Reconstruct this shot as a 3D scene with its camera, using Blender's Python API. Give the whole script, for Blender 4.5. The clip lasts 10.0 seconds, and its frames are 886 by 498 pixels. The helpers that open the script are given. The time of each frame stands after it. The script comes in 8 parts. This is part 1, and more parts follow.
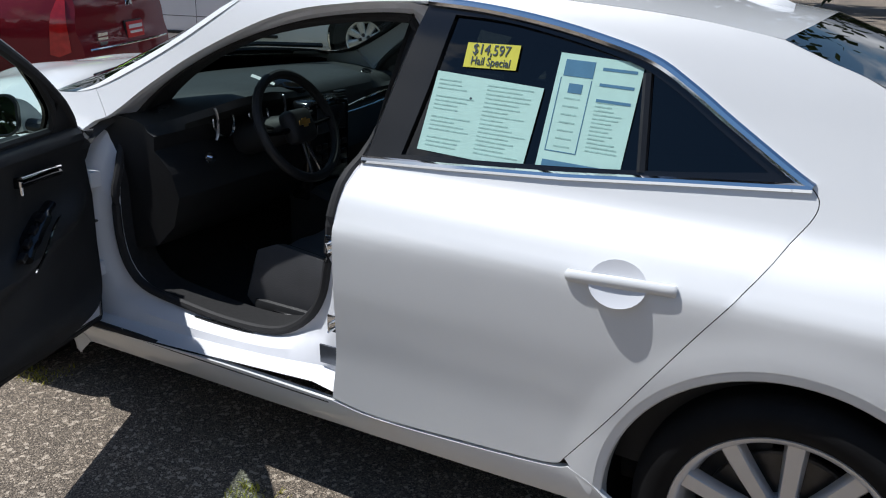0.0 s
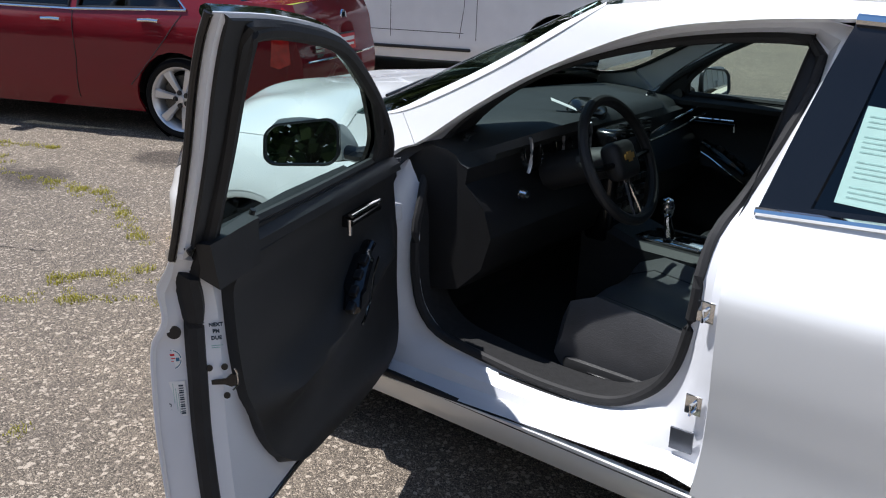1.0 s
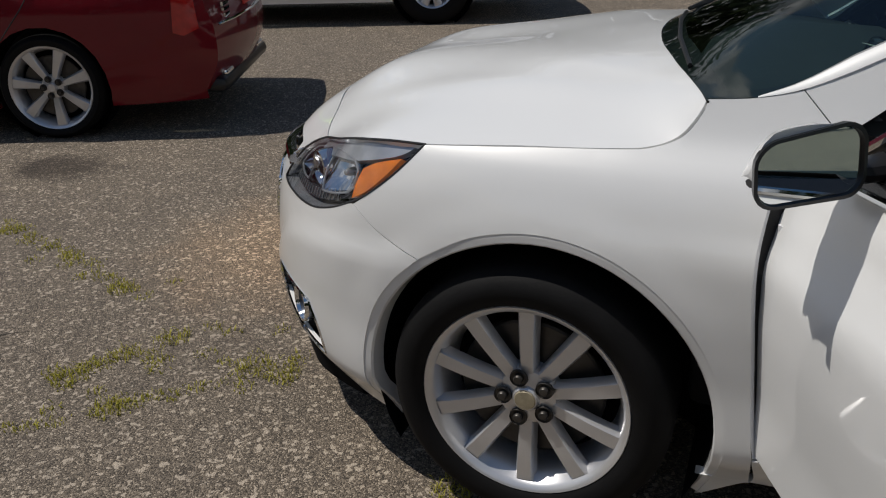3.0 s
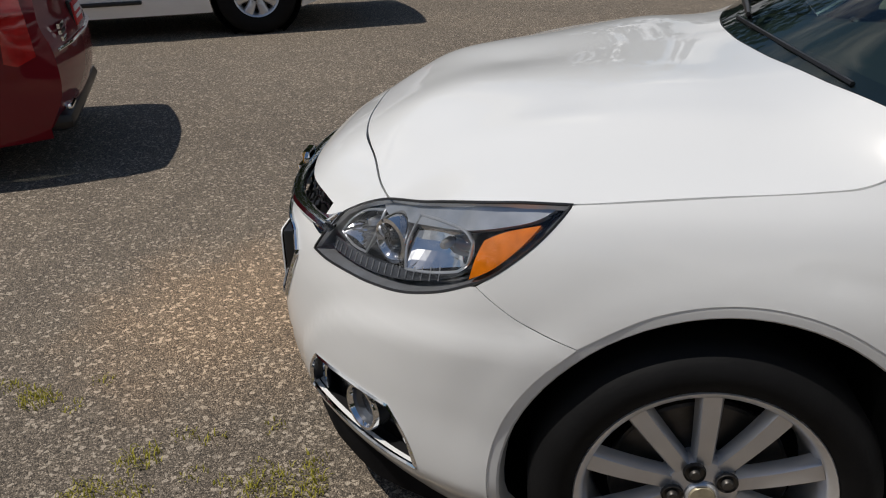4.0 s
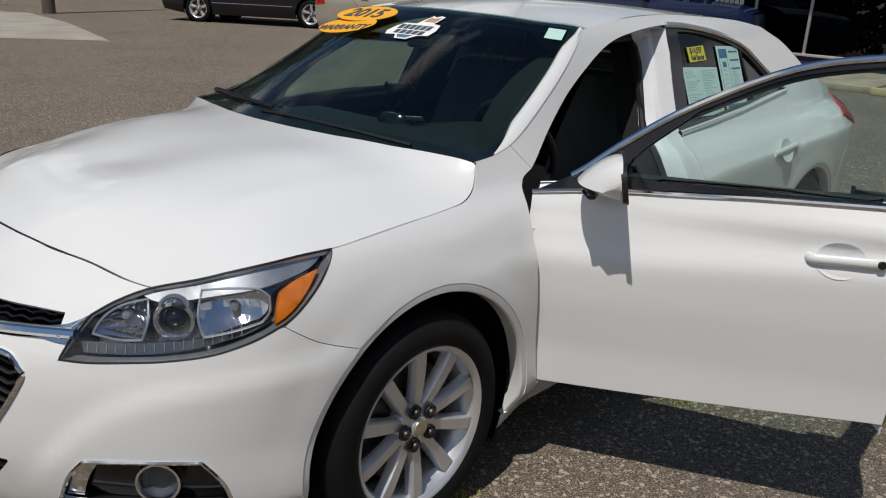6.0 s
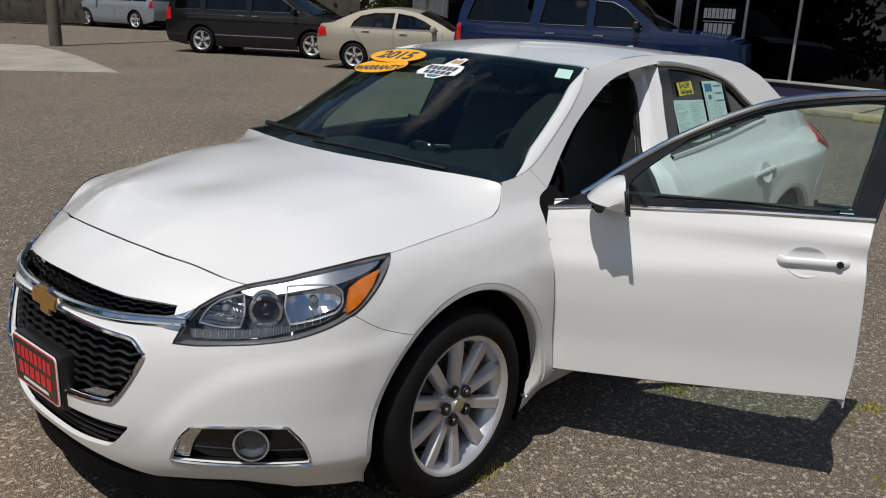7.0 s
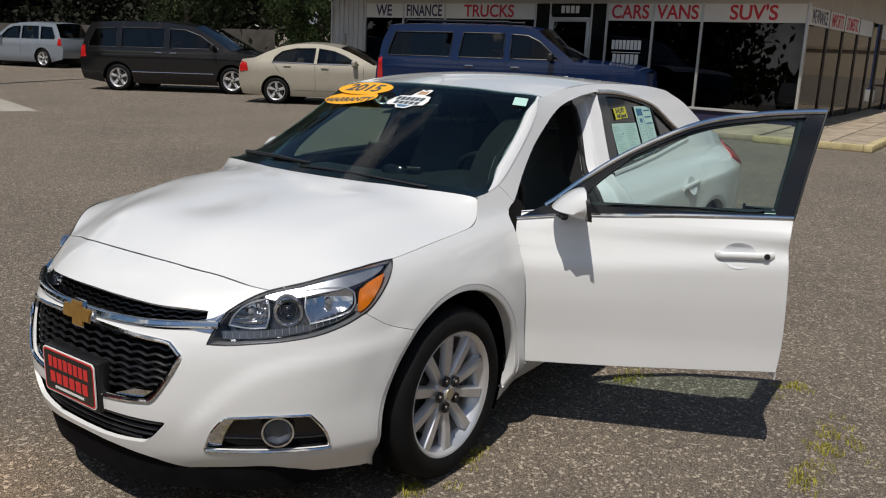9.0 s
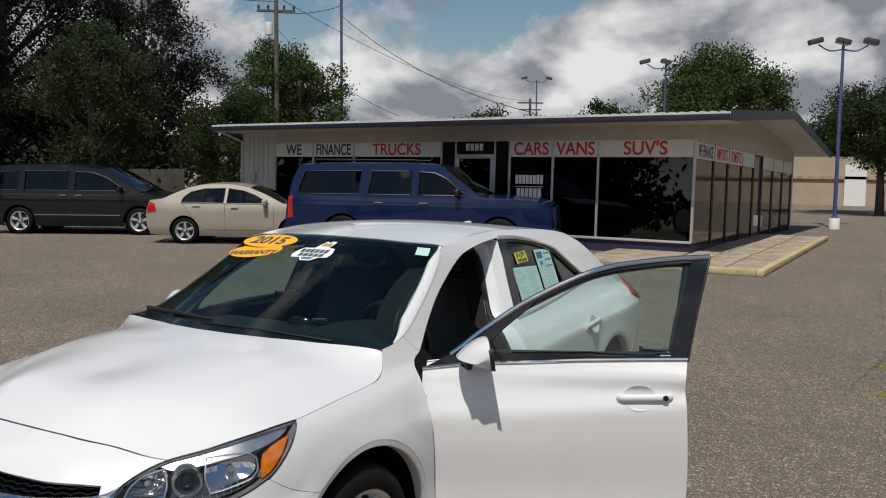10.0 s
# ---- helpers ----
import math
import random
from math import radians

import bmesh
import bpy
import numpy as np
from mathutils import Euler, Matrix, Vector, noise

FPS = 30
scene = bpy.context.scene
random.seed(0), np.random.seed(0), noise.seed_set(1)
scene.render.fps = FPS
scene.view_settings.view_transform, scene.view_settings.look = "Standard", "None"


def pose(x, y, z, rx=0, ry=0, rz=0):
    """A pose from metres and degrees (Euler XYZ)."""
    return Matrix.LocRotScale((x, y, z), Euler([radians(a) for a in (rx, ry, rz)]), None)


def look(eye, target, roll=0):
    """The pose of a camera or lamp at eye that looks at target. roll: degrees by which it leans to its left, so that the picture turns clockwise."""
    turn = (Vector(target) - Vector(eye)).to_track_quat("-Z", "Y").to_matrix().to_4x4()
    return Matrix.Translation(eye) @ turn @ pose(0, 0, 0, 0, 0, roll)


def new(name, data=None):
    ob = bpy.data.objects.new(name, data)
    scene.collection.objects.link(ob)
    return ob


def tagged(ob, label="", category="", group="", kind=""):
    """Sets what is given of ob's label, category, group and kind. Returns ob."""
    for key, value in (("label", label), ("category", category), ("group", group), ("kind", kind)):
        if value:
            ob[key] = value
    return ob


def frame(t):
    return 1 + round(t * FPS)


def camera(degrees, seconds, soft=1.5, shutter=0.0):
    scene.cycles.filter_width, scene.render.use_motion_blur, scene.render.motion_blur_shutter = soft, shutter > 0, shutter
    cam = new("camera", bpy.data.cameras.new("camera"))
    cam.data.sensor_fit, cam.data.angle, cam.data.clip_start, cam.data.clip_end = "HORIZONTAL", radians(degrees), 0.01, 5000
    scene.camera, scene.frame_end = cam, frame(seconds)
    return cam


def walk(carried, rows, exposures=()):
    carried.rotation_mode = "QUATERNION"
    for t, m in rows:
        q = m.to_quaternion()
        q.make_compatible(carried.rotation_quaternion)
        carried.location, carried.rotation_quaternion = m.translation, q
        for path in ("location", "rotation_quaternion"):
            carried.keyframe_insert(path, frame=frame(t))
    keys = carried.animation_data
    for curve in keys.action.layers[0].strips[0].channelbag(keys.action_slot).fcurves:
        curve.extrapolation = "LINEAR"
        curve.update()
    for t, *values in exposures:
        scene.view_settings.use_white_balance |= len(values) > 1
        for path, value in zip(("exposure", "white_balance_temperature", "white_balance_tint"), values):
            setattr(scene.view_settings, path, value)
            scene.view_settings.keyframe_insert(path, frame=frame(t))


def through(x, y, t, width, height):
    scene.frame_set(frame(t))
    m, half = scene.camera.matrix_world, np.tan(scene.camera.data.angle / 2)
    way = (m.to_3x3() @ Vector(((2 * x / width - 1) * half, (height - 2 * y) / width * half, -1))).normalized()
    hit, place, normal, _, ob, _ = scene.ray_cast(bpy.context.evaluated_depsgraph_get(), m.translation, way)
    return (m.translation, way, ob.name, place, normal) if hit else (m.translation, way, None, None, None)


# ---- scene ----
cam = camera(54.7, 10.0, 1.1)

PATH = [
    (0, (2.809, -2.65, 1.552), (1.928, -0.984, 0.88), 2.2),
    (0.5, (2.471, -2.722, 1.575), (1.474, -1.101, 0.96), 1.6),
    (1, (2.133, -2.622, 1.515), (0.978, -1.127, 0.859), 2.0),
    (1.5, (1.756, -2.647, 1.481), (0.573, -1.206, 0.756), 3.5),
    (2, (1.357, -2.718, 1.502), (0.258, -1.234, 0.735), 2.0),
    (2.5, (0.927, -2.63, 1.456), (0.013, -1.042, 0.655), 0.7),
    (3, (0.477, -2.537, 1.466), (-0.21, -0.834, 0.672), -1.4),
    (3.2, (0.277, -2.505, 1.473), (-0.313, -0.769, 0.674), -2.0),
    (4.3, (-0.499, -2.101, 1.463), (-0.342, -0.279, 0.654), -0.4),
    (4.5, (-0.624, -2.014, 1.426), (-0.112, -0.26, 0.611), 0.9),
    (5, (-0.912, -2.089, 1.476), (0.129, -0.609, 0.624), 2.6),
    (5.5, (-1.232, -2.267, 1.54), (0.04, -0.937, 0.758), 2.4),
    (5.7, (-1.375, -2.314, 1.562), (-0.021, -1.028, 0.846), 1.9),
    (6.8, (-1.95, -2.562, 1.666), (-0.511, -1.293, 1.103), 2.7),
    (7, (-2.017, -2.605, 1.675), (-0.588, -1.327, 1.109), 2.1),
    (7.5, (-2.209, -2.638, 1.675), (-0.802, -1.325, 1.131), 0.3),
    (8, (-2.434, -2.637, 1.68), (-0.988, -1.354, 1.165), 0.1),
    (8.5, (-2.486, -2.67, 1.687), (-0.945, -1.496, 1.187), 1.7),
    (9, (-2.496, -2.663, 1.689), (-0.928, -1.522, 1.199), 1.5),
    (9.5, (-2.492, -2.667, 1.714), (-0.877, -1.551, 1.329), 0.9),
    (10, (-2.489, -2.71, 1.788), (-0.773, -1.701, 1.598), 0.5),
]
EXPOSURES = [(0, .21, 6100, 10), (.5, .33, 6100, 10), (1, .62, 6150, 12), (1.5, 1.05, 6500, 12), (2, .44, 6850, 10), (2.5, -.15, 6700, 10), (3, -.48, 6700, 10), (4.5, -.34, 6750, 10), (5, -.50, 6650, 10), (5.5, -.46, 6650, 10), (7, -.34, 6650, 10), (8.5, -.29, 6700, 10), (10, -.27, 6650, 10)]
walk(cam, [(t, look(eye, target, roll)) for t, eye, target, roll in PATH], EXPOSURES)

# ---- world, sun and exposure ----
SUN_DIR = Vector((0.50, 0.14, -1.0)).normalized()
world = bpy.data.worlds.new("sky_world")
scene.world = world
world.use_nodes = True


def build_sky():
    nt = world.node_tree
    n, l = nt.nodes, nt.links
    n.clear()
    out, bg = n.new("ShaderNodeOutputWorld"), n.new("ShaderNodeBackground")
    sky = n.new("ShaderNodeTexSky")
    sky.sky_type, sky.sun_disc = "NISHITA", False
    sky.sun_elevation = math.asin(-SUN_DIR.z)
    sky.sun_rotation = math.atan2(-SUN_DIR.x, -SUN_DIR.y)
    sky.air_density, sky.dust_density = 1.2, 0.4
    co = n.new("ShaderNodeTexCoord")
    sep = n.new("ShaderNodeSeparateXYZ")
    l.new(co.outputs["Generated"], sep.inputs[0])
    # cloud layer seen in perspective: direction divided by height above the horizon
    zc = n.new("ShaderNodeMath"); zc.operation = "ADD"; zc.inputs[1].default_value = 0.62
    zm = n.new("ShaderNodeMath"); zm.operation = "MAXIMUM"; zm.inputs[1].default_value = 0.02
    l.new(sep.outputs[2], zm.inputs[0]); l.new(zm.outputs[0], zc.inputs[0])
    div = n.new("ShaderNodeVectorMath"); div.operation = "DIVIDE"
    cmb = n.new("ShaderNodeCombineXYZ")
    for i in range(3):
        l.new(zc.outputs[0], cmb.inputs[i])
    l.new(co.outputs["Generated"], div.inputs[0]); l.new(cmb.outputs[0], div.inputs[1])
    noi = n.new("ShaderNodeTexNoise")
    noi.inputs["Distortion"].default_value = 0.35
    noi.inputs["Scale"].default_value, noi.inputs["Detail"].default_value, noi.inputs["Roughness"].default_value = 2.6, 12, 0.60
    l.new(div.outputs[0], noi.inputs["Vector"])
    cover = n.new("ShaderNodeValToRGB")
    cover.color_ramp.elements[0].position, cover.color_ramp.elements[1].position = 0.315, 0.385
    # the clouds stand towards the horizon; overhead the sky is mostly clear
    thin_up = n.new("ShaderNodeMath"); thin_up.operation = "MULTIPLY_ADD"; thin_up.inputs[1].default_value = -0.40
    l.new(zm.outputs[0], thin_up.inputs[0]); l.new(noi.outputs["Fac"], thin_up.inputs[2])
    l.new(thin_up.outputs[0], cover.inputs[0])
    shade = n.new("ShaderNodeTexNoise")
    shade.inputs["Scale"].default_value, shade.inputs["Detail"].default_value = 5.6, 10
    shade.inputs["Roughness"].default_value, shade.inputs["Distortion"].default_value = 0.50, 0.15
    l.new(div.outputs[0], shade.inputs["Vector"])
    tone = n.new("ShaderNodeValToRGB")
    tone.color_ramp.elements[0].position, tone.color_ramp.elements[1].position = 0.43, 0.61
    tone.color_ramp.elements[0].color, tone.color_ramp.elements[1].color = (3.2, 3.5, 4.1, 1), (11.0, 11.1, 11.3, 1)
    l.new(shade.outputs["Fac"], tone.inputs[0])
    deep = n.new("ShaderNodeHueSaturation")
    deep.inputs["Hue"].default_value, deep.inputs["Saturation"].default_value, deep.inputs["Value"].default_value = 0.50, 1.20, 0.95
    l.new(sky.outputs[0], deep.inputs["Color"])
    mix = n.new("ShaderNodeMixRGB")
    l.new(cover.outputs[0], mix.inputs[0]); l.new(deep.outputs[0], mix.inputs[1]); l.new(tone.outputs[0], mix.inputs[2])
    l.new(mix.outputs[0], bg.inputs[0])
    bg.inputs[1].default_value = 0.083
    l.new(bg.outputs[0], out.inputs[0])


build_sky()
sun = new("sun", bpy.data.lights.new("sun", "SUN"))
sun.data.energy, sun.data.angle, sun.data.color = 4.5, radians(0.53), (1.0, 0.965, 0.915)
sun.matrix_world = look((0, 0, 60), Vector((0, 0, 60)) + SUN_DIR)


# ---- materials ----
def mat(name, col, rough=0.5, metal=0.0, var=0.12, scale=6.0, bump=0.0, bscale=200.0, coat=0.0, spec=0.5, sheen=0.0):
    m = bpy.data.materials.new(name)
    m.use_nodes = True
    n, l = m.node_tree.nodes, m.node_tree.links
    b = n["Principled BSDF"]
    b.inputs["Roughness"].default_value, b.inputs["Metallic"].default_value = rough, metal
    b.inputs["Coat Weight"].default_value, b.inputs["Coat Roughness"].default_value = coat, 0.03
    b.inputs["Specular IOR Level"].default_value = spec
    co = n.new("ShaderNodeTexCoord")
    a = n.new("ShaderNodeTexNoise"); a.inputs["Scale"].default_value, a.inputs["Detail"].default_value = scale, 6
    l.new(co.outputs["Object"], a.inputs["Vector"])
    ramp = n.new("ShaderNodeValToRGB")
    ramp.color_ramp.elements[0].position, ramp.color_ramp.elements[1].position = 0.3, 0.7
    ramp.color_ramp.elements[0].color = (*[c * (1 - var) for c in col], 1)
    ramp.color_ramp.elements[1].color = (*[min(1, c * (1 + var)) for c in col], 1)
    l.new(a.outputs["Fac"], ramp.inputs[0]); l.new(ramp.outputs[0], b.inputs["Base Color"])
    if bump:
        f = n.new("ShaderNodeTexNoise"); f.inputs["Scale"].default_value, f.inputs["Detail"].default_value = bscale, 4
        l.new(co.outputs["Object"], f.inputs["Vector"])
        bp = n.new("ShaderNodeBump"); bp.inputs["Strength"].default_value, bp.inputs["Distance"].default_value = bump, 0.002
        l.new(f.outputs["Fac"], bp.inputs["Height"]); l.new(bp.outputs[0], b.inputs["Normal"])
    return m


def glass(name, tint, gloss=0.0):
    """A thin pane: light passes through tinted, and the surface mirrors by Fresnel."""
    m = bpy.data.materials.new(name)
    m.use_nodes = True
    n, l = m.node_tree.nodes, m.node_tree.links
    n.clear()
    out, mx = n.new("ShaderNodeOutputMaterial"), n.new("ShaderNodeMixShader")
    tr, gl, lw = n.new("ShaderNodeBsdfTransparent"), n.new("ShaderNodeBsdfGlossy"), n.new("ShaderNodeLayerWeight")
    pw, fr = n.new("ShaderNodeMath"), n.new("ShaderNodeMath")
    pw.operation, fr.operation = "POWER", "MULTIPLY_ADD"
    lw.inputs[0].default_value, pw.inputs[1].default_value = 0.5, 4.6
    fr.inputs[1].default_value, fr.inputs[2].default_value = 0.90, 0.055
    l.new(lw.outputs["Facing"], pw.inputs[0]); l.new(pw.outputs[0], fr.inputs[0])
    tr.inputs[0].default_value = (*tint, 1)
    gl.inputs["Roughness"].default_value = 0.01 + gloss
    l.new(fr.outputs[0], mx.inputs[0]); l.new(tr.outputs[0], mx.inputs[1]); l.new(gl.outputs[0], mx.inputs[2])
    l.new(mx.outputs[0], out.inputs[0])
    return m


WHITE = mat("white_car_paint", (0.72, 0.725, 0.72), 0.34, 0, 0.015, 3, coat=0.9)
WHITE_INNER = mat("white_door_jamb_paint", (0.72, 0.73, 0.76), 0.38, 0, 0.03, 8, coat=0.4)
BLACK_TRIM = mat("black_satin_trim", (0.012, 0.012, 0.013), 0.35, 0, 0.2, 10)
BLACK_GLOSS = mat("black_gloss_trim", (0.006, 0.006, 0.007), 0.16, 0, 0.1, 10, coat=0.15)
RUBBER = mat("black_rubber", (0.013, 0.013, 0.014), 0.72, 0, 0.3, 20, 0.3, 150)
TYRE = mat("tyre_rubber", (0.005, 0.005, 0.0055), 0.70, 0, 0.25, 12, 0.35, 90, spec=0.2)
CHROME = mat("chrome", (0.78, 0.79, 0.80), 0.07, 1, 0.03, 10)
ALLOY = mat("alloy_silver", (0.66, 0.66, 0.67), 0.30, 0.65, 0.05, 10)
STEEL = mat("brake_steel", (0.09, 0.085, 0.08), 0.45, 0.8, 0.25, 18)
INTERIOR = mat("charcoal_soft_plastic", (0.0125, 0.013, 0.014), 0.58, 0, 0.2, 14, 0.35, 420)
# dash plastic below the top, darkened: its shade is put into the colour
DASH_LOW_SHADE = mat("shaded_dash_plastic", (0.008, 0.008, 0.0085), 0.55, 0, 0.2, 14, 0.35, 420)
DASH_TOP = mat("dashboard_grain", (0.017, 0.020, 0.021), 0.6, 0, 0.15, 14, 0.5, 380)
LEATHER = mat("black_leather", (0.060, 0.060, 0.063), 0.40, 0, 0.2, 9, 0.4, 260)
CARPET = mat("dark_carpet", (0.011, 0.011, 0.0115), 0.95, 0, 0.3, 60, 0.8, 300)
HEADLINER = mat("grey_headliner", (0.20, 0.20, 0.20), 0.9, 0, 0.1, 30, 0.2, 300)
# liner black; also stands in for the shade behind the spokes
LINER_AND_SHADE = mat("liner_and_shade_black", (0.005, 0.005, 0.006), 0.9, 0, 0.3, 15, spec=0.1)
AMBER = mat("amber_lens", (0.80, 0.20, 0.008), 0.12, 0, 0.28, 30, 0.3, 120, coat=0.8)
RED_LENS = mat("red_lens", (0.45, 0.014, 0.014), 0.12, 0, 0.2, 20, coat=0.8)
LAMP_REFLECTOR = mat("lamp_reflector", (0.66, 0.67, 0.69), 0.07, 0.96, 0.1, 20)
LAMP_BROW = mat("lamp_brow", (0.46, 0.47, 0.49), 0.28, 0.7, 0.2, 16)
LAMP_SILVER = mat("lamp_silver", (0.15, 0.152, 0.16), 0.15, 0.85, 0.35, 16, 0.3, 60)
LAMP_GREY = mat("lamp_bezel_grey", (0.12, 0.13, 0.15), 0.25, 0.6, 0.2, 20)
GOLD = mat("gold_badge", (0.62, 0.36, 0.10), 0.28, 0.75, 0.1, 40)
WINDSHIELD = glass("windshield_glass", (0.60, 0.74, 0.69))
DOOR_GLASS = glass("door_glass", (0.66, 0.82, 0.77))
TINTED = glass("tinted_glass", (0.05, 0.062, 0.065))
LENS = glass("clear_lens", (0.93, 0.94, 0.95))
MIRROR = mat("mirror_glass", (0.86, 0.88, 0.88), 0.01, 1, 0.01)
PAPER = mat("paper_sheet", (0.42, 0.64, 0.58), 0.8, 0, 0.03, 30)
INK = mat("printed_ink", (0.05, 0.07, 0.09), 0.8, 0, 0.2, 60)
INK_SOFT = mat("faded_print", (0.29, 0.47, 0.43), 0.8, 0, 0.2, 60)
BLUE_PRINT = mat("blue_print", (0.055, 0.17, 0.28), 0.7, 0, 0.1, 30)
YELLOW_NOTE = mat("yellow_note", (0.56, 0.53, 0.05), 0.7, 0, 0.04, 30)
ORANGE_STICKER = mat("orange_sticker", (0.90, 0.42, 0.02), 0.5, 0, 0.04, 30)
RED_PRINT = mat("red_print", (0.62, 0.03, 0.03), 0.5, 0, 0.06, 30)
WHITE_PRINT = mat("white_print", (0.82, 0.82, 0.80), 0.5, 0, 0.04, 30)


# ---- mesh helpers ----
def smooth(bm, sharp=None):
    for f in bm.faces:
        f.smooth = True
    if sharp is not None:
        for e in bm.edges:
            if len(e.link_faces) == 2 and e.calc_face_angle(0) > radians(sharp):
                e.smooth = False
    return bm


def part(name, bm, material, parent=None, label="", flat=False, sharp=35, at=None):
    """Links a bmesh as one mesh object, under a thing or a part."""
    if not flat:
        smooth(bm, sharp)
    me = bpy.data.meshes.new(name)
    bm.to_mesh(me)
    bm.free()
    me.materials.append(material)
    ob = new(name, me)
    if parent is not None:
        ob.parent = parent
    if at is not None:
        ob.matrix_basis = at
    return tagged(ob, label)


def pieces(name, bm, material, parent):
    """Every loose piece of a bmesh as a part of its own."""
    bm.verts.index_update()
    seen = set()
    for v in bm.verts:
        if v in seen:
            continue
        todo, isle = [v], []
        seen.add(v)
        while todo:
            a = todo.pop()
            isle.append(a)
            for e in a.link_edges:
                b = e.other_vert(a)
                if b not in seen:
                    seen.add(b)
                    todo.append(b)
        at = {a: i for i, a in enumerate(isle)}
        faces = {f for a in isle for f in a.link_faces}
        me = bpy.data.meshes.new(name)
        me.from_pydata([a.co[:] for a in isle], [], [[at[a] for a in f.verts] for f in sorted(faces, key=lambda f: f.index)])
        me.materials.append(material)
        ob = new(name, me)
        ob.parent = parent
    bm.free()


def shared(name, mesh, parent, m):
    ob = new(name, mesh)
    ob.parent = parent
    ob.matrix_basis = m
    return ob


def thing(name, label, category, m=None, group="", kind=""):
    ob = new(name)
    ob.empty_display_size = 0.2
    if m is not None:
        ob.matrix_basis = m
    return tagged(ob, label, category, group, kind)


def pchip(knots):
    """A smooth curve with no overshoot through the knots."""
    xs, ys = np.array([k[0] for k in knots], float), np.array([k[1] for k in knots], float)
    h = np.diff(xs)
    d = np.diff(ys) / h
    m = np.zeros(len(xs))
    for i in range(1, len(xs) - 1):
        if d[i - 1] * d[i] > 0:
            a, b = 2 * h[i] + h[i - 1], h[i] + 2 * h[i - 1]
            m[i] = (a + b) / (a / d[i - 1] + b / d[i])
    m[0], m[-1] = d[0], d[-1]

    def f(x):
        x = np.clip(np.asarray(x, float), xs[0], xs[-1])
        i = np.clip(np.searchsorted(xs, x) - 1, 0, len(xs) - 2)
        t = (x - xs[i]) / h[i]
        return (1 + 2 * t) * (1 - t) ** 2 * ys[i] + t * (1 - t) ** 2 * h[i] * m[i] + t * t * (3 - 2 * t) * ys[i + 1] + t * t * (t - 1) * h[i] * m[i + 1]
    return f


def catmull(p, n=8, closed=False):
    p = np.array(p, float)
    m, out = len(p), []
    for i in range(m if closed else m - 1):
        if closed:
            a, b, c, d = p[i - 1], p[i], p[(i + 1) % m], p[(i + 2) % m]
        else:
            a, b, c, d = p[max(i - 1, 0)], p[i], p[i + 1], p[min(i + 2, m - 1)]
        t = np.linspace(0, 1, n, endpoint=False)[:, None]
        out.append(0.5 * (2 * b + (c - a) * t + (2 * a - 5 * b + 4 * c - d) * t * t + (3 * b - a - 3 * c + d) * t ** 3))
    if not closed:
        out.append(p[-1:])
    return np.concatenate(out)


def outline(*runs):
    """A closed outline of smooth runs that meet in corners."""
    pts = []
    for r in runs:
        c = catmull(r, 6) if len(r) > 2 else np.array(r, float)
        pts.append(c[:-1] if np.allclose(c[-1], runs[0][0]) else c)
    p = np.concatenate(pts)
    keep = np.r_[True, np.linalg.norm(np.diff(p, axis=0), axis=1) > 1e-5]
    return p[keep]


def resample(p, step, closed=True):
    p = np.array(p, float)
    q = np.vstack([p, p[:1]]) if closed else p
    out = []
    for a, b in zip(q[:-1], q[1:]):
        k = max(1, int(np.ceil(np.linalg.norm(b - a) / step)))
        out += [a + (b - a) * i / k for i in range(k)]
    if not closed:
        out.append(q[-1])
    return np.array(out)


def spaced(p, n):
    """n points evenly along an open line."""
    p = np.array(p, float)
    s = np.r_[0, np.cumsum(np.linalg.norm(np.diff(p, axis=0), axis=1))]
    t = np.linspace(0, s[-1], n)
    return np.stack([np.interp(t, s, p[:, k]) for k in range(p.shape[1])], -1)


def inside(pts, poly):
    x, y = pts[:, 0], pts[:, 1]
    r = np.zeros(len(pts), bool)
    for (x0, y0), (x1, y1) in zip(poly, np.roll(poly, -1, 0)):
        if y0 != y1:
            r ^= ((y0 > y) != (y1 > y)) & (x < (x1 - x0) * (y - y0) / (y1 - y0) + x0)
    return r


def gap_to(pts, poly):
    best = np.full(len(pts), 1e9)
    for a, b in zip(poly, np.roll(poly, -1, 0)):
        d = b - a
        t = np.clip(((pts - a) @ d) / (d @ d + 1e-12), 0, 1)
        best = np.minimum(best, np.linalg.norm(pts - a - t[:, None] * d, axis=1))
    return best


def shrink(loop, by):
    """The outline moved inwards."""
    p = np.array(loop)
    nxt, prv = np.roll(p, -1, 0), np.roll(p, 1, 0)
    t = (nxt - prv) / (np.linalg.norm(nxt - prv, axis=1)[:, None] + 1e-9)
    nrm = np.stack([-t[:, 1], t[:, 0]], -1)
    area = 0.5 * np.sum(p[:, 0] * nxt[:, 1] - nxt[:, 0] * p[:, 1])
    return p + nrm * by * (1 if area > 0 else -1)


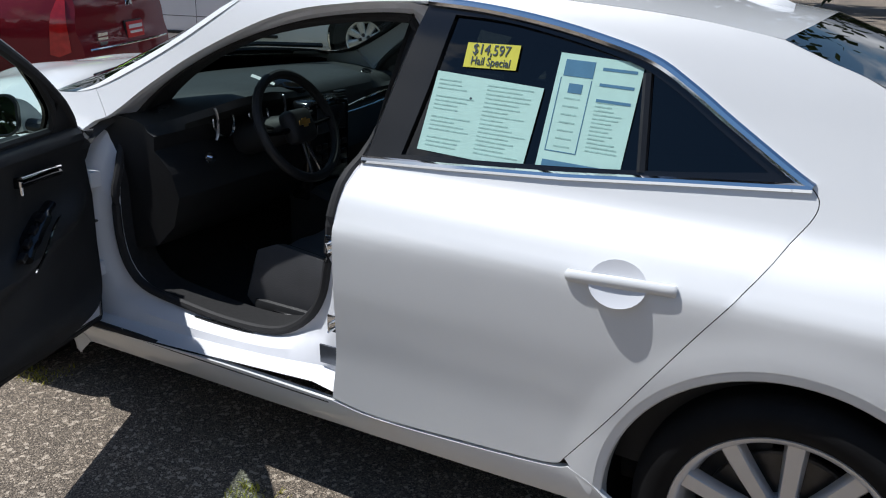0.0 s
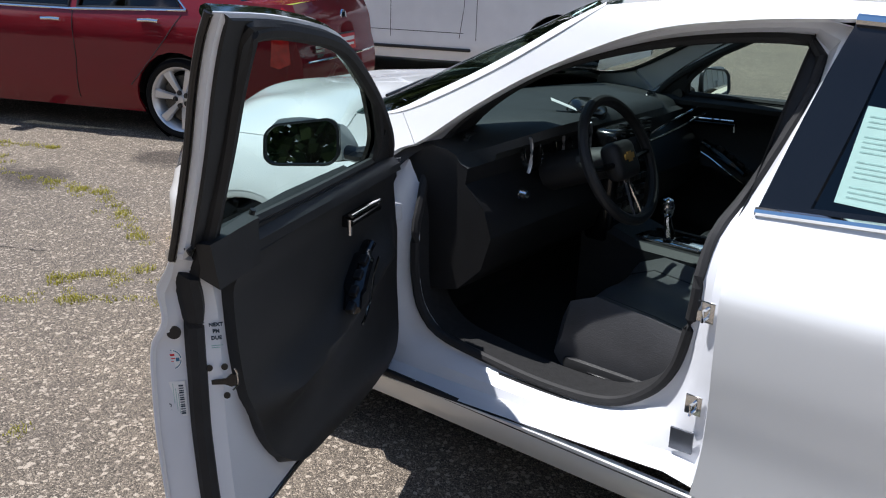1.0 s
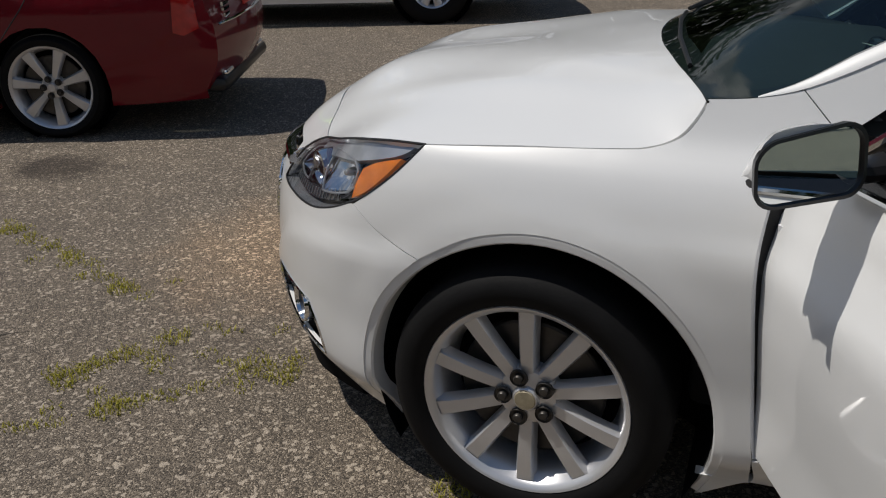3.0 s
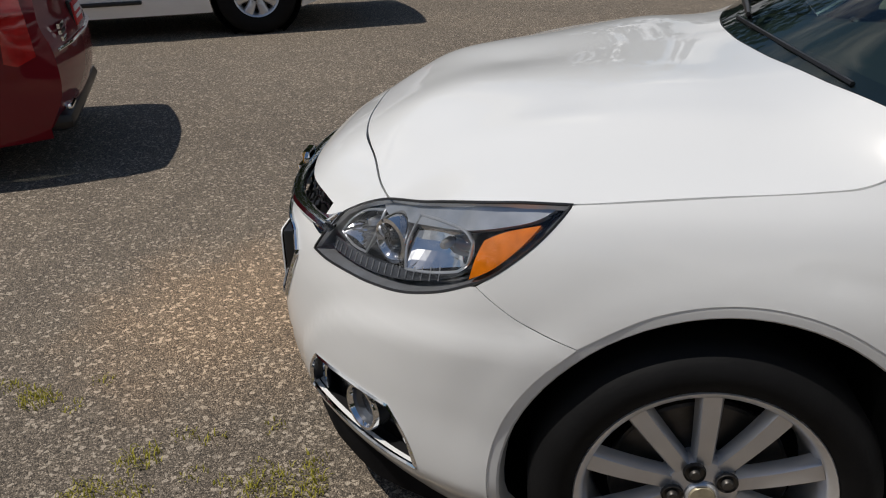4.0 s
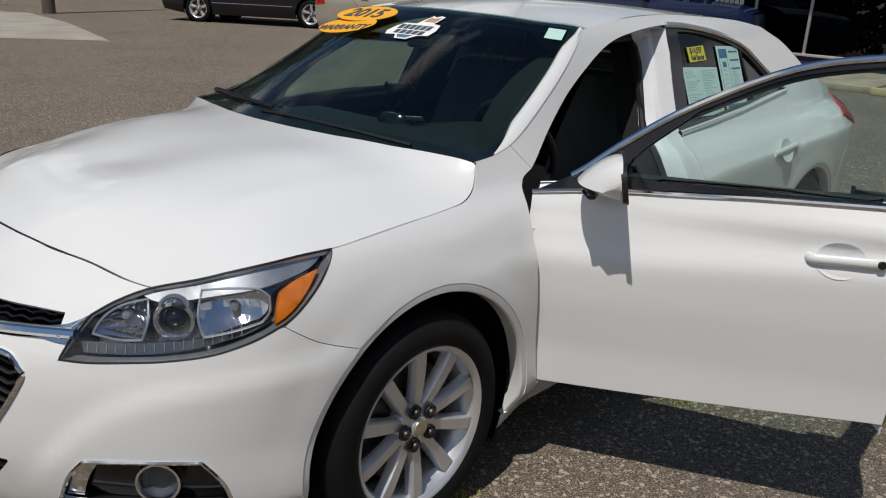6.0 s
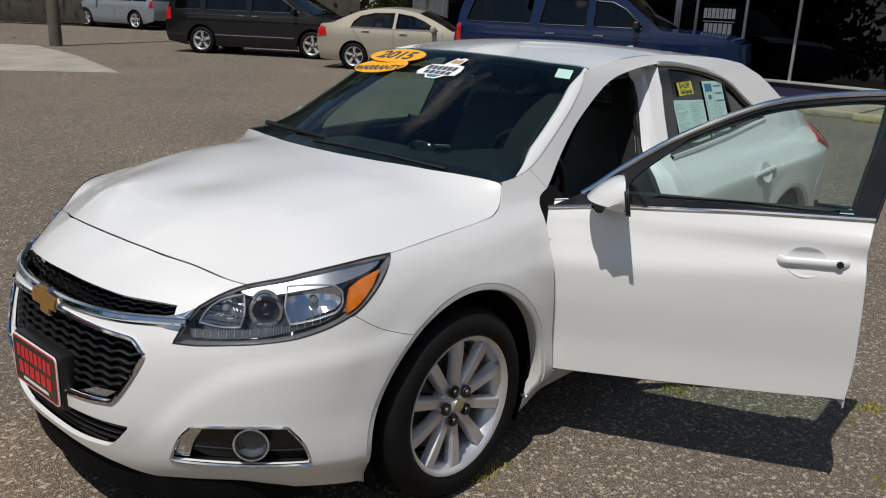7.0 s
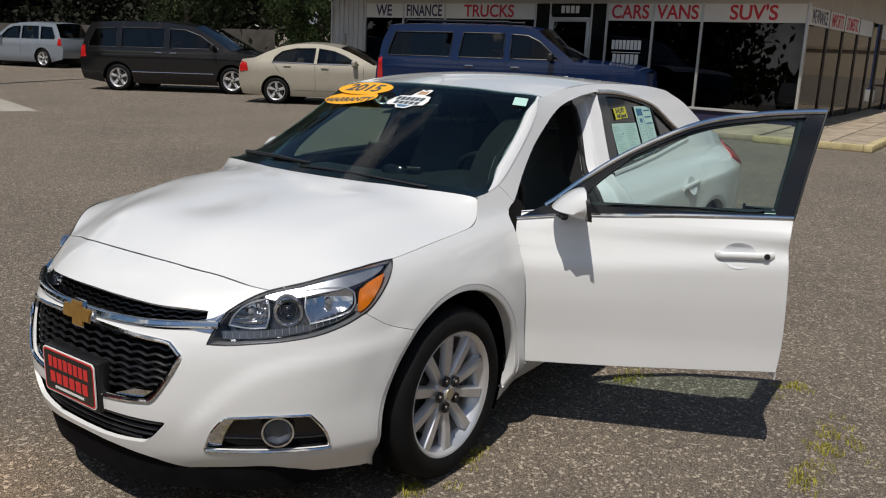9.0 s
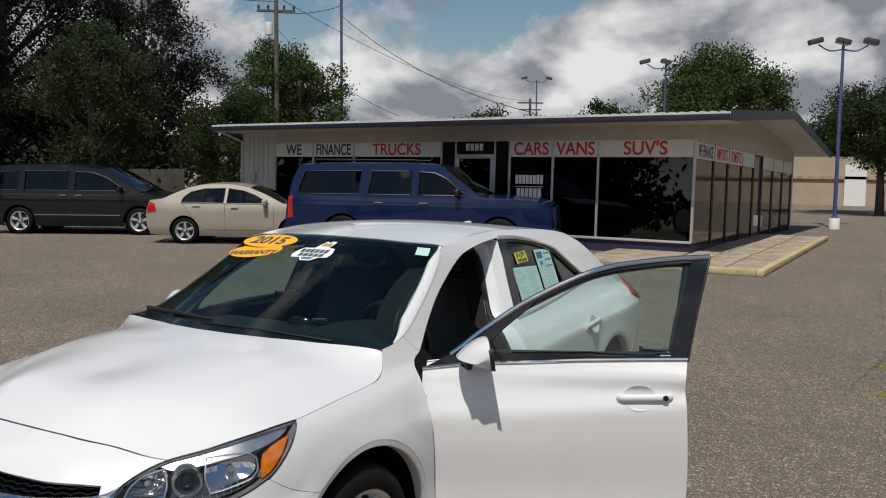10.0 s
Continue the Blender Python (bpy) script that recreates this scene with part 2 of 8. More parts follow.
def sheet(loops, surface, step=0.04, flange=0.012, out=(0, -1, 0), gap=0.0):
    """A panel on a surface: the first loop is its rim, the others are holes. The rims turn inwards by flange."""
    from mathutils.geometry import delaunay_2d_cdt
    loops = [resample(p, step * 0.8) for p in loops]
    if gap:
        loops[0] = shrink(loops[0], gap)
    rim = loops[0]
    lo, hi = rim.min(0), rim.max(0)
    gx, gy = np.meshgrid(np.arange(lo[0], hi[0], step), np.arange(lo[1], hi[1], step))
    g = np.stack([gx.ravel(), gy.ravel()], -1)
    ok = inside(g, rim) & (gap_to(g, rim) > step * 0.45)
    for p in loops[1:]:
        ok &= ~inside(g, p) & (gap_to(g, p) > step * 0.45)
    g = g[ok]
    pts, edges = [], []
    for p in loops:
        k = len(pts)
        pts += [Vector(v) for v in p]
        edges += [(k + i, k + (i + 1) % len(p)) for i in range(len(p))]
    pts += [Vector(v) for v in g]
    vs, _, fs, *_ = delaunay_2d_cdt(pts, edges, [], 0, 1e-6)
    v2 = np.array([tuple(v) for v in vs])
    mid = np.array([v2[list(f)].mean(0) for f in fs])
    ok = inside(mid, rim)
    for p in loops[1:]:
        ok &= ~inside(mid, p)
    v3 = surface(v2[:, 0], v2[:, 1])
    bm = bmesh.new()
    bv = [bm.verts.new(v) for v in v3]
    want = Vector(out)
    for f, use in zip(fs, ok):
        if use:
            try:
                bm.faces.new([bv[i] for i in f])
            except ValueError:
                pass
    for v in [v for v in bm.verts if not v.link_faces]:
        bm.verts.remove(v)
    bm.normal_update()
    if sum((f.normal * f.calc_area() for f in bm.faces), Vector()).dot(want) < 0:
        bmesh.ops.reverse_faces(bm, faces=bm.faces[:])
        bm.normal_update()
    if flange:
        rims = [e for e in bm.edges if len(e.link_faces) == 1]
        new_v = {}
        for e in rims:
            for v in e.verts:
                if v not in new_v:
                    new_v[v] = bm.verts.new(v.co - v.normal * flange)
        for e in rims:
            a, b = e.verts
            f0 = e.link_faces[0]
            ls = [lp for lp in f0.loops if lp.edge == e][0]
            a, b = ls.vert, ls.link_loop_next.vert
            bm.faces.new((b, a, new_v[a], new_v[b]))
            e.smooth = False
    return bm


def mirrored(bm):
    b = bm.copy()
    for v in b.verts:
        v.co.y = -v.co.y
    bmesh.ops.reverse_faces(b, faces=b.faces[:])
    b.normal_update()
    return b


def tube(path, r, seg=8, closed=False, flat=1.0, up=(0, 0, 1)):
    """A round bar along a path; r is one radius or one a point."""
    p = np.array(path, float)
    n = len(p)
    rr = np.full(n, r) if np.isscalar(r) else np.array(r)
    bm = bmesh.new()
    rings = []
    for i in range(n):
        a, b = (p[i - 1], p[(i + 1) % n]) if closed else (p[max(i - 1, 0)], p[min(i + 1, n - 1)])
        t = Vector(b - a).normalized()
        u = Vector(up)
        s = t.cross(u)
        if s.length < 0.1:
            s = t.cross(Vector((1, 0, 0)))
        s.normalize()
        w = s.cross(t)
        rings.append([bm.verts.new(Vector(p[i]) + s * math.cos(k * 2 * math.pi / seg) * rr[i] + w * math.sin(k * 2 * math.pi / seg) * rr[i] * flat) for k in range(seg)])
    for i in range(n if closed else n - 1):
        a, b = rings[i], rings[(i + 1) % n]
        for k in range(seg):
            bm.faces.new((a[k], a[(k + 1) % seg], b[(k + 1) % seg], b[k]))
    if not closed:
        bm.faces.new(rings[0][::-1])
        bm.faces.new(rings[-1])
    bmesh.ops.recalc_face_normals(bm, faces=bm.faces[:])
    return bm


def ribbon(loop_a, loop_b, closed=True):
    """Quads between two lines of equal count."""
    bm = bmesh.new()
    a, b = [bm.verts.new(v) for v in loop_a], [bm.verts.new(v) for v in loop_b]
    n = len(a)
    for i in range(n if closed else n - 1):
        j = (i + 1) % n
        bm.faces.new((a[i], a[j], b[j], b[i]))
    return bm


def loft(rows, closed=False, caps=False):
    """Quads through rows of points, each row of equal count."""
    bm = bmesh.new()
    vs = [[bm.verts.new(v) for v in r] for r in rows]
    n = len(vs[0])
    for r0, r1 in zip(vs[:-1], vs[1:]):
        for i in range(n if closed else n - 1):
            j = (i + 1) % n
            bm.faces.new((r0[i], r0[j], r1[j], r1[i]))
    if caps:
        bm.faces.new(vs[0][::-1])
        bm.faces.new(vs[-1])
    bmesh.ops.recalc_face_normals(bm, faces=bm.faces[:])
    return bm


def lathe(profile, seg=48, axis="y", arc=None):
    """Turned about an axis: profile of (radius, along)."""
    bm = bmesh.new()
    rows = []
    for r, a in profile:
        row = []
        for k in range(seg):
            t = 2 * math.pi * k / seg
            c, s = r * math.cos(t), r * math.sin(t)
            row.append(bm.verts.new({"y": (c, a, s), "z": (c, s, a), "x": (a, c, s)}[axis]))
        rows.append(row)
    for p, q in zip(rows[:-1], rows[1:]):
        for k in range(seg):
            bm.faces.new((p[k], p[(k + 1) % seg], q[(k + 1) % seg], q[k]))
    for row, (r, a) in ((rows[0], profile[0]), (rows[-1], profile[-1])):
        if 0 < r < 0.2 * max(x for x, _ in profile) + 0.02:
            bm.faces.new(row)
    bmesh.ops.recalc_face_normals(bm, faces=bm.faces[:])
    return bm


def box(x0, y0, z0, x1, y1, z1, bevel=0.0, seg=2):
    bm = bmesh.new()
    bmesh.ops.create_cube(bm, size=1)
    for v in bm.verts:
        v.co = Vector(((x0 + x1) / 2 + v.co.x * (x1 - x0), (y0 + y1) / 2 + v.co.y * (y1 - y0), (z0 + z1) / 2 + v.co.z * (z1 - z0)))
    if bevel:
        bmesh.ops.bevel(bm, geom=bm.edges[:], offset=bevel, segments=seg, affect="EDGES", profile=0.5)
    return bm


def join(*bms):
    out = bmesh.new()
    for b in bms:
        me = bpy.data.meshes.new("t")
        b.to_mesh(me)
        b.free()
        out.from_mesh(me)
        bpy.data.meshes.remove(me)
    return out


def moved(bm, m):
    bmesh.ops.transform(bm, matrix=m, verts=bm.verts[:])
    return bm


def prism(poly, depth, to3d):
    """A flat outline given depth: to3d(u, v, d)."""
    bm = bmesh.new()
    a = [bm.verts.new(to3d(u, v, 0)) for u, v in poly]
    b = [bm.verts.new(to3d(u, v, depth)) for u, v in poly]
    n = len(a)
    bm.faces.new(a)
    bm.faces.new(b[::-1])
    for i in range(n):
        bm.faces.new((a[i], b[i], b[(i + 1) % n], a[(i + 1) % n]))
    bmesh.ops.recalc_face_normals(bm, faces=bm.faces[:])
    return bm


def letters(text, size, material, parent, m, name="lettering", align="CENTER", squeeze=1.0, depth=0.001, bold=0.0):
    cu = bpy.data.curves.new(name, "FONT")
    cu.body, cu.size, cu.align_x, cu.align_y, cu.extrude, cu.offset = text, size, align, "CENTER", depth, bold
    tmp = new("tmp_text", cu)
    me = bpy.data.meshes.new_from_object(tmp.evaluated_get(bpy.context.evaluated_depsgraph_get()))
    bpy.data.objects.remove(tmp)
    me.materials.clear()
    me.materials.append(material)
    ob = new(name, me)
    ob.parent = parent
    ob.matrix_basis = m @ Matrix.Diagonal((squeeze, 1, 1, 1))
    return ob


def tps(points, lam=1e-4):
    """A thin-plate surface z(x, y) through points (x, y, z), taken as mirrored in y."""
    p = []
    for x, y, z in points:
        p.append((x, y, z))
        if abs(y) > 1e-4:
            p.append((x, -y, z))
    p = np.array(p, float)
    xy, z, n = p[:, :2], p[:, 2], len(p)

    def u(a, b):
        r2 = ((a[:, None] - b[None]) ** 2).sum(-1) + 1e-12
        return r2 * np.log(r2)
    q = np.c_[np.ones(n), xy]
    a = np.zeros((n + 3, n + 3))
    a[:n, :n], a[:n, n:], a[n:, :n] = u(xy, xy) + lam * np.eye(n), q, q.T
    w = np.linalg.solve(a, np.r_[z, 0, 0, 0])

    def f(x, y):
        x, y = np.asarray(x, float), np.asarray(y, float)
        xy2 = np.stack([x.ravel(), y.ravel()], -1)
        return (u(xy2, xy) @ w[:n] + np.c_[np.ones(len(xy2)), xy2] @ w[n:]).reshape(x.shape)
    return f


def top(fz):
    return lambda x, y: np.stack([x, y, fz(x, y)], -1)


# ---- ground ----
def asphalt():
    m = bpy.data.materials.new("worn_asphalt")
    m.use_nodes = True
    n, l = m.node_tree.nodes, m.node_tree.links
    b = n["Principled BSDF"]
    co = n.new("ShaderNodeTexCoord")
    vor = n.new("ShaderNodeTexVoronoi"); vor.inputs["Scale"].default_value = 238
    vor2 = n.new("ShaderNodeTexVoronoi"); vor2.inputs["Scale"].default_value = 82
    big = n.new("ShaderNodeTexNoise"); big.inputs["Scale"].default_value, big.inputs["Detail"].default_value = 0.55, 7
    mid = n.new("ShaderNodeTexNoise"); mid.inputs["Scale"].default_value, mid.inputs["Detail"].default_value = 5, 8
    for t in (vor, vor2, big, mid):
        l.new(co.outputs["Object"], t.inputs["Vector"])
    sep = n.new("ShaderNodeSeparateColor"); l.new(vor.outputs["Color"], sep.inputs[0])
    r1 = n.new("ShaderNodeValToRGB")
    e = r1.color_ramp.elements
    e[0].position, e[0].color = 0.0, (0.032, 0.028, 0.023, 1)
    e[1].position, e[1].color = 1.0, (0.36, 0.315, 0.26, 1)
    k = r1.color_ramp.elements.new(0.55); k.color = (0.118, 0.100, 0.081, 1)
    k = r1.color_ramp.elements.new(0.86); k.color = (0.185, 0.160, 0.130, 1)
    l.new(sep.outputs[0], r1.inputs[0])
    sep2 = n.new("ShaderNodeSeparateColor"); l.new(vor2.outputs["Color"], sep2.inputs[0])
    r2 = n.new("ShaderNodeValToRGB")
    r2.color_ramp.elements[0].position, r2.color_ramp.elements[1].position = 0.89, 0.93
    l.new(sep2.outputs[1], r2.inputs[0])
    m1 = n.new("ShaderNodeMixRGB"); m1.inputs[2].default_value = (0.37, 0.33, 0.28, 1)
    sc = n.new("ShaderNodeMath"); sc.operation = "MULTIPLY"; sc.inputs[1].default_value = 0.85
    l.new(r2.outputs[0], sc.inputs[0]); l.new(sc.outputs[0], m1.inputs[0]); l.new(r1.outputs[0], m1.inputs[1])
    tone = n.new("ShaderNodeMixRGB"); tone.blend_type = "MULTIPLY"; tone.inputs[0].default_value = 1
    r3 = n.new("ShaderNodeValToRGB")
    r3.color_ramp.elements[0].position, r3.color_ramp.elements[1].position = 0.32, 0.70
    r3.color_ramp.elements[0].color, r3.color_ramp.elements[1].color = (1.02, 0.97, 0.92, 1), (1.52, 1.43, 1.31, 1)
    ad = n.new("ShaderNodeMath"); ad.operation = "MULTIPLY_ADD"; ad.inputs[1].default_value = 0.45
    l.new(mid.outputs["Fac"], ad.inputs[0])
    hf = n.new("ShaderNodeMath"); hf.operation = "MULTIPLY"; hf.inputs[1].default_value = 0.55
    l.new(big.outputs["Fac"], hf.inputs[0]); l.new(hf.outputs[0], ad.inputs[2])
    l.new(ad.outputs[0], r3.inputs[0])
    l.new(m1.outputs[0], tone.inputs[1]); l.new(r3.outputs[0], tone.inputs[2])
    def blot(last, centre, size, col, strength, soft):
        """A patch of darker or paler tone with a ragged edge about a spot on the lot."""
        mp = n.new("ShaderNodeMapping"); mp.vector_type = "TEXTURE"
        mp.inputs["Location"].default_value, mp.inputs["Scale"].default_value = (*centre, 0), (*size, 1)
        l.new(co.outputs["Object"], mp.inputs["Vector"])
        ln = n.new("ShaderNodeVectorMath"); ln.operation = "LENGTH"; l.new(mp.outputs[0], ln.inputs[0])
        rag = n.new("ShaderNodeMath"); rag.operation = "MULTIPLY_ADD"; rag.inputs[1].default_value = 0.9
        l.new(mid.outputs["Fac"], rag.inputs[0]); l.new(ln.outputs["Value"], rag.inputs[2])
        rp = n.new("ShaderNodeMapRange"); rp.interpolation_type = "SMOOTHSTEP"
        rp.inputs["From Min"].default_value, rp.inputs["From Max"].default_value = 1.45 - soft, 1.45
        rp.inputs["To Min"].default_value, rp.inputs["To Max"].default_value = strength, 0
        l.new(rag.outputs[0], rp.inputs["Value"])
        mx = n.new("ShaderNodeMixRGB"); mx.blend_type = "MULTIPLY"; mx.inputs[2].default_value = (*col, 1)
        l.new(rp.outputs[0], mx.inputs[0]); l.new(last.outputs[0], mx.inputs[1])
        return mx
    tone = blot(tone, (-3.47, 0.05), (.42, .30), (.34, .32, .31), .95, .6)
    tone = blot(tone, (-3.30, 1.01), (.40, .30), (.34, .32, .31), .95, .6)
    tone = blot(tone, (-1.44, 0.46), (.75, .9), (1.75, 1.52, 1.28), .8, .8)
    tone = blot(tone, (-2.2, -2.3), (.9, .8), (1.35, 1.25, 1.12), .6, .9)
    tone = blot(tone, (1.7, -2.6), (1.2, .6), (1.25, 1.2, 1.1), .6, .9)
    tone = blot(tone, (6.5, -4.5), (2.6, 1.6), (1.25, 1.2, 1.1), .6, .9)
    l.new(tone.outputs[0], b.inputs["Base Color"])
    b.inputs["Roughness"].default_value = 0.88
    bp = n.new("ShaderNodeBump"); bp.inputs["Strength"].default_value, bp.inputs["Distance"].default_value = 0.75, 0.006
    inv = n.new("ShaderNodeMath"); inv.operation = "SUBTRACT"; inv.inputs[0].default_value = 1
    l.new(vor.outputs["Distance"], inv.inputs[1]); l.new(inv.outputs[0], bp.inputs["Height"])
    l.new(bp.outputs[0], b.inputs["Normal"])
    return m


ASPHALT = asphalt()


def build_ground():
    bm = bmesh.new()
    bmesh.ops.create_grid(bm, x_segments=4, y_segments=4, size=600)
    g = part("ground", bm, ASPHALT, flat=True)
    tagged(g, "worn brown-grey asphalt lot with exposed aggregate", "ground", kind="structure")


build_ground()

# ---- the white sedan: body surface ----
# plan line of the widest body, from the nose's middle along the left flank to the tail's middle
PLAN = [(-.993, 0.2), (-1.003, 0), (-.993, -0.2), (-0.950, -0.37), (-0.850, -0.53), (-0.710, -0.69), (-0.562, -0.81), (-0.40, -0.88), (-0.1, -0.92), (0.5, -0.928),
        (1.6, -0.93), (2.7, -0.93), (3.2, -0.90), (3.55, -0.82), (3.72, -0.65), (3.80, -0.35), (3.83, 0), (3.80, 0.35)]
plan_line = catmull(PLAN, 40)[40:-40]
plan_s = np.r_[0, np.cumsum(np.linalg.norm(np.diff(plan_line, axis=0), axis=1))]
S_END = plan_s[-1]
side_in = pchip([(.10, .12), (.15, .09), (.2, .07), (.26, .036), (.30, .012), (.33, .008), (.38, .009), (.45, .010), (.55, .005), (.64, .001), (.735, .003), (.758, .0055), (.782, .0125), (.81, .026), (.86, .046), (.91, .075), (.95, .115), (.965, .13),
                 (1.0, .148), (1.1, .19), (1.2, .23), (1.3, .268), (1.38, .305), (1.46, .36)])
front_in = pchip([(.10, .2), (.15, .16), (.2, .08), (.24, .045), (.3, .02), (.45, 0), (.6, .01), (.7, .03), (.78, .07), (.85, .13), (.9, .2), (1.0, .4)])
soft_in = pchip([(.10, .12), (.2, .07), (.26, .036), (.30, .012), (.38, .009), (.45, .010), (.55, .006), (.64, .004), (.70, .008), (.76, .016), (.82, .031), (.87, .051), (.91, .075), (.95, .115), (1.0, .148), (1.1, .19), (1.3, .268), (1.46, .36)])
shoulder_z = pchip([(0, .772), (.5, .765), (1.57, .84), (2.3, .868), (3.0, .872)])
crease_z = pchip([(.40, .28), (.46, .36), (.56, .475), (.64, .555), (.74, .612), (.86, .645), (1.05, .672), (1.36, .690)])


def body(s, z, d=0.0):
    """The body's skin at the length s along the plan line and the height z, set in by d. Negative s is the right flank."""
    s, z = np.asarray(s, float), np.asarray(z, float)
    sg, a = np.where(s < 0, -1.0, 1.0), np.abs(s)
    e = 0.02
    x, y = np.interp(a, plan_s, plan_line[:, 0]), np.interp(a, plan_s, plan_line[:, 1])
    tx = np.interp(a + e, plan_s, plan_line[:, 0]) - np.interp(a - e, plan_s, plan_line[:, 0])
    ty = np.interp(a + e, plan_s, plan_line[:, 1]) - np.interp(a - e, plan_s, plan_line[:, 1])
    end = (a < e) | (a > S_END - e)
    tx, ty = np.where(end, 0, tx), np.where(a < e, -1, np.where(a > S_END - e, 1, ty))
    k = np.hypot(tx, ty)
    nx, ny = -ty / k, tx / k
    w = np.clip((x + 0.92) / 0.53, 0, 1)
    w = w * w * (3 - 2 * w)
    # the shoulder crease climbs from the front door towards the tail
    zc = shoulder_z(np.clip(x, 0, 3))
    zs = np.where(z < zc, .35 + (z - .35) * (.772 - .35) / (zc - .35), .772 + (z - zc) * (1.0 - .772) / (1.0 - zc))
    zs = np.where((z < .35) | (z > 1.0), z, zs)
    q = np.clip((x - .05) / .45, 0, 1)
    inn = front_in(z) * (1 - w) + (side_in(zs) * q + soft_in(z) * (1 - q)) * w + d
    # the bumper's corner stands proud below a crease that climbs from the fog lamp towards the wheel
    crease = crease_z(np.clip(a, .40, 1.36))
    k = np.clip((crease + .034 - z) / .056, 0, 1)
    inn = inn - .012 * k * k * (3 - 2 * k) * np.clip((a - .44) / .10, 0, 1) * np.clip((1.34 - a) / .15, 0, 1) * np.clip((z - .20) / .12, 0, 1)
    # flared lips of the wheel arches
    for cx, r0 in ((.025, .402), (2.737, .382)):
        rr = np.hypot(np.interp(a, plan_s, plan_line[:, 0]) - cx, z - .335)
        q = np.clip(1 - (rr - r0 - .034) / .09, 0, 1) * (z < .86)
        inn = inn - .006 * q * q * (3 - 2 * q)
    # the nose droops towards its middle
    droop = (.030 - .018 * np.clip((a - .8) / .48, 0, 1)) * np.clip((1.75 - a) / .47, 0, 1) * np.clip((z - .40) / .40, 0, 1)
    return np.stack([x + nx * inn, (y + ny * inn) * sg, z - droop], -1)


def sx(x):
    return float(np.interp(x, plan_line[:, 0], plan_s))


def side(*pts):
    return [(sx(x), z) for x, z in pts]


def skin(d=0.0):
    return lambda u, v: body(u, v, d)


def on(pts, d=0.0):
    p = np.array(pts, float)
    return body(p[:, 0], p[:, 1], d)


car = thing("sedan", "white four-door sedan with its driver's door standing open", "car")

# feature lines (x or s along, z up)
HEAD_TOP = [(1.281, .927), (1.161, .927), (1.035, .917), (.902, .894), (.772, .872), (.685, .843), (.625, .812)]
HEAD_IN = [(.625, .812), (.59, .765), (.561, .709)]
HEAD_LOW = [(.561, .709), (.634, .707), (.733, .713), (.833, .720), (.928, .731), (1.012, .752), (1.085, .779), (1.139, .804), (1.204, .851), (1.247, .89), (1.281, .927)]
HOOD_SIDE = side((-.276, .927), (-.164, .932), (0, .939), (.183, .945), (.246, .952), (.302, .974), (.334, 1.016), (.343, 1.047))
HOOD_FRONT = [(0, .928), (.17, .927), (.341, .922), (.48, .912), (.578, .901), (.69, .882), (.772, .872)]
GLASS_SIDE = side((.343, 1.047), (.437, 1.055), (.532, 1.082), (.686, 1.159), (.835, 1.245), (.965, 1.331), (1.07, 1.403))
ROOF_SIDE = side((1.07, 1.403), (1.338, 1.433), (1.688, 1.446), (2.095, 1.430), (2.351, 1.412), (2.558, 1.383))
REAR_SIDE = side((2.558, 1.383), (2.66, 1.347), (2.756, 1.314), (2.93, 1.225), (3.06, 1.15))
TRUNK_SIDE = side((3.06, 1.15), (3.266, 1.093), (3.494, 1.05), (3.599, 1.019))
DOOR_FRONT = side((.596, .995), (.540, .972), (.503, .93), (.483, .86), (.474, .74), (.492, .549), (.508, .396), (.519, .322))
DOOR_REAR = side((1.563, .346), (1.575, .477), (1.575, .617), (1.567, .808), (1.56, .912), (1.569, 1.002))
DOOR_TOP = side((.596, .995), (.641, 1.026), (.753, 1.113), (.928, 1.225), (1.188, 1.344), (1.433, 1.39), (1.663, 1.408))
B_EDGE = side((1.569, 1.002), (1.61, 1.196), (1.663, 1.408))
REAR_TOP = side((1.663, 1.408), (1.816, 1.401), (1.978, 1.383), (2.136, 1.355), (2.284, 1.317), (2.384, 1.266), (2.49, 1.201), (2.626, 1.121), (2.677, 1.094))
BELT = side((1.569, 1.002), (1.828, 1.018), (2.133, 1.041), (2.388, 1.067), (2.677, 1.094))
RDOOR_REAR = side((2.249, .388), (2.342, .521), (2.435, .664), (2.513, .781), (2.578, .873), (2.651, .976), (2.69, 1.036), (2.695, 1.071), (2.677, 1.094))
FRONT_AXLE, REAR_AXLE, AXLE_Z = 0.010, 2.748, 0.338


def arch(cx, r, a0, a1, n=9):
    return side(*[(cx + r * math.cos(radians(a)), AXLE_Z + r * math.sin(radians(a))) for a in np.linspace(a0, a1, n)])


FARCH = arch(.025, .434, 128, -28)
FARCH_F = arch(.025, .434, 205, 128, 7)
RARCH = arch(2.737, .412, -18, 205, 12)

# fenders, flanks and bumpers, left and right
fender_rim = outline([HOOD_SIDE[0], *HOOD_SIDE[1:]], [GLASS_SIDE[0], GLASS_SIDE[1], side((.519, 1.074))[0]], [side((.519, 1.074))[0], DOOR_FRONT[0]], DOOR_FRONT,
                     [DOOR_FRONT[-1], side((.52, .226))[0]], [side((.52, .226))[0], FARCH[-1]], FARCH[::-1], [FARCH[0], (1.199, .722), (1.109, .783)], [(1.109, .783), *HEAD_LOW[7:]])
flank_rim = outline([side((.519, 1.074))[0], *GLASS_SIDE[2:]], ROOF_SIDE, REAR_SIDE, TRUNK_SIDE, side((3.599, 1.019), (3.601, .9), (3.453, .799), (3.25, .719), (3.15, .51)),
                    [side((3.15, .51))[0], RARCH[2]], RARCH[2:-1], [RARCH[-2], RDOOR_REAR[0]], RDOOR_REAR, REAR_TOP[::-1], DOOR_TOP[::-1], [DOOR_TOP[0], side((.519, 1.074))[0]])
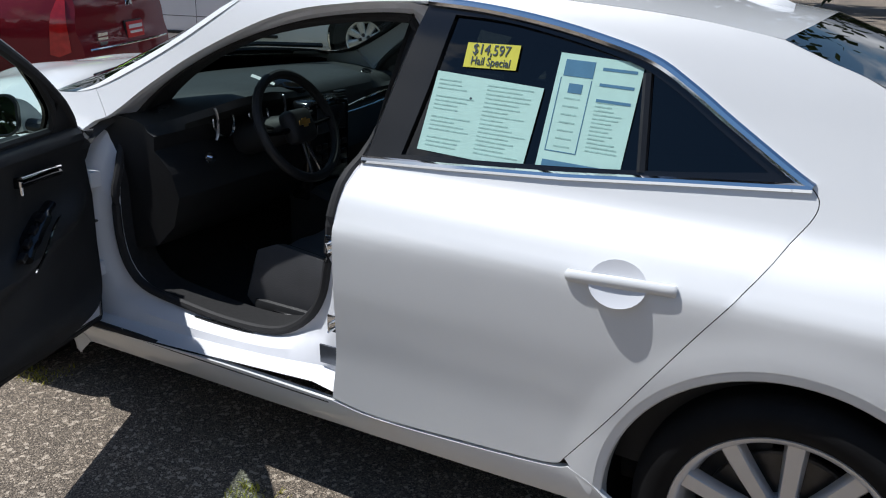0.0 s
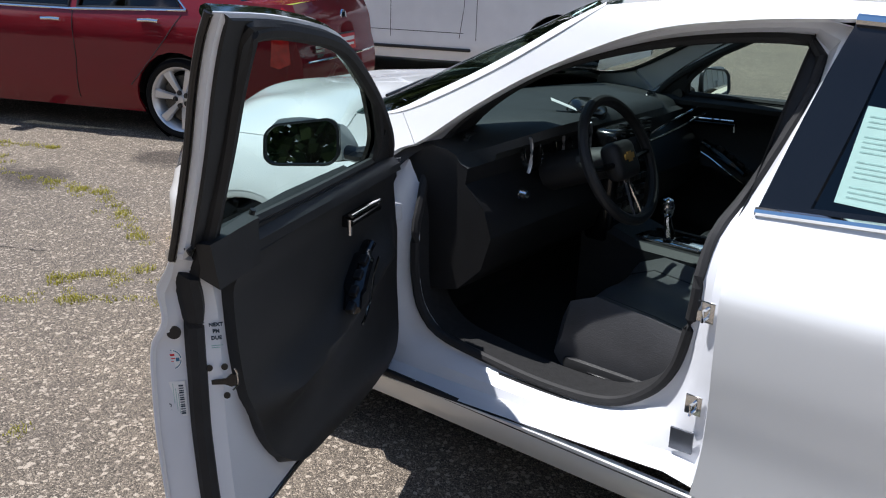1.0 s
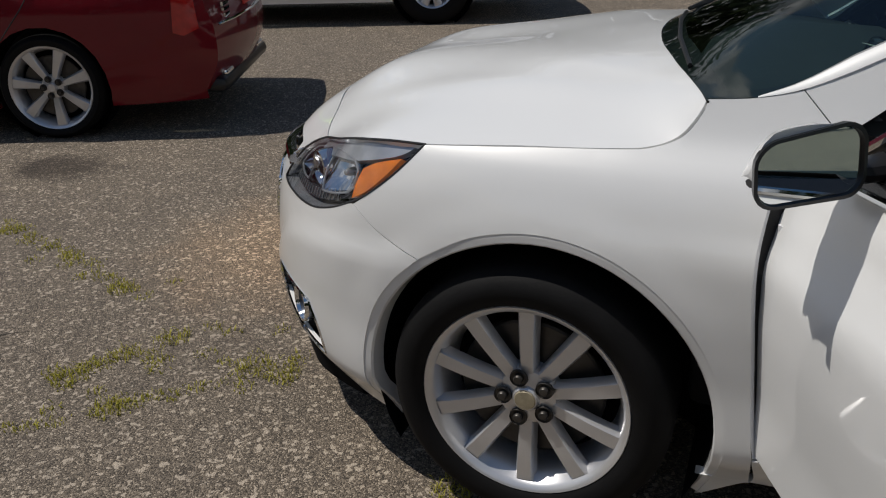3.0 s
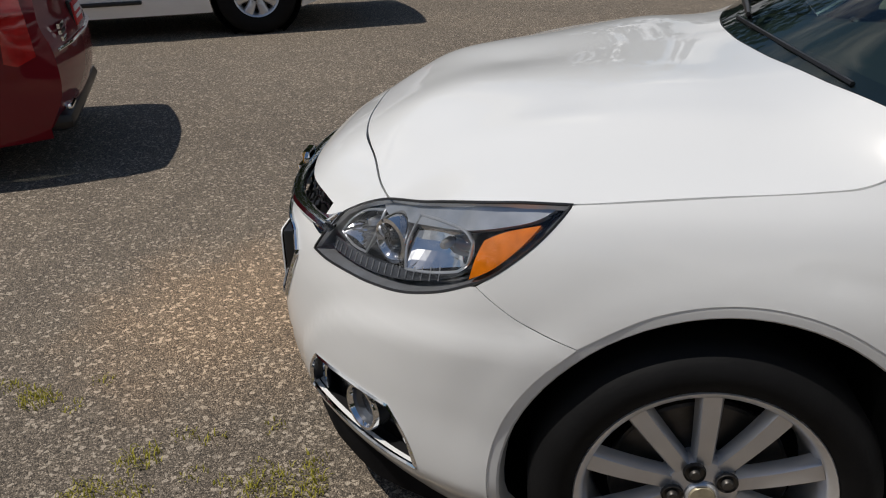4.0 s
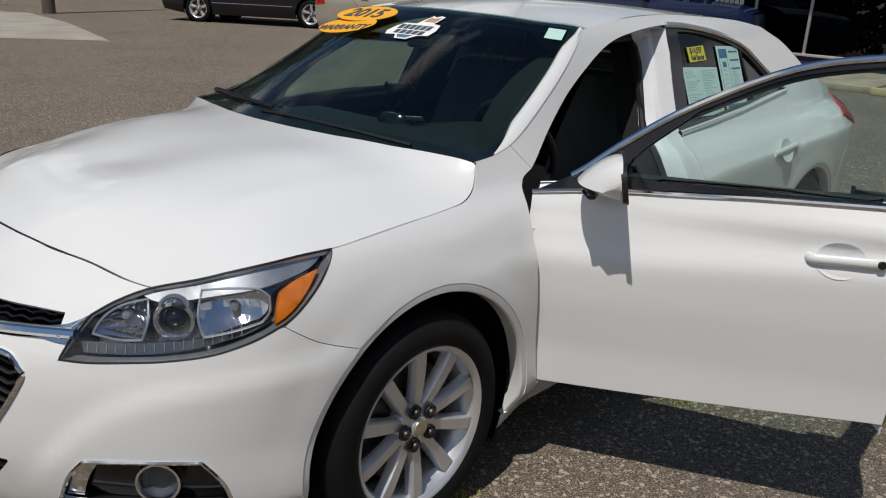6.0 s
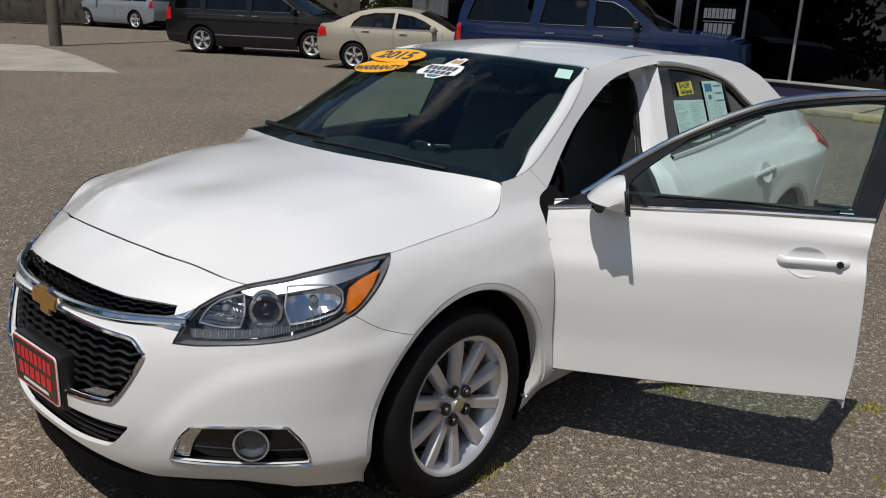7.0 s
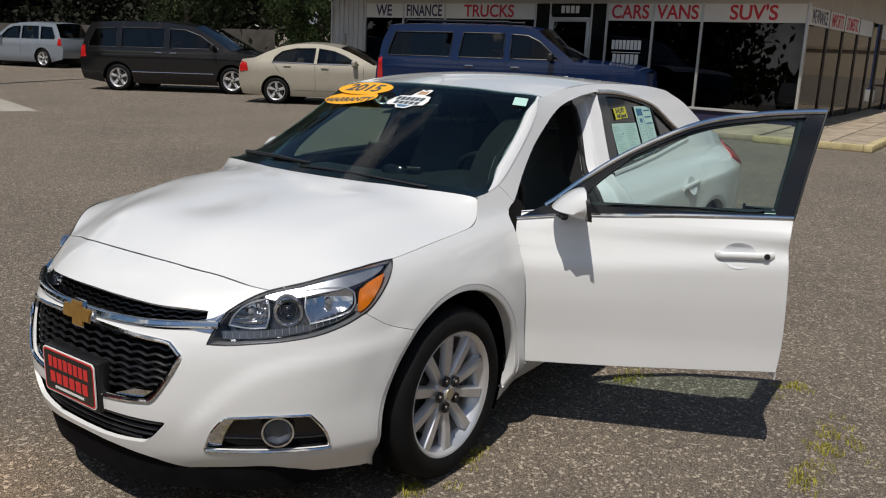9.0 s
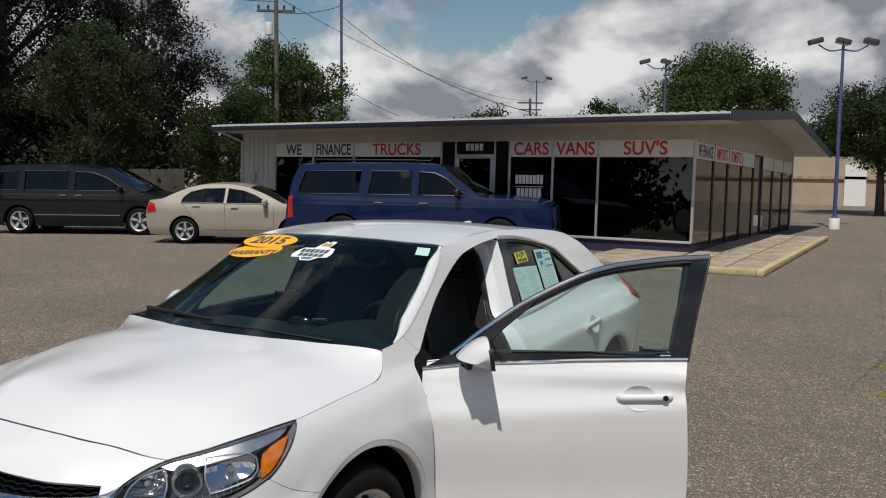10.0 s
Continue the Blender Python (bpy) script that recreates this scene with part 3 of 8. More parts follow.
rdoor_rim = outline(DOOR_REAR, BELT, RDOOR_REAR[::-1], side((2.249, .388), (2.204, .362), (1.952, .344), (1.703, .332), (1.563, .346)))
for nm, rim, lab in (("fender", fender_rim, ""), ("body_side", flank_rim, ""), ("rear_door", rdoor_rim, "")):
    b = sheet([rim], skin(0.0005), 0.019, 0.014, gap=.0011)
    b2 = mirrored(b)
    ob = part(nm, b, WHITE, car)
    ob2 = part(nm, b2, WHITE, car)
    if nm == "rear_door":
        rear_door, rear_door_r = ob, ob2

sill_rim = outline(side((.405, .223), (.778, .232), (1.563, .24), (2.239, .265), (2.392, .285)), side((2.392, .285), (2.329, .342), (2.26, .369)), side((2.26, .369), (2.204, .354), (1.953, .335), (1.704, .325), (1.565, .338)),
                   side((1.565, .338), (1.068, .338), (.519, .315)), side((.519, .315), (.52, .223), (.405, .223)))
b = sheet([sill_rim], skin(0.0), 0.045, 0.02)
part("rocker_panel", mirrored(b), WHITE, car)
part("rocker_panel", b, WHITE, car)

# front bumper with its openings
half_low = [(1.18, .172), (1.03, .186), (.86, .20), (.70, .216), (.457, .240), (.34, .268), (.17, .285), (0, .29)]
left_side = outline(half_low[::-1], [half_low[0], FARCH_F[0]], FARCH_F, [FARCH_F[-1], (1.199, .722), (1.109, .783)], [(1.109, .783), *HEAD_LOW[6::-1]], HEAD_IN[::-1], HEAD_TOP[-1:-4:-1],
                    [HEAD_TOP[-3], *HOOD_FRONT[-2::-1]])
left_side = left_side[np.abs(left_side[:, 0]) > 1e-3]
right_side = left_side[::-1] * (-1, 1)
bumper_rim = np.vstack([[(0, half_low[-1][1])], left_side, [(0, HOOD_FRONT[0][1])], right_side])


def both(pts):
    p = [q for q in pts if q[0] > 1e-3]
    mid = [q for q in pts if q[0] <= 1e-3]
    return p, [(-a, b) for a, b in p[::-1]], mid


UG_TOP = [(.557, .812), (.46, .818), (.354, .821), (.2, .826), (0, .828)]
UG_LOW = [(0, .764), (.2, .758), (.38, .752), (.48, .755), (.565, .764)]
LG_TOP = [(.437, .708), (.40, .716), (.28, .725), (.125, .733), (0, .735)]
LG_LOW = [(0, .480), (.18, .482), (.33, .494), (.385, .515), (.468, .648), (.462, .68), (.437, .708)]
LI_TOP = [(.415, .420), (.3, .423), (.15, .423), (0, .423)]
LI_LOW = [(0, .310), (.15, .313), (.29, .325), (.345, .340), (.41, .405), (.415, .420)]


def mouth(upper, lower):
    l = np.vstack([catmull(upper, 4)[:-1], catmull(lower, 4)[:-1]])
    l = l[l[:, 0] > 1e-3]
    up, lo = upper[-1], lower[0]
    k = len([1 for q in catmull(upper, 4)[:-1] if q[0] > 1e-3])
    a, c = l[:k], l[k:]
    return np.vstack([a, [up], a[::-1] * (-1, 1), c[::-1] * (-1, 1), [lo], c])


UG, LG, LI = mouth(UG_TOP, UG_LOW), mouth(LG_TOP, LG_LOW), mouth(LI_TOP, LI_LOW)
FOG = outline([(.548, .331), (.580, .40), (.621, .450)], [(.621, .450), (.76, .452), (.897, .447)], [(.897, .447), (.945, .381), (.966, .313)], [(.966, .313), (.76, .315), (.574, .321), (.548, .331)])
FOG_R = FOG[::-1] * (-1, 1)
part("front_bumper", sheet([bumper_rim, UG, LG, LI, FOG, FOG_R], skin(0), 0.024, 0.016, (-1, 0, 0), .0007), WHITE, car)

# dark cores behind the openings
part("grille_core", sheet([mouth([(.62, .83), (.3, .835), (0, .84)], [(0, .29), (.3, .30), (.5, .40), (.62, .6), (.62, .83)])], skin(0.075), 0.08, 0, (-1, 0, 0)), LINER_AND_SHADE, car)


def strip(pts, r, d, flat=1.0, seg=6):
    return tube(on(pts, d), r, seg, flat=flat)


def line_s(s0, s1, z0, n=30, sag=0.0):
    return [(s, z0 + sag * (s / max(abs(s0), abs(s1))) ** 2) for s in np.linspace(s0, s1, n)]


def wave(s0, s1, z0, amp, period):
    k = int(abs(s1 - s0) / period * 6)
    return [(s, z0 + amp * (0.5 + 0.5 * math.cos(2 * math.pi * s / period)) ** 0.6 - amp / 2) for s in np.linspace(s0, s1, k)]


upper_grille = part("upper_grille", join(strip(wave(-.54, .54, .812, .006, .06), .004, .03), strip(wave(-.545, .545, .797, .006, .06), .004, .03), strip(wave(-.55, .55, .782, .006, .06), .004, .03)), BLACK_GLOSS, car)
for z0, s1 in ((.705, .42), (.678, .44), (.651, .445), (.624, .435), (.597, .42), (.570, .405), (.543, .385), (.516, .36)):
    part("grille_bar", strip(wave(-s1, s1, z0, .010, .075), .0065, .03, 0.8), BLACK_TRIM, car)
for z0, s1 in ((.40, .395), (.375, .375), (.35, .35), (.327, .30)):
    part("intake_bar", strip(line_s(-s1, s1, z0), .0075, .03), BLACK_TRIM, car)
bar = [(s, .770 - .004 * math.cos(s * 5)) for s in np.linspace(-.60, .60, 46)]
part("chrome_bar", join(strip(bar, .018, -.004, 0.75, 8)), CHROME, car, "chrome bar across the grille")
part("grille_frame", tube(on(LG, -.001), .0075, 8, True), CHROME, car, "chrome grille surround")
for sg in (1, -1):
    p = np.array([(.20, .497), (.26, .500), (.33, .512), (.36, .522)]) * (sg, 1)
    part("grille_lamp_blade", sheet([outline([(.20 * sg, .489), (.335 * sg, .502)], [(.335 * sg, .502), (.375 * sg, .53)], [(.375 * sg, .53), (.30 * sg, .528)], [(.30 * sg, .528), (.20 * sg, .489)])], skin(.012), .03, .01, (-1, 0, 0)), CHROME, car)

# badge: a plain gold cross bar with its chrome rim
BOW = [(-.085, .0), (-.07, .028), (-.03, .028), (-.026, .045), (.034, .045), (.03, .028), (.085, .028), (.07, -.0), (.066, -.018), (.03, -.018), (.026, -.040), (-.034, -.040), (-.03, -.018), (-.085, -.018)]


def on_nose(z0, x0):
    return lambda u, v, d: (x0 - d, -u, z0 + v)


badge = part("badge_rim", prism([(a * 1.12, b * 1.14) for a, b in BOW], .016, on_nose(.716, -.952)), CHROME, car)
part("badge", prism(BOW, .020, on_nose(.716, -.952)), GOLD, badge, "gold cross-shaped badge")

for sg in (1, -1):
    part("grille_corner", sheet([outline([(.50 * sg, .782), (.57 * sg, .792), (.620 * sg, .812)], [(.620 * sg, .812), (.598 * sg, .776), (.575 * sg, .748)], [(.575 * sg, .748), (.54 * sg, .752), (.50 * sg, .760)], [(.50 * sg, .760), (.50 * sg, .782)])], skin(-.004), .03, .01, (-1, 0, 0)), CHROME, car)
    part("bar_tip", tube(on([(.555 * sg, .768), (.585 * sg, .780), (.612 * sg, .806)], -.006), [.013, .010, .004], 8, flat=.7), CHROME, car)

# number plate with its black bracket
part("plate_bracket", box(-1.012, -.165, .405, -.955, .165, .585, .012), BLACK_TRIM, car)


def rounded(w, h, r, n=5):
    out = []
    for cx, cy, a0 in ((w / 2 - r, h / 2 - r, 0), (-w / 2 + r, h / 2 - r, 90), (-w / 2 + r, -h / 2 + r, 180), (w / 2 - r, -h / 2 + r, 270)):
        out += [(cx + r * math.cos(radians(a0 + 90 * i / n)), cy + r * math.sin(radians(a0 + 90 * i / n))) for i in range(n + 1)]
    return out


PL = on_nose(.499, -1.015)
plate = part("dealer_plate", prism(rounded(.315, .165, .018), .004, PL), WHITE_PRINT, car, "black dealer plate with red block letters and a pale rim")
part("plate_rim", prism(rounded(.307, .157, .015), .005, PL), RED_PRINT, plate)
part("plate_face", prism(rounded(.295, .145, .012), .006, PL), BLACK_GLOSS, plate)


def word_bars(count, x0, x1, z0, h, d, surf, gap=0.22, lean=0.0):
    """Unreadable or private wording as plain bars, one a letter."""
    bms, w = [], (x1 - x0) / count
    for i in range(count):
        a, c = x0 + i * w + w * gap / 2, x0 + (i + 1) * w - w * gap / 2
        bms.append(prism([(a, z0 - h / 2), (c, z0 - h / 2), (c + lean, z0 + h / 2), (a + lean, z0 + h / 2)], d, surf))
    return join(*bms)


pieces("plate_bar", word_bars(8, -.125, .125, .034, .040, .0072, PL, .26), RED_PRINT, plate)
pieces("plate_bar", word_bars(6, -.12, .12, -.022, .040, .0072, PL, .24), RED_PRINT, plate)
pieces("plate_bar", word_bars(16, -.09, .09, -.058, .009, .0072, PL), WHITE_PRINT, plate)

# head lamps
for sg in (1, -1):
    def f(run):
        return [(a * sg, c) for a, c in run]
    rim = outline(f(HEAD_TOP), f(HEAD_IN), f(HEAD_LOW))
    o = (-0.6, -0.8 * sg, 0)
    lamp = part("headlamp", sheet([rim], skin(.001), .04, .0, o), LENS, car, "clear headlamp with a projector and an amber corner")
    part("lamp_housing", sheet([rim], skin(.075), .05, 0, o), LAMP_SILVER, lamp)
    part("lamp_wall", loft([on(resample(rim, .03), .003), on(resample(rim, .03), .076)], True), LAMP_BROW, lamp)
    part("lamp_rim", tube(on(resample(rim, .03), .002), .0032, 6, True), BLACK_TRIM, lamp)
    part("amber_corner", sheet([outline(f([(1.09, .790), (1.10, .83), (1.115, .862)]), f([(1.115, .862), (1.16, .880), (1.225, .893)]), f([(1.225, .893), (1.19, .856), (1.14, .815), (1.09, .790)]))], skin(.010), .03, .02, o), AMBER, lamp, "amber side lens")
    part("chrome_brow", sheet([outline(f([(1.25, .915), (1.1, .913), (.9, .884), (.74, .855)]), f([(.74, .855), (.80, .842), (.95, .858), (1.08, .872), (1.2, .893), (1.25, .915)]))], skin(.02), .03, .02, o), LAMP_BROW, lamp)
    part("lower_strip", sheet([outline(f([(.60, .745), (.8, .752), (1.0, .775), (1.085, .800)]), f([(1.085, .800), (1.01, .768), (.9, .74), (.75, .722), (.61, .720)]), f([(.61, .720), (.60, .745)]))], skin(.028), .03, .02, o), LAMP_GREY, lamp)
    for k in range(17):
        part("strip_rib", strip(f([(.62 + k * .024, .722 + .00016 * k * k), (.62 + k * .024, .741 + .0002 * k * k)]), .0014, .0265), LAMP_BROW, lamp)
    # faceted reflectors beside the projector
    for run, s0, z0, wide, high in ((([(.630, .766), (.648, .800), (.690, .828), (.762, .846)], [(.762, .846), (.768, .800), (.758, .760)], [(.758, .760), (.70, .757), (.630, .766)]), .700, .802, .085, .055),
                                    (([(.905, .868), (.98, .872), (1.055, .868), (1.085, .850)], [(1.085, .850), (1.080, .815), (1.055, .795)], [(1.055, .795), (.98, .778), (.91, .768)], [(.91, .768), (.895, .815), (.905, .868)]), .990, .825, .115, .065)):
        def hollow(u, v, s0=s0, z0=z0, wide=wide, high=high):
            r2 = ((np.abs(u) - s0) / wide) ** 2 + ((v - z0) / high) ** 2
            return body(u, v, .022 + .046 * np.clip(1 - r2, 0, 1))
        rb = outline(*[f(r) for r in run])
        part("reflector", sheet([rb], hollow, .017, .0, o), LAMP_REFLECTOR, lamp, flat=True)
        part("reflector_rim", tube(on(resample(rb, .025), .021), .003, 6, True), LAMP_BROW, lamp)
        c, c2 = body(s0 * sg, z0, .066), body(s0 * sg, z0, .02)
        m = Matrix.Translation(c) @ Vector(c2 - c).normalized().to_track_quat("Z", "Y").to_matrix().to_4x4()
        part("bulb_cap", moved(lathe([(.001, .030), (.007, .028), (.010, .02), (.011, .0)], 16, "z"), m), LAMP_BROW, lamp)
    c, c2 = body(.835 * sg, .806, .060), body(.835 * sg, .806, .01)
    m = Matrix.Translation(c) @ Vector(c2 - c).normalized().to_track_quat("Z", "Y").to_matrix().to_4x4()
    part("projector_ring", moved(lathe([(.028, .020), (.030, .034), (.040, .046), (.048, .044), (.052, .028), (.054, .0)], 32, "z"), m), LAMP_REFLECTOR, lamp, "chrome projector ring")
    part("projector_lens", moved(lathe([(.001, .044), (.010, .042), (.019, .036), (.026, .026), (.028, .015)], 28, "z"), m), BLACK_GLOSS, lamp)
    # fog lamp
    fr = FOG if sg > 0 else FOG_R
    fog = part("fog_bezel", sheet([fr], skin(.045), .04, 0, o), BLACK_GLOSS, car, "fog lamp in a dark recess with a chrome rim")
    part("fog_wall", loft([on(resample(fr, .03), .004), on(resample(fr, .03), .046)], True), BLACK_TRIM, fog)
    part("fog_rim", tube(on(resample(fr, .025), .001), .0055, 6, True), CHROME, fog, "chrome rim")
    part("fog_blade", sheet([outline(f([(.555, .333), (.585, .40), (.624, .446)]), f([(.624, .446), (.655, .446)]), f([(.655, .446), (.62, .39), (.60, .333)]), f([(.60, .333), (.555, .333)]))], skin(.018), .03, .01, o), CHROME, fog)
    c, c2 = body(.79 * sg, .385, .046), body(.79 * sg, .385, .0)
    m = Matrix.Translation(c) @ Vector(c2 - c).normalized().to_track_quat("Z", "Y").to_matrix().to_4x4()
    part("fog_lamp", moved(lathe([(.001, .016), (.03, .014), (.042, .022), (.047, .036), (.053, .036), (.055, .02), (.055, 0)], 32, "z"), m), LAMP_GREY, fog)
    part("fog_ring", moved(lathe([(.044, .030), (.048, .040), (.054, .040), (.057, .030)], 32, "z"), m), CHROME, fog)

# wheel arch lips: a band that turns inwards to the opening
for cx, r1, r0, a0, a1 in ((.025, .434, .411, 203, -26), (2.737, .412, .389, 200, -14)):
    ang = np.radians(np.linspace(a0, a1, 46))
    def ring_at(r, d):
        return body(np.array([sx(cx + r * math.cos(t)) for t in ang]), .335 + r * np.sin(ang), d)
    b = loft([ring_at(r1 + .009, .0022), ring_at(r1 - .001, .0022), ring_at(r1 - .005, .0028), ring_at(r0 + .005, .005), ring_at(r0 + .001, .010), ring_at(r0, .05)])
    b2 = mirrored(b)
    part("arch_lip", b, WHITE, car)
    part("arch_lip", b2, WHITE, car)

# raised pillars beside the windshield
ap = np.array(on(resample(catmull(GLASS_SIDE[1:], 4), .05, False)))
rise = np.clip((ap[:, :1] - .42) / .18, 0, 1) * np.clip((1.12 - ap[:, :1]) / .16, .12, 1)
bulge = loft([ap + rise * np.array(v) for v in ((0, -.004, -.003), (-.003, .004, .009), (-.004, .020, .020), (-.002, .042, .020), (0, .056, .009), (.002, .060, -.005))])
part("windshield_pillar", bulge, WHITE, car)
# black air dam under the bumper, made deeper to stand in for shade
dam_s = np.linspace(-.98, .98, 47)
dam_in = .05 * np.clip((np.abs(dam_s) - .75) / .23, 0, 1)
dam = [np.column_stack([body(dam_s, np.full(47, .30), d + dam_in)[:, :2], np.full(47, z)]) for z, d in ((.31, .025), (.22, .030), (.15, .045), (.14, .06), (.15, .16))]
# the last row runs back under the nose to keep light out
part("air_dam_shade", loft(dam + [np.stack([np.full(47, -.40), np.clip(-dam_s * .7, -.62, .62), np.full(47, .17)], -1)]), LINER_AND_SHADE, car, "black air dam under the bumper, deepened for the shade")
# hood, windshield, roof, rear glass, trunk
hb = [tuple(p) for p in on(HOOD_FRONT)] + [tuple(p) for p in on(HEAD_TOP[1:5])] + [tuple(p) for p in on(HOOD_SIDE)]
COWL = [(.342, -.762, 1.047), (.305, -.66, 1.056), (.250, -.5, 1.063), (.190, -.3, 1.071), (.160, -.12, 1.075), (.155, 0, 1.076)]
hood_z0 = tps(hb + COWL + [(-.6, 0, .976), (-.4, 0, 1.008), (-.2, 0, 1.036), (-.6, -.3, .968), (-.3, -.4, 1.012), (0, -.45, 1.050), (0, 0, 1.061)], 2e-3)


def hood_z(x, y):
    # two soft ridges that widen towards the windshield
    ridge = 0.46 + 0.18 * np.clip((x + .8) / 1.1, 0, 1)
    k = np.clip((x + .80) / .6, 0, 1) * np.clip((.30 - x) / .30, 0, 1)
    k = k * k * (3 - 2 * k)
    q = np.abs(y) - ridge
    return hood_z0(x, y) + .007 * k * np.exp(-(q / .06) ** 2)


def xy_of(run):
    return [tuple(p[:2]) for p in on(run)]


hl = np.array(outline(xy_of(HOOD_FRONT), xy_of(HEAD_TOP[4::-1]) + xy_of(HOOD_SIDE)[1:], [(a, b) for a, b, c in COWL]))
hl = hl[np.abs(hl[:, 1]) > 1e-3]
hood_rim = np.vstack([[(xy_of(HOOD_FRONT)[0][0], 0)], hl, [(COWL[-1][0], 0)], hl[::-1] * (1, -1)])
cen = hood_rim.mean(0)
hood_rim2 = hood_rim + (cen - hood_rim) / np.linalg.norm(cen - hood_rim, axis=1)[:, None] * .0035
part("hood", sheet([hood_rim2], top(hood_z), .026, .016, (0, 0, 1)), WHITE, car, "white hood")
part("engine_bay_floor", sheet([hood_rim * .99], lambda x, y: np.stack([x, y, hood_z(x, y) - .03], -1), .08, 0, (0, 0, 1)), LINER_AND_SHADE, car)

WS_TOP = [(1.11, -.608, 1.402), (1.03, -.42, 1.422), (.97, -.2, 1.436), (.955, 0, 1.440)]
ws_pts = COWL + WS_TOP + [tuple(p) for p in on(GLASS_SIDE[1:])] + [(.55, 0, 1.262), (.8, 0, 1.374), (.75, -.35, 1.327), (.9, -.38, 1.391), (.5, -.45, 1.188)]
ws_z = tps(ws_pts)


def half_rim(*runs):
    h = np.array(outline(*runs))
    h = h[np.abs(h[:, 1]) > 1e-3]
    first, last = runs[0][0], runs[-1][-1]
    return np.vstack([[first], h, [last], h[::-1] * (1, -1)])


ws_rim = half_rim([(x, y) for x, y, z in COWL[::-1]], xy_of(GLASS_SIDE), [(x, y) for x, y, z in WS_TOP])
windshield = part("windshield", sheet([ws_rim], lambda x, y: np.stack([x, y, ws_z(x, y) + .001], -1), .07, 0, (0, 0, 1)), WINDSHIELD, car, "green-tinted windshield")
c0 = np.array((.70, 0))
inner_rim = c0 + (ws_rim - c0) * (.90, .945)
part("windshield_frit", sheet([ws_rim, inner_rim], lambda x, y: np.stack([x, y, ws_z(x, y) - .004], -1), .05, 0, (0, 0, 1)), BLACK_TRIM, windshield)

RT = [tuple(on(ROOF_SIDE)[-1]), (2.579, -.35, 1.397), (2.588, -.12, 1.404), (2.590, 0, 1.405)]
roof_z = tps([tuple(p) for p in on(ROOF_SIDE)] + WS_TOP + RT + [(1.5, 0, 1.478), (2.0, 0, 1.463), (1.5, -.4, 1.463), (2.0, -.4, 1.450), (1.2, 0, 1.466)])
roof_rim = half_rim([(x, y) for x, y, z in WS_TOP[::-1]], xy_of(ROOF_SIDE), [(x, y) for x, y, z in RT])
part("roof", sheet([roof_rim], top(roof_z), .06, .01, (0, 0, 1)), WHITE, car, "white roof")
part("headliner", sheet([roof_rim], lambda x, y: np.stack([x, y, roof_z(x, y) - .035], -1), .08, 0, (0, 0, -1)), HEADLINER, car)

RB = [tuple(on(REAR_SIDE)[-1]), (3.17, -.45, 1.14), (3.21, -.2, 1.142), (3.22, 0, 1.143)]
rg_z = tps([tuple(p) for p in on(REAR_SIDE)] + RT + RB + [(2.9, 0, 1.30)])
rg_rim = half_rim([(x, y) for x, y, z in RT[::-1]], xy_of(REAR_SIDE), [(x, y) for x, y, z in RB])
part("rear_window", sheet([rg_rim], top(rg_z), .08, 0, (0, 0, 1)), TINTED, car, "dark tinted rear window")
TE = [tuple(on(TRUNK_SIDE)[-1]), (3.66, -.5, 1.06), (3.70, -.25, 1.075), (3.71, 0, 1.08)]
tr_z = tps([tuple(p) for p in on(TRUNK_SIDE)] + RB + TE)
tr_rim = half_rim([(x, y) for x, y, z in RB[::-1]], xy_of(TRUNK_SIDE), [(x, y) for x, y, z in TE])
part("trunk_lid", sheet([tr_rim], top(tr_z), .08, .01, (0, 0, 1)), WHITE, car)

# tail: bumper, lamps
S0 = sx(3.601)
tail = np.array(outline([(S_END, .22), (S_END - .4, .215), (sx(3.401), .21), (sx(3.151), .22)], [(sx(3.151), .22), (sx(3.14), .36), (sx(3.15), .51)], side((3.15, .51), (3.25, .719), (3.453, .799), (3.601, .9)),
                        [(S0, .90), (S0, 1.02)], [(S0, 1.02), (S_END - .3, 1.065), (S_END, 1.078)]))
tail = tail[tail[:, 0] < S_END - 1e-3]
tail_rim = np.vstack([tail, [(S_END, 1.078)], tail[::-1] * (-1, 1) + (2 * S_END, 0), [(S_END, .22)]])


def tail_skin(d=0.0):
    def g(u, v):
        u = np.asarray(u, float)
        q = body(np.minimum(u, 2 * S_END - u), v, d)
        q[..., 1] = np.where(u > S_END, -q[..., 1], q[..., 1])
        return q
    return g


part("rear_bumper", sheet([tail_rim], tail_skin(), .06, .014, (1, 0, 0)), WHITE, car)
for sg in (1, -1):
    u = (lambda a: a) if sg > 0 else (lambda a: 2 * S_END - a)
    part("tail_lamp", sheet([outline([(u(sx(3.296)), .93), (u(sx(3.453)), .985), (u(S0 + .04), 1.01), (u(S0 + .30), 1.01)], [(u(S0 + .30), 1.01), (u(S0 + .30), .86)], [(u(S0 + .30), .86), (u(S0), .85), (u(sx(3.453)), .87), (u(sx(3.296)), .93)])],
                                  tail_skin(-.012), .05, .016, (1, 0, 0)), RED_LENS, car, "dark red tail lamp")
fin = loft([[(2.33 + .16 * k / 6, q * .022 * math.sin(math.pi * (k + .4) / 7) * (1 - .6 * h), float(roof_z(np.array([2.33 + .16 * k / 6]), np.array([0.0]))[0]) - .006 + h * .030 * (k / 6) ** .8 * (1 if k < 6 else .6)) for q, h in ((-1, 0), (-1, .5), (-.3, 1), (.3, 1), (1, .5), (1, 0))] for k in range(7)], caps=True)
part("antenna_fin", fin, WHITE, car, "white roof antenna fin")

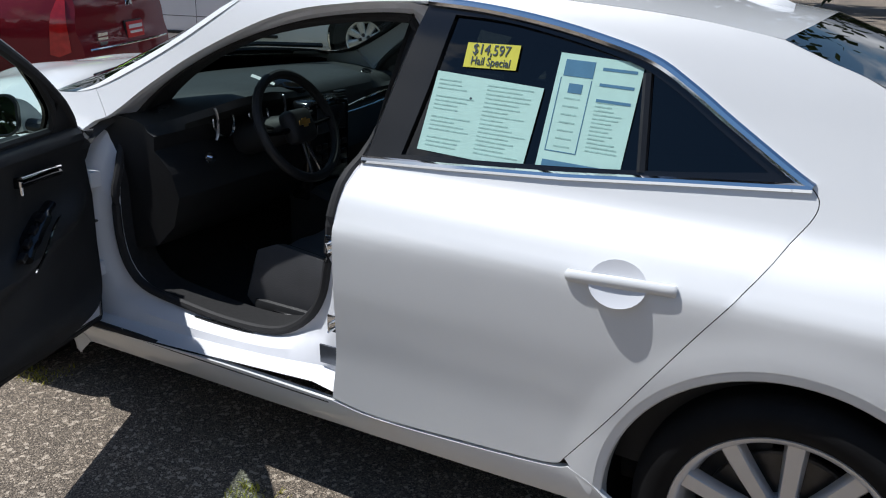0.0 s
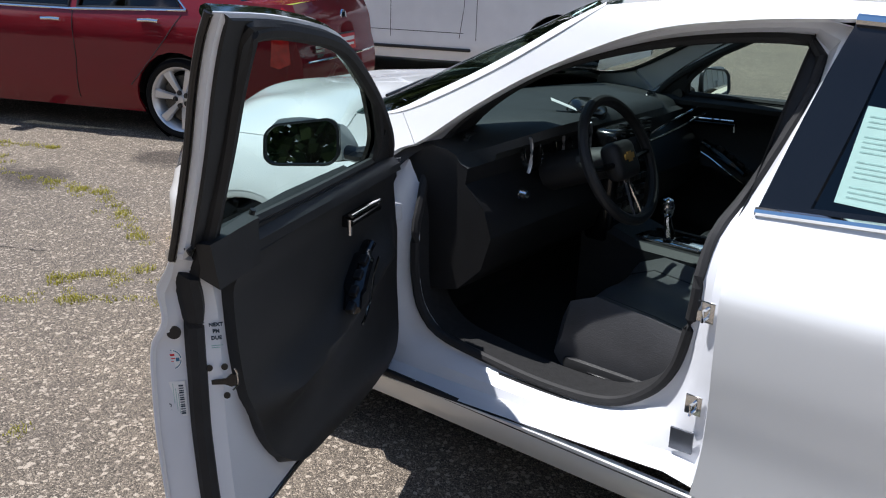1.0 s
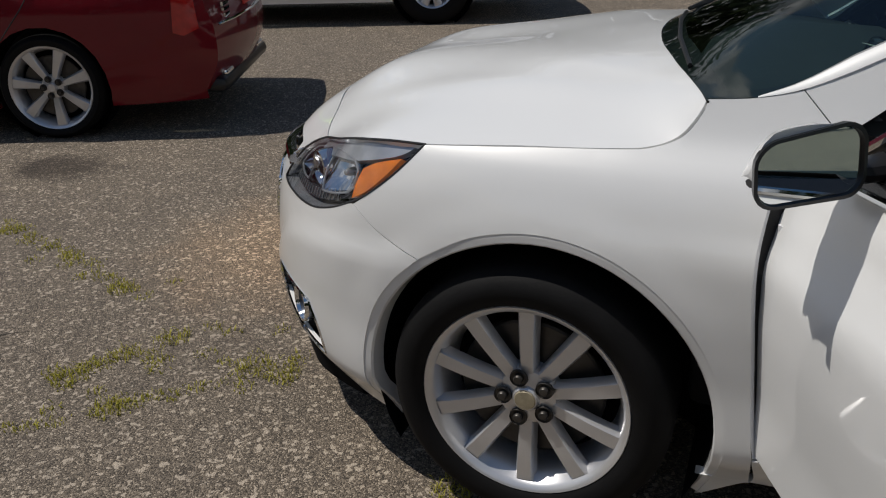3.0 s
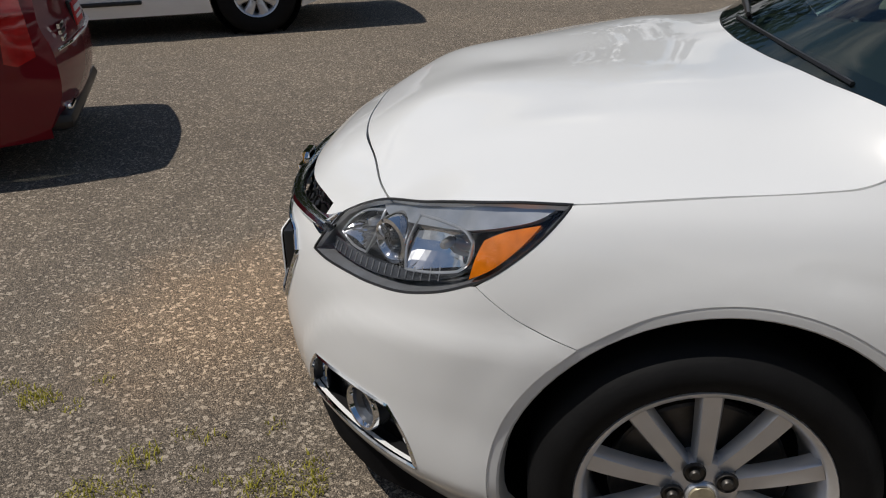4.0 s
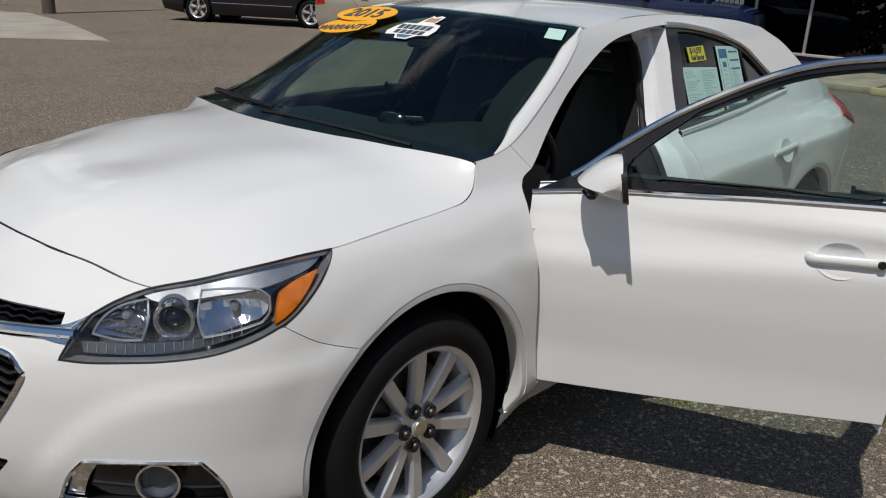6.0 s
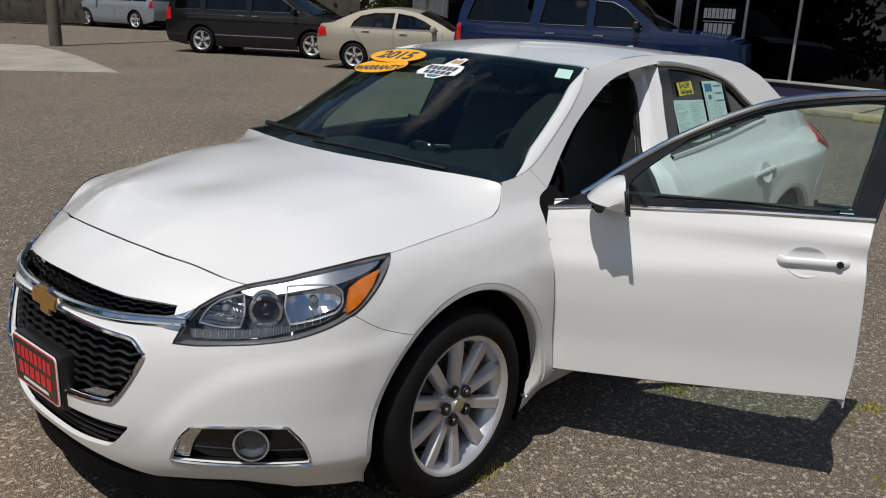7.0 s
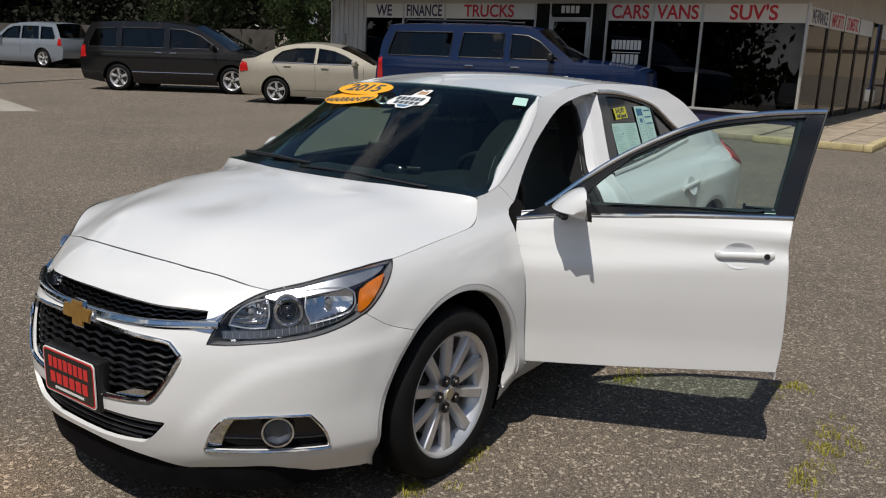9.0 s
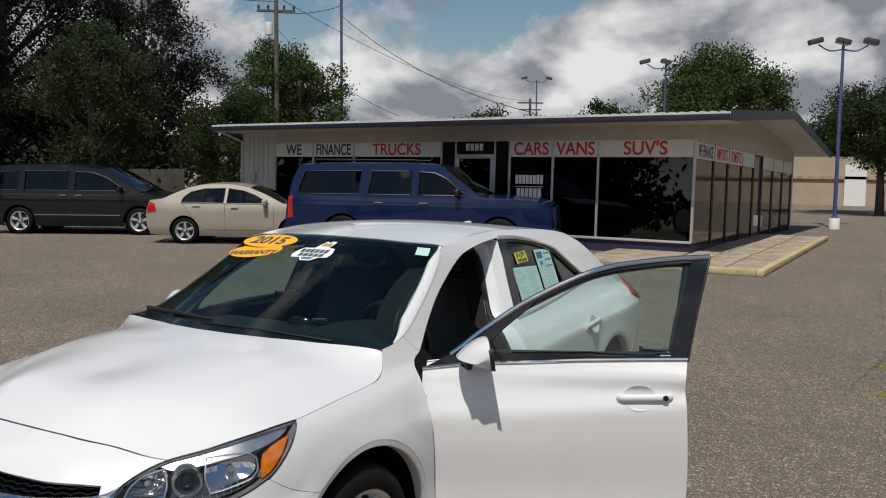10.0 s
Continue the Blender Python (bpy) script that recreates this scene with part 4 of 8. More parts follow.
# under-body and wheel wells
part("underbody", box(-.55, -.55, .20, 3.4, .55, .30, .02), LINER_AND_SHADE, car)
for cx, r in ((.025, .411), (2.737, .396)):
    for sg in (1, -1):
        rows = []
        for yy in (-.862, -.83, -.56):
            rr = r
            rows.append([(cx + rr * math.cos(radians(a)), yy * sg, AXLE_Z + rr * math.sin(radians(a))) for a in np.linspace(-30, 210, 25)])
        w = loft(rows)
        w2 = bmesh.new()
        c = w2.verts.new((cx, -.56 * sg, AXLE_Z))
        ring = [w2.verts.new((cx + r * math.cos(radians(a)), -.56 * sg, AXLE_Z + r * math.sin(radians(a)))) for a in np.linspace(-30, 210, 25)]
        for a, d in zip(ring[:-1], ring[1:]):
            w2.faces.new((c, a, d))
        part("wheel_well", join(w, w2), LINER_AND_SHADE, car)


# ---- wheels ----
CAP = mat("pale_gold_cap", (0.42, 0.37, 0.26), 0.4, 0.4, 0.15, 60)


def wheel_meshes(radius=.340, rim_r=.243, width=.22, spokes=10, pair=0.0, spoke_w=(.035, .044), tag=""):
    """Meshes of one wheel, its axle along y and its face towards -y, as (name, mesh, label) with the rim barrel first."""
    made = []

    def keep(name, bm, material, label=""):
        smooth(bm, 40)
        me = bpy.data.meshes.new(name)
        bm.to_mesh(me)
        bm.free()
        me.materials.append(material)
        made.append((name, me, label))
    h = width / 2
    keep("rim_barrel", lathe([(rim_r - .012, -h + .02), (rim_r - .004, -h + .008), (rim_r + .006, -h + .004), (rim_r + .010, -h + .010), (rim_r + .006, -h + .018), (rim_r - .02, -h + .04), (rim_r - .035, 0), (rim_r - .03, h * .9)], 64), ALLOY)
    tr = radius - rim_r
    keep("tyre", lathe([(rim_r + .002, -h + .014), (rim_r + .012, -h + .002), (rim_r + .35 * tr, -h - .006), (rim_r + .62 * tr, -h - .006), (radius - .02, -h + .008), (radius - .006, -h + .022), (radius, -h + .04),
                        (radius, h - .04), (radius - .02, h - .008), (rim_r + .5 * tr, h + .004), (rim_r, h - .01)], 72), TYRE)
    for k in range(spokes):
        a = 2 * math.pi * (k + (pair if k % 2 else -pair)) / spokes + .314
        rows = []
        for t in np.linspace(0, 1, 6):
            r = .045 + (rim_r - .055) * t
            w = spoke_w[0] + (spoke_w[1] - spoke_w[0]) * t ** 1.4
            y0 = -h + .040 - .018 * math.sin(t * math.pi * .55)
            prof = [(-w * .62, y0 + .03), (-w * .5, y0 + .006), (-w * .40, y0), (w * .40, y0), (w * .5, y0 + .006), (w * .62, y0 + .03)]
            rows.append([(r * math.cos(a) - q * math.sin(a), y, r * math.sin(a) + q * math.cos(a)) for q, y in prof])
        keep("spoke", loft(rows, True, True), ALLOY)
    keep("hub", lathe([(.001, -h + .020), (.028, -h + .021), (.031, -h + .024), (.034, -h + .03), (.070, -h + .038), (.078, -h + .05), (.078, .02)], 40), ALLOY)
    keep("centre_cap", lathe([(.001, -h + .016), (.024, -h + .017), (.0265, -h + .022)], 28), CAP if not tag else ALLOY, "pale gold centre cap" if not tag else "")
    for k in range(5):
        a = 2 * math.pi * k / 5 + .628
        keep("lug_nut", moved(lathe([(.001, -.020), (.009, -.019), (.0115, -.015), (.012, -.006), (.0185, -.0075), (.021, -.012), (.0225, -.004)], 16), Matrix.Translation((.056 * math.cos(a), -h + .034, .056 * math.sin(a)))), STEEL)
    keep("brake_disc", lathe([(.06, -.03), (rim_r - .07, -.03), (rim_r - .065, -.025), (rim_r - .065, -.01), (.06, -.01)], 40), STEEL)
    # black disc across the barrel, drawn for the shade behind the spokes
    keep("barrel_shade", lathe([(.001, .03), (rim_r - .03, .03)], 32), LINER_AND_SHADE)
    return made


def add_wheel(meshes, parent, m):
    first = shared("wheel", meshes[0][1], parent, m)
    for name, me, label in meshes[1:]:
        tagged(shared(name, me, first, Matrix.Identity(4)), label)
    return first


MAIN_WHEEL = wheel_meshes()
for x in (FRONT_AXLE, REAR_AXLE):
    for sg in (1, -1):
        add_wheel(MAIN_WHEEL, car, pose(x, -.80 * sg, AXLE_Z, 0, 0, 0 if sg > 0 else 180))

# ---- rear door trim and glass ----
for sg, dr in ((1, rear_door), (-1, rear_door_r)):
    f = (lambda bm: bm) if sg > 0 else mirrored
    dlo = outline(B_EDGE, REAR_TOP, BELT[::-1])
    hole = outline(side((1.676, 1.027), (1.716, 1.208), (1.746, 1.38)), side((1.746, 1.38), (1.86, 1.375), (1.973, 1.361), (2.124, 1.333), (2.262, 1.297), (2.359, 1.249), (2.465, 1.183), (2.583, 1.112)),
                   side((2.583, 1.112), (2.385, 1.086), (2.131, 1.061), (1.826, 1.038), (1.676, 1.027)))
    part("window_frame", f(sheet([dlo, hole], skin(.006), .035, .012)), BLACK_GLOSS, dr)
    part("window_glass", f(sheet([dlo], skin(.018), .06, 0)), TINTED, dr, "dark tinted glass")
    part("divider_bar", f(tube(on(side((2.309, 1.072), (2.292, 1.18), (2.276, 1.286)), .010), .012, 6, flat=.6)), BLACK_TRIM, dr)
    part("belt_moulding", f(tube(on(resample(BELT, .06, False), -.001), .0105, 8)), CHROME, dr, "chrome belt moulding")
    part("window_moulding", f(tube(on(resample(catmull(REAR_TOP, 5), .05, False), .001), .0125, 8)), CHROME, dr, "chrome window moulding")
    hp = on(side((2.216, .860), (2.236, .861), (2.333, .867), (2.44, .872), (2.455, .872)), -.004)
    hp[0], hp[-1] = on(side((2.216, .860)), .0)[0], on(side((2.459, .872)), -.0)[0]
    part("door_handle", f(tube(catmull(hp, 6), .0100, 10, flat=1.4)), WHITE, dr, "white pull handle")
    cup = on(side((2.333, .863)), .002)[0]
    part("handle_cup", f(moved(lathe([(.001, .0), (.03, -.001), (.055, -.003), (.066, -.0045)], 28), Matrix.Translation(cup) @ pose(0, -.004, 0, -19, 0, 0) @ Matrix.Diagonal((1, 1, .82, 1)))), WHITE_INNER, dr)

# ---- front doors: the left one swung open ----
HINGE = Vector((.505, -.874, .6))
DOOR_OPEN = Matrix.Translation(HINGE) @ pose(0, 0, 0, 0, 0, -69.3) @ pose(0, 0, 0, 2.6, -.4, 0) @ Matrix.Translation(-HINGE)
BELT_F = side((.482, .938), (.61, .954), (.815, .973), (1.141, .994), (1.418, 1.006), (1.569, 1.012))
DOOR_LOW = side((1.563, .382), (1.258, .360), (.874, .337), (.519, .322))
door_rim = outline(BELT_F, DOOR_REAR[::-1], DOOR_LOW, [DOOR_LOW[-1], *DOOR_FRONT[-2:2:-1], BELT_F[0]])
frame_rim = outline(DOOR_TOP, B_EDGE[::-1], BELT_F[::-1], [BELT_F[0], DOOR_TOP[0]])
frame_hole = outline(side((.76, 1.004), (.781, 1.076), (.943, 1.21)), side((.943, 1.21), (1.187, 1.322), (1.432, 1.369), (1.588, 1.383)), side((1.588, 1.383), (1.536, 1.184), (1.503, 1.02)), side((1.503, 1.02), (1.142, 1.009), (.76, 1.004)))
trim_rim = outline(side((.605, .976), (.816, .993), (1.141, 1.003), (1.46, 1.012)), side((1.46, 1.012), (1.465, .953), (1.468, .863), (1.458, .75), (1.425, .634), (1.352, .515), (1.25, .445), (1.063, .415), (.869, .392), (.705, .402), (.617, .456), (.589, .609), (.581, .806), (.605, .976)))


def tuck_by(x, z):
    k = np.clip((.990 - z) / .12, 0, 1)
    return (.080 - .045 * np.clip((1.5 - x) / 1.0, 0, 1)) * k * k * (3 - 2 * k)


def tuck(p):
    """The open door hangs a little flatter below the belt than the closed flank."""
    return Vector((p[0], p[1] + float(tuck_by(p[0], p[2])), p[2]))


def upright(u, z, d, least=.03):
    """Depth that keeps the inner shell of the open door upright where the outer skin leans in."""
    q = body(u, z)
    lean_in = np.maximum(0, q[..., 1] + .928 + tuck_by(q[..., 0], q[..., 2]) - tuck_by(q[..., 0], .5 + 0 * q[..., 2]))
    return np.maximum(np.minimum(d, least), d - lean_in * np.clip((np.asarray(z, float) - .70) / .10, 0, 1))


def opened(bm):
    for v in bm.verts:
        v.co = tuck(v.co)
    return moved(bm, DOOR_OPEN)


def trim_skin(extra=0.0):
    def g(u, v):
        u, v = np.asarray(u, float), np.asarray(v, float)
        x = u - sx(.953) + 1.0
        d = .138 - .016 * np.clip((x - .6) / .9, 0, 1)
        arm = .655 + .14 * np.clip((1.35 - x) / .7, 0, 1) ** 1.5
        k = np.clip((1.50 - x) / .14, 0, 1) * np.clip((x - .66) / .12, 0, 1)
        d = d + .050 * k * np.exp(-((v - arm) / .045) ** 2) - .012 * np.clip((arm - .07 - v) / .08, 0, 1) * k + .020 * k * np.exp(-((v - .46) / .05) ** 2)
        d = d + .022 * np.exp(-((v - .985 + .02) / .03) ** 2)
        d = d - np.clip((v - .95) / .06, 0, 1) * .03
        return body(u, v, upright(u, v, d, .05) + extra)
    return g


def toward(loop, by):
    """A loop drawn in towards the middle of the door panel."""
    v = np.array((sx(1.066), .66)) - loop
    return loop + v / np.linalg.norm(v, axis=1)[:, None] * by


def ring_rows(loops, n=96, centre=(sx(1.066), .80)):
    """Star-shaped loops resampled by angle so that rows match."""
    c = np.array(centre)
    out = []
    for lp in loops:
        p = resample(lp, .01) - c
        a, r = np.arctan2(p[:, 1], p[:, 0]), np.linalg.norm(p, axis=1)
        o = np.argsort(a)
        a, r = a[o], r[o]
        t = np.linspace(-np.pi, np.pi, n, endpoint=False)
        rr = np.interp(t, np.r_[a - 2 * np.pi, a, a + 2 * np.pi], np.r_[r, r, r])
        out.append(c + np.stack([np.cos(t), np.sin(t)], -1) * rr[:, None])
    return out


for sg in (1, -1):
    xf = opened if sg > 0 else mirrored
    door = part("front_door", xf(sheet([door_rim], skin(.0005), .022, .012, gap=.002)), WHITE, car, "white driver's door standing wide open" if sg > 0 else "")
    part("window_frame", xf(sheet([frame_rim, frame_hole], skin(.004), .035, .010)), BLACK_GLOSS, door)
    part("window_glass", xf(sheet([shrink(frame_hole, -.012)], skin(.020), .07, 0)), DOOR_GLASS, door, "pale green window glass")
    part("belt_moulding", xf(tube(on(resample(BELT_F, .06, False), -.002), .0085, 8)), CHROME, door, "chrome belt moulding")
    part("frame_moulding", xf(tube(on(resample(catmull(DOOR_TOP, 5), .05, False), .001), .0105, 8)), CHROME, door, "chrome window moulding")
    hp = on(side((1.299, .856), (1.313, .857), (1.384, .86), (1.478, .864), (1.502, .866)), -.015)
    hp[0], hp[-1] = on(side((1.295, .856)), .002)[0], on(side((1.507, .866)), -.002)[0]
    part("door_handle", xf(tube(catmull(hp, 6), .0110, 10, flat=1.35)), WHITE, door, "white pull handle")
    part("handle_cup", xf(moved(lathe([(.001, .0), (.03, -.001), (.055, -.003), (.066, -.0045)], 28), Matrix.Translation(on(side((1.379, .858)), .002)[0]) @ pose(0, -.004, 0, -19, 0, 0) @ Matrix.Diagonal((1, 1, .82, 1)))), WHITE_INNER, door)
    if sg > 0:
        part("keyhole", xf(moved(lathe([(.001, -.002), (.011, -.002), (.012, .004)], 20), Matrix.Translation(on(side((1.482, .866)), -.0285)[0]))), BLACK_TRIM, door)
    # shut faces and the inner shell
    lower = outline(BELT_F, DOOR_REAR[::-1], DOOR_LOW, [DOOR_LOW[-1], *DOOR_FRONT[-2:2:-1], BELT_F[0]])
    lo2 = resample(lower, .02)
    in1, in2, in3, in4 = shrink(lo2, .006), toward(lo2, .036), toward(lo2, .045), toward(lo2, .072)
    part("door_jamb", xf(loft([on(lo2, .003), on(in1, .012), body(in2[:, 0], in2[:, 1], upright(in2[:, 0], in2[:, 1], .056)), body(in3[:, 0], in3[:, 1], upright(in3[:, 0], in3[:, 1], .084)), body(in4[:, 0], in4[:, 1], upright(in4[:, 0], in4[:, 1], .104))], True)), WHITE_INNER, door, "white painted door edge")
    part("inner_panel", xf(sheet([in4], lambda u, v: body(u, v, upright(u, v, .098)), .04, 0, (0, 1, 0))), WHITE_INNER, door)
    fj = resample(frame_rim, .03)
    fj1, fj2 = shrink(fj, .003), shrink(fj, .020)
    part("frame_jamb", xf(loft([on(fj, .008), on(fj1, .013), on(fj1, .026), on(fj2, .031)], True)), WHITE_INNER, door)
    part("frame_edge", xf(tube(on(resample(B_EDGE, .04, False), .005), .006, 8)), BLACK_TRIM, door)
    part("frame_inner", xf(sheet([shrink(frame_rim, .012), frame_hole], skin(.036), .04, .010, (0, 1, 0))), INTERIOR, door, "black window frame lining")
    part("corner_cover", xf(sheet([outline(side((1.391, .945), (1.540, .945)), side((1.540, .945), (1.556, 1.03)), side((1.556, 1.03), (1.39, 1.033)), side((1.39, 1.033), (1.391, .945)))], lambda u, v: body(u, v, upright(u, v, .142, .06)), .03, .03, (0, 1, 0))), INTERIOR, door)
    seal_in = resample(outline(side((.594, .609), (.591, .807), (.624, .979)), side((.624, .979), (.678, 1.037), (.763, 1.1), (.934, 1.2), (1.187, 1.317), (1.425, 1.364), (1.56, 1.372), (1.567, 1.344), (1.533, 1.124), (1.520, .954), (1.526, .759), (1.515, .60), (1.462, .475), (1.34, .412), (1.066, .372), (.821, .365), (.664, .395), (.603, .474), (.594, .609))), .02)
    frame_run = seal_in[seal_in[:, 1] > .955]
    k = int(np.argmax(np.linalg.norm(np.diff(frame_run, axis=0, append=frame_run[:1]), axis=1))) + 1
    frame_run = np.roll(frame_run, -k, axis=0)
    part("frame_seal", xf(tube(body(frame_run[:, 0], frame_run[:, 1], upright(frame_run[:, 0], frame_run[:, 1], .072, .036)), .015, 8)), RUBBER, door, "black rubber door seal")
    low_run = toward(lo2, .041)
    low_run = low_run[low_run[:, 1] < .972]
    k = int(np.argmax(np.linalg.norm(np.diff(low_run, axis=0, append=low_run[:1]), axis=1))) + 1
    low_run = np.roll(low_run, -k, axis=0)
    part("door_seal", xf(tube(body(low_run[:, 0], low_run[:, 1], upright(low_run[:, 0], low_run[:, 1], .072)), .0185, 8)), RUBBER, door, "black rubber door seal")
    part("glass_run", xf(tube(on(resample(frame_hole, .03), .036), .011, 6, True)), RUBBER, door)
    trim = part("door_trim", xf(sheet([trim_rim], trim_skin(), .022, .045, (0, 1, 0))), INTERIOR, door, "charcoal moulded door lining")
    bl = np.linspace(.64, 1.48, 22)
    part("belt_lining", xf(loft([on([(sx(x), 1.001 - dz + .012 * (x - .8)) for x in bl], d) for d, dz in ((.006, 0), (.030, .0), (.055, .008), (.075, .022), (.085, .04))])), INTERIOR, door)
    sail = outline(side((.62, .983), (.678, 1.042), (.773, 1.114)), side((.773, 1.114), (.762, 1.057), (.755, .994)), side((.755, .994), (.62, .983)))
    part("sail_panel", xf(sheet([sail], skin(.045), .05, .015, (0, 1, 0))), INTERIOR, door)
    sw = [(.835, .800), (.89, .778), (.985, .732), (1.04, .704)]
    part("switch_plate", xf(tube(np.array([trim_skin(.016)(sx(x), z + .012) for x, z in catmull(sw, 5)]), [.018] * 5 + [.030] * 6 + [.022] * 5, 10, flat=.7)), BLACK_GLOSS, door)
    part("switch_rim", xf(tube(np.array([trim_skin(.024)(sx(x), z - .022) for x, z in catmull(sw, 5)]), .0035, 6)), CHROME, door, "chrome switch surround")
    for k in range(4):
        c = trim_skin(.034)(sx(.92 + .045 * k), .785 - .023 * k + .012)
        part("window_switch", xf(moved(box(-.014, -.010, -.008, .014, .010, .008, .003), Matrix.Translation(c) @ pose(0, 0, 0, 0, 25, 0))), BLACK_TRIM, door)
    pull = [(.765, .925), (.81, .93), (.90, .934), (.96, .937)]
    part("inner_handle", xf(join(tube(np.array([trim_skin(.022)(sx(x), z - .02) for x, z in pull]), .0055, 8), tube(np.array([trim_skin(.018)(sx(.957), z) for z in (.908, .87)]), .0055, 8))), CHROME, door, "chrome inner door handle")
    part("handle_cup_inner", xf(tube(np.array([trim_skin(.004)(sx(x), z - .035) for x, z in pull]), .024, 10, flat=.6)), BLACK_GLOSS, door)
    part("lock_pin", xf(tube(np.array([trim_skin(-.01)(sx(1.385), 1.0), trim_skin(-.01)(sx(1.385), 1.045)]), .006, 8)), BLACK_TRIM, door)
    # mirror
    plain = xf
    if sg < 0:
        xf = lambda bm: moved(mirrored(bm), Matrix.Translation((.03, -.03, -.005)))
    rows, ny = [], 12
    for k in range(ny + 1):
        t = k / ny
        yy = -.832 - .185 * t
        hz = .043 + .018 * math.sin(math.pi * min(1, t * .9 + .05)) - (.035 * max(0, (t - .8) / .2) ** 2)
        dx = .122 * math.sqrt(max(0.02, 1 - (1.02 * abs(t - .35) / .72) ** 2.4))
        zc = 1.045 + .006 * t
        rows.append([(.770 - .25 * (yy + .925) - dx * (.45 * max(0, math.cos(radians(a))) + .55 * (1 - abs(math.sin(radians(a))))), yy, zc + hz * math.sin(radians(a)) - .030 * (1 - abs(math.sin(radians(a))))) for a in np.linspace(-90, 90, 13)])
    part("mirror_housing", xf(loft(rows, True, True)), WHITE, door, "white door mirror cap")
    to_m = lambda u, v, d: (.771 + d - .13 * v - .25 * u, -.925 + u, 1.048 + v * (1 - 1.9 * max(0, -u)) - .12 * max(0, -u))
    part("mirror_rim", xf(loft([[to_m(u, v, 0) for u, v in rounded(.186, .116, .036)], [to_m(u, v, .016) for u, v in rounded(.190, .120, .036)], [to_m(u, v, .017) for u, v in rounded(.178, .108, .032)], [to_m(u, v, .006) for u, v in rounded(.174, .104, .032)]], True)), BLACK_TRIM, door)
    part("mirror_glass", xf(prism(rounded(.174, .104, .031), .010, to_m)), MIRROR, door, "mirror glass")
    part("mirror_foot", xf(tube([(.685, -.76, 1.005), (.70, -.81, 1.005), (.72, -.87, 1.02)], [.035, .03, .026], 10, flat=.7)), BLACK_TRIM, door)
    part("mirror_underside", xf(tube([(.68, -.84, .992), (.685, -.91, .988), (.705, -.99, .996)], [.02, .026, .014], 8, flat=.5)), BLACK_GLOSS, door)
    xf = plain
    if sg < 0:
        continue
    # the rear shut face: holes, labels, latch
    def edge_x(z):
        return float(np.interp(z, [.346, .477, .617, .808, .912, 1.002], [1.563, 1.575, 1.575, 1.567, 1.56, 1.569]))
    def jamb_face(q, z):
        """A frame on the sloping shut face, q deep behind the outer skin: u inwards, v up, d off the face."""
        u0 = sx(edge_x(z) - .010 - .52 * (q - .012))
        o = body(u0, z, float(upright(u0, z, q, .0)) if q > .03 else q)
        return lambda u, v, d: (o[0] - .47 * u + .88 * d, o[1] + .88 * u + .47 * d, o[2] + v)
    def strip_face(t, z):
        """A frame on the white strip between the seal and the lining."""
        u0 = sx(edge_x(z) - .042 - .024 * t)
        o = body(u0, z, float(upright(u0, z, 0.084 + .022 * t)))
        return lambda u, v, d: (o[0] - .48 * u + .88 * d, o[1] + .88 * u + .48 * d, o[2] + v)
    def disc(rx, rz, n=20):
        return [(rx * math.cos(a), rz * math.sin(a)) for a in np.linspace(0, 2 * math.pi, n + 1)[:-1]]
    part("jamb_plug", xf(prism(disc(.0125, .0125), .002, jamb_face(.026, .858))), BLACK_TRIM, door)
    seat_at = jamb_face(.031, .804)
    part("round_sticker", xf(prism(disc(.021, .021, 26), .0012, seat_at)), WHITE_PRINT, door, "round white safety sticker")
    part("sticker_ring", xf(join(*[prism([(.0195 * math.cos(a), .0195 * math.sin(a)) for a in np.linspace(w, w + 1.1, 6)] + [(.0180 * math.cos(a), .0180 * math.sin(a)) for a in np.linspace(w + 1.1, w, 6)], .0016, seat_at) for w in (0.1, 1.35, 2.6, 3.85, 5.1)])), BLUE_PRINT, door)
    part("sticker_mark", xf(join(prism([(-.016, -.003), (-.010, -.003), (-.010, .004), (-.016, .004)], .0016, seat_at), prism([(.010, -.004), (.016, -.004), (.016, .003), (.010, .003)], .0016, seat_at))), BLUE_PRINT, door)
    part("sticker_bar", xf(join(prism([(-.008, .007), (.008, .007), (.008, .011), (-.008, .011)], .0016, seat_at), prism([(-.009, .001), (.009, .001), (.009, .003), (-.009, .003)], .0016, seat_at), prism([(-.006, -.004), (.006, -.004), (.006, -.0025), (-.006, -.0025)], .0016, seat_at))), RED_PRINT, door)
    lab_at = jamb_face(.036, .728)
    part("build_label", xf(prism([(-.024, -.036), (.018, -.036), (.018, .034), (-.024, .034)], .0008, lab_at)), WHITE_PRINT, door, "white build label with a bar code")
    part("bar_code", xf(join(*[prism([(.006, -.032 + k * .0046), (.014, -.032 + k * .0046), (.014, -.0298 + k * .0046 + .0012 * (k % 3 == 0)), (.006, -.0298 + k * .0046 + .0012 * (k % 3 == 0))], .0012, lab_at) for k in range(13)])), INK, door)
    part("label_lines", xf(join(*[prism([(-.004 + k * .004, -.03), (-.0032 + k * .004, -.03), (-.0032 + k * .004, .03 - .01 * k), (-.004 + k * .004, .03 - .01 * k)], .0012, lab_at) for k in range(3)])), INK_SOFT, door)
    up_face = Matrix(((0, .47, .88, 0), (0, -.88, .47, 0), (1, 0, 0, 0), (0, 0, 0, 1)))
    letters("VX7", .014, INK, door, DOOR_OPEN @ Matrix.Translation(tuck(Vector(lab_at(-.014, -.018, .0012)))) @ up_face, "label_code", bold=.0004)
    across = Matrix(((-.48, 0, .88, 0), (.88, 0, .48, 0), (0, 1, 0, 0), (0, 0, 0, 1)))
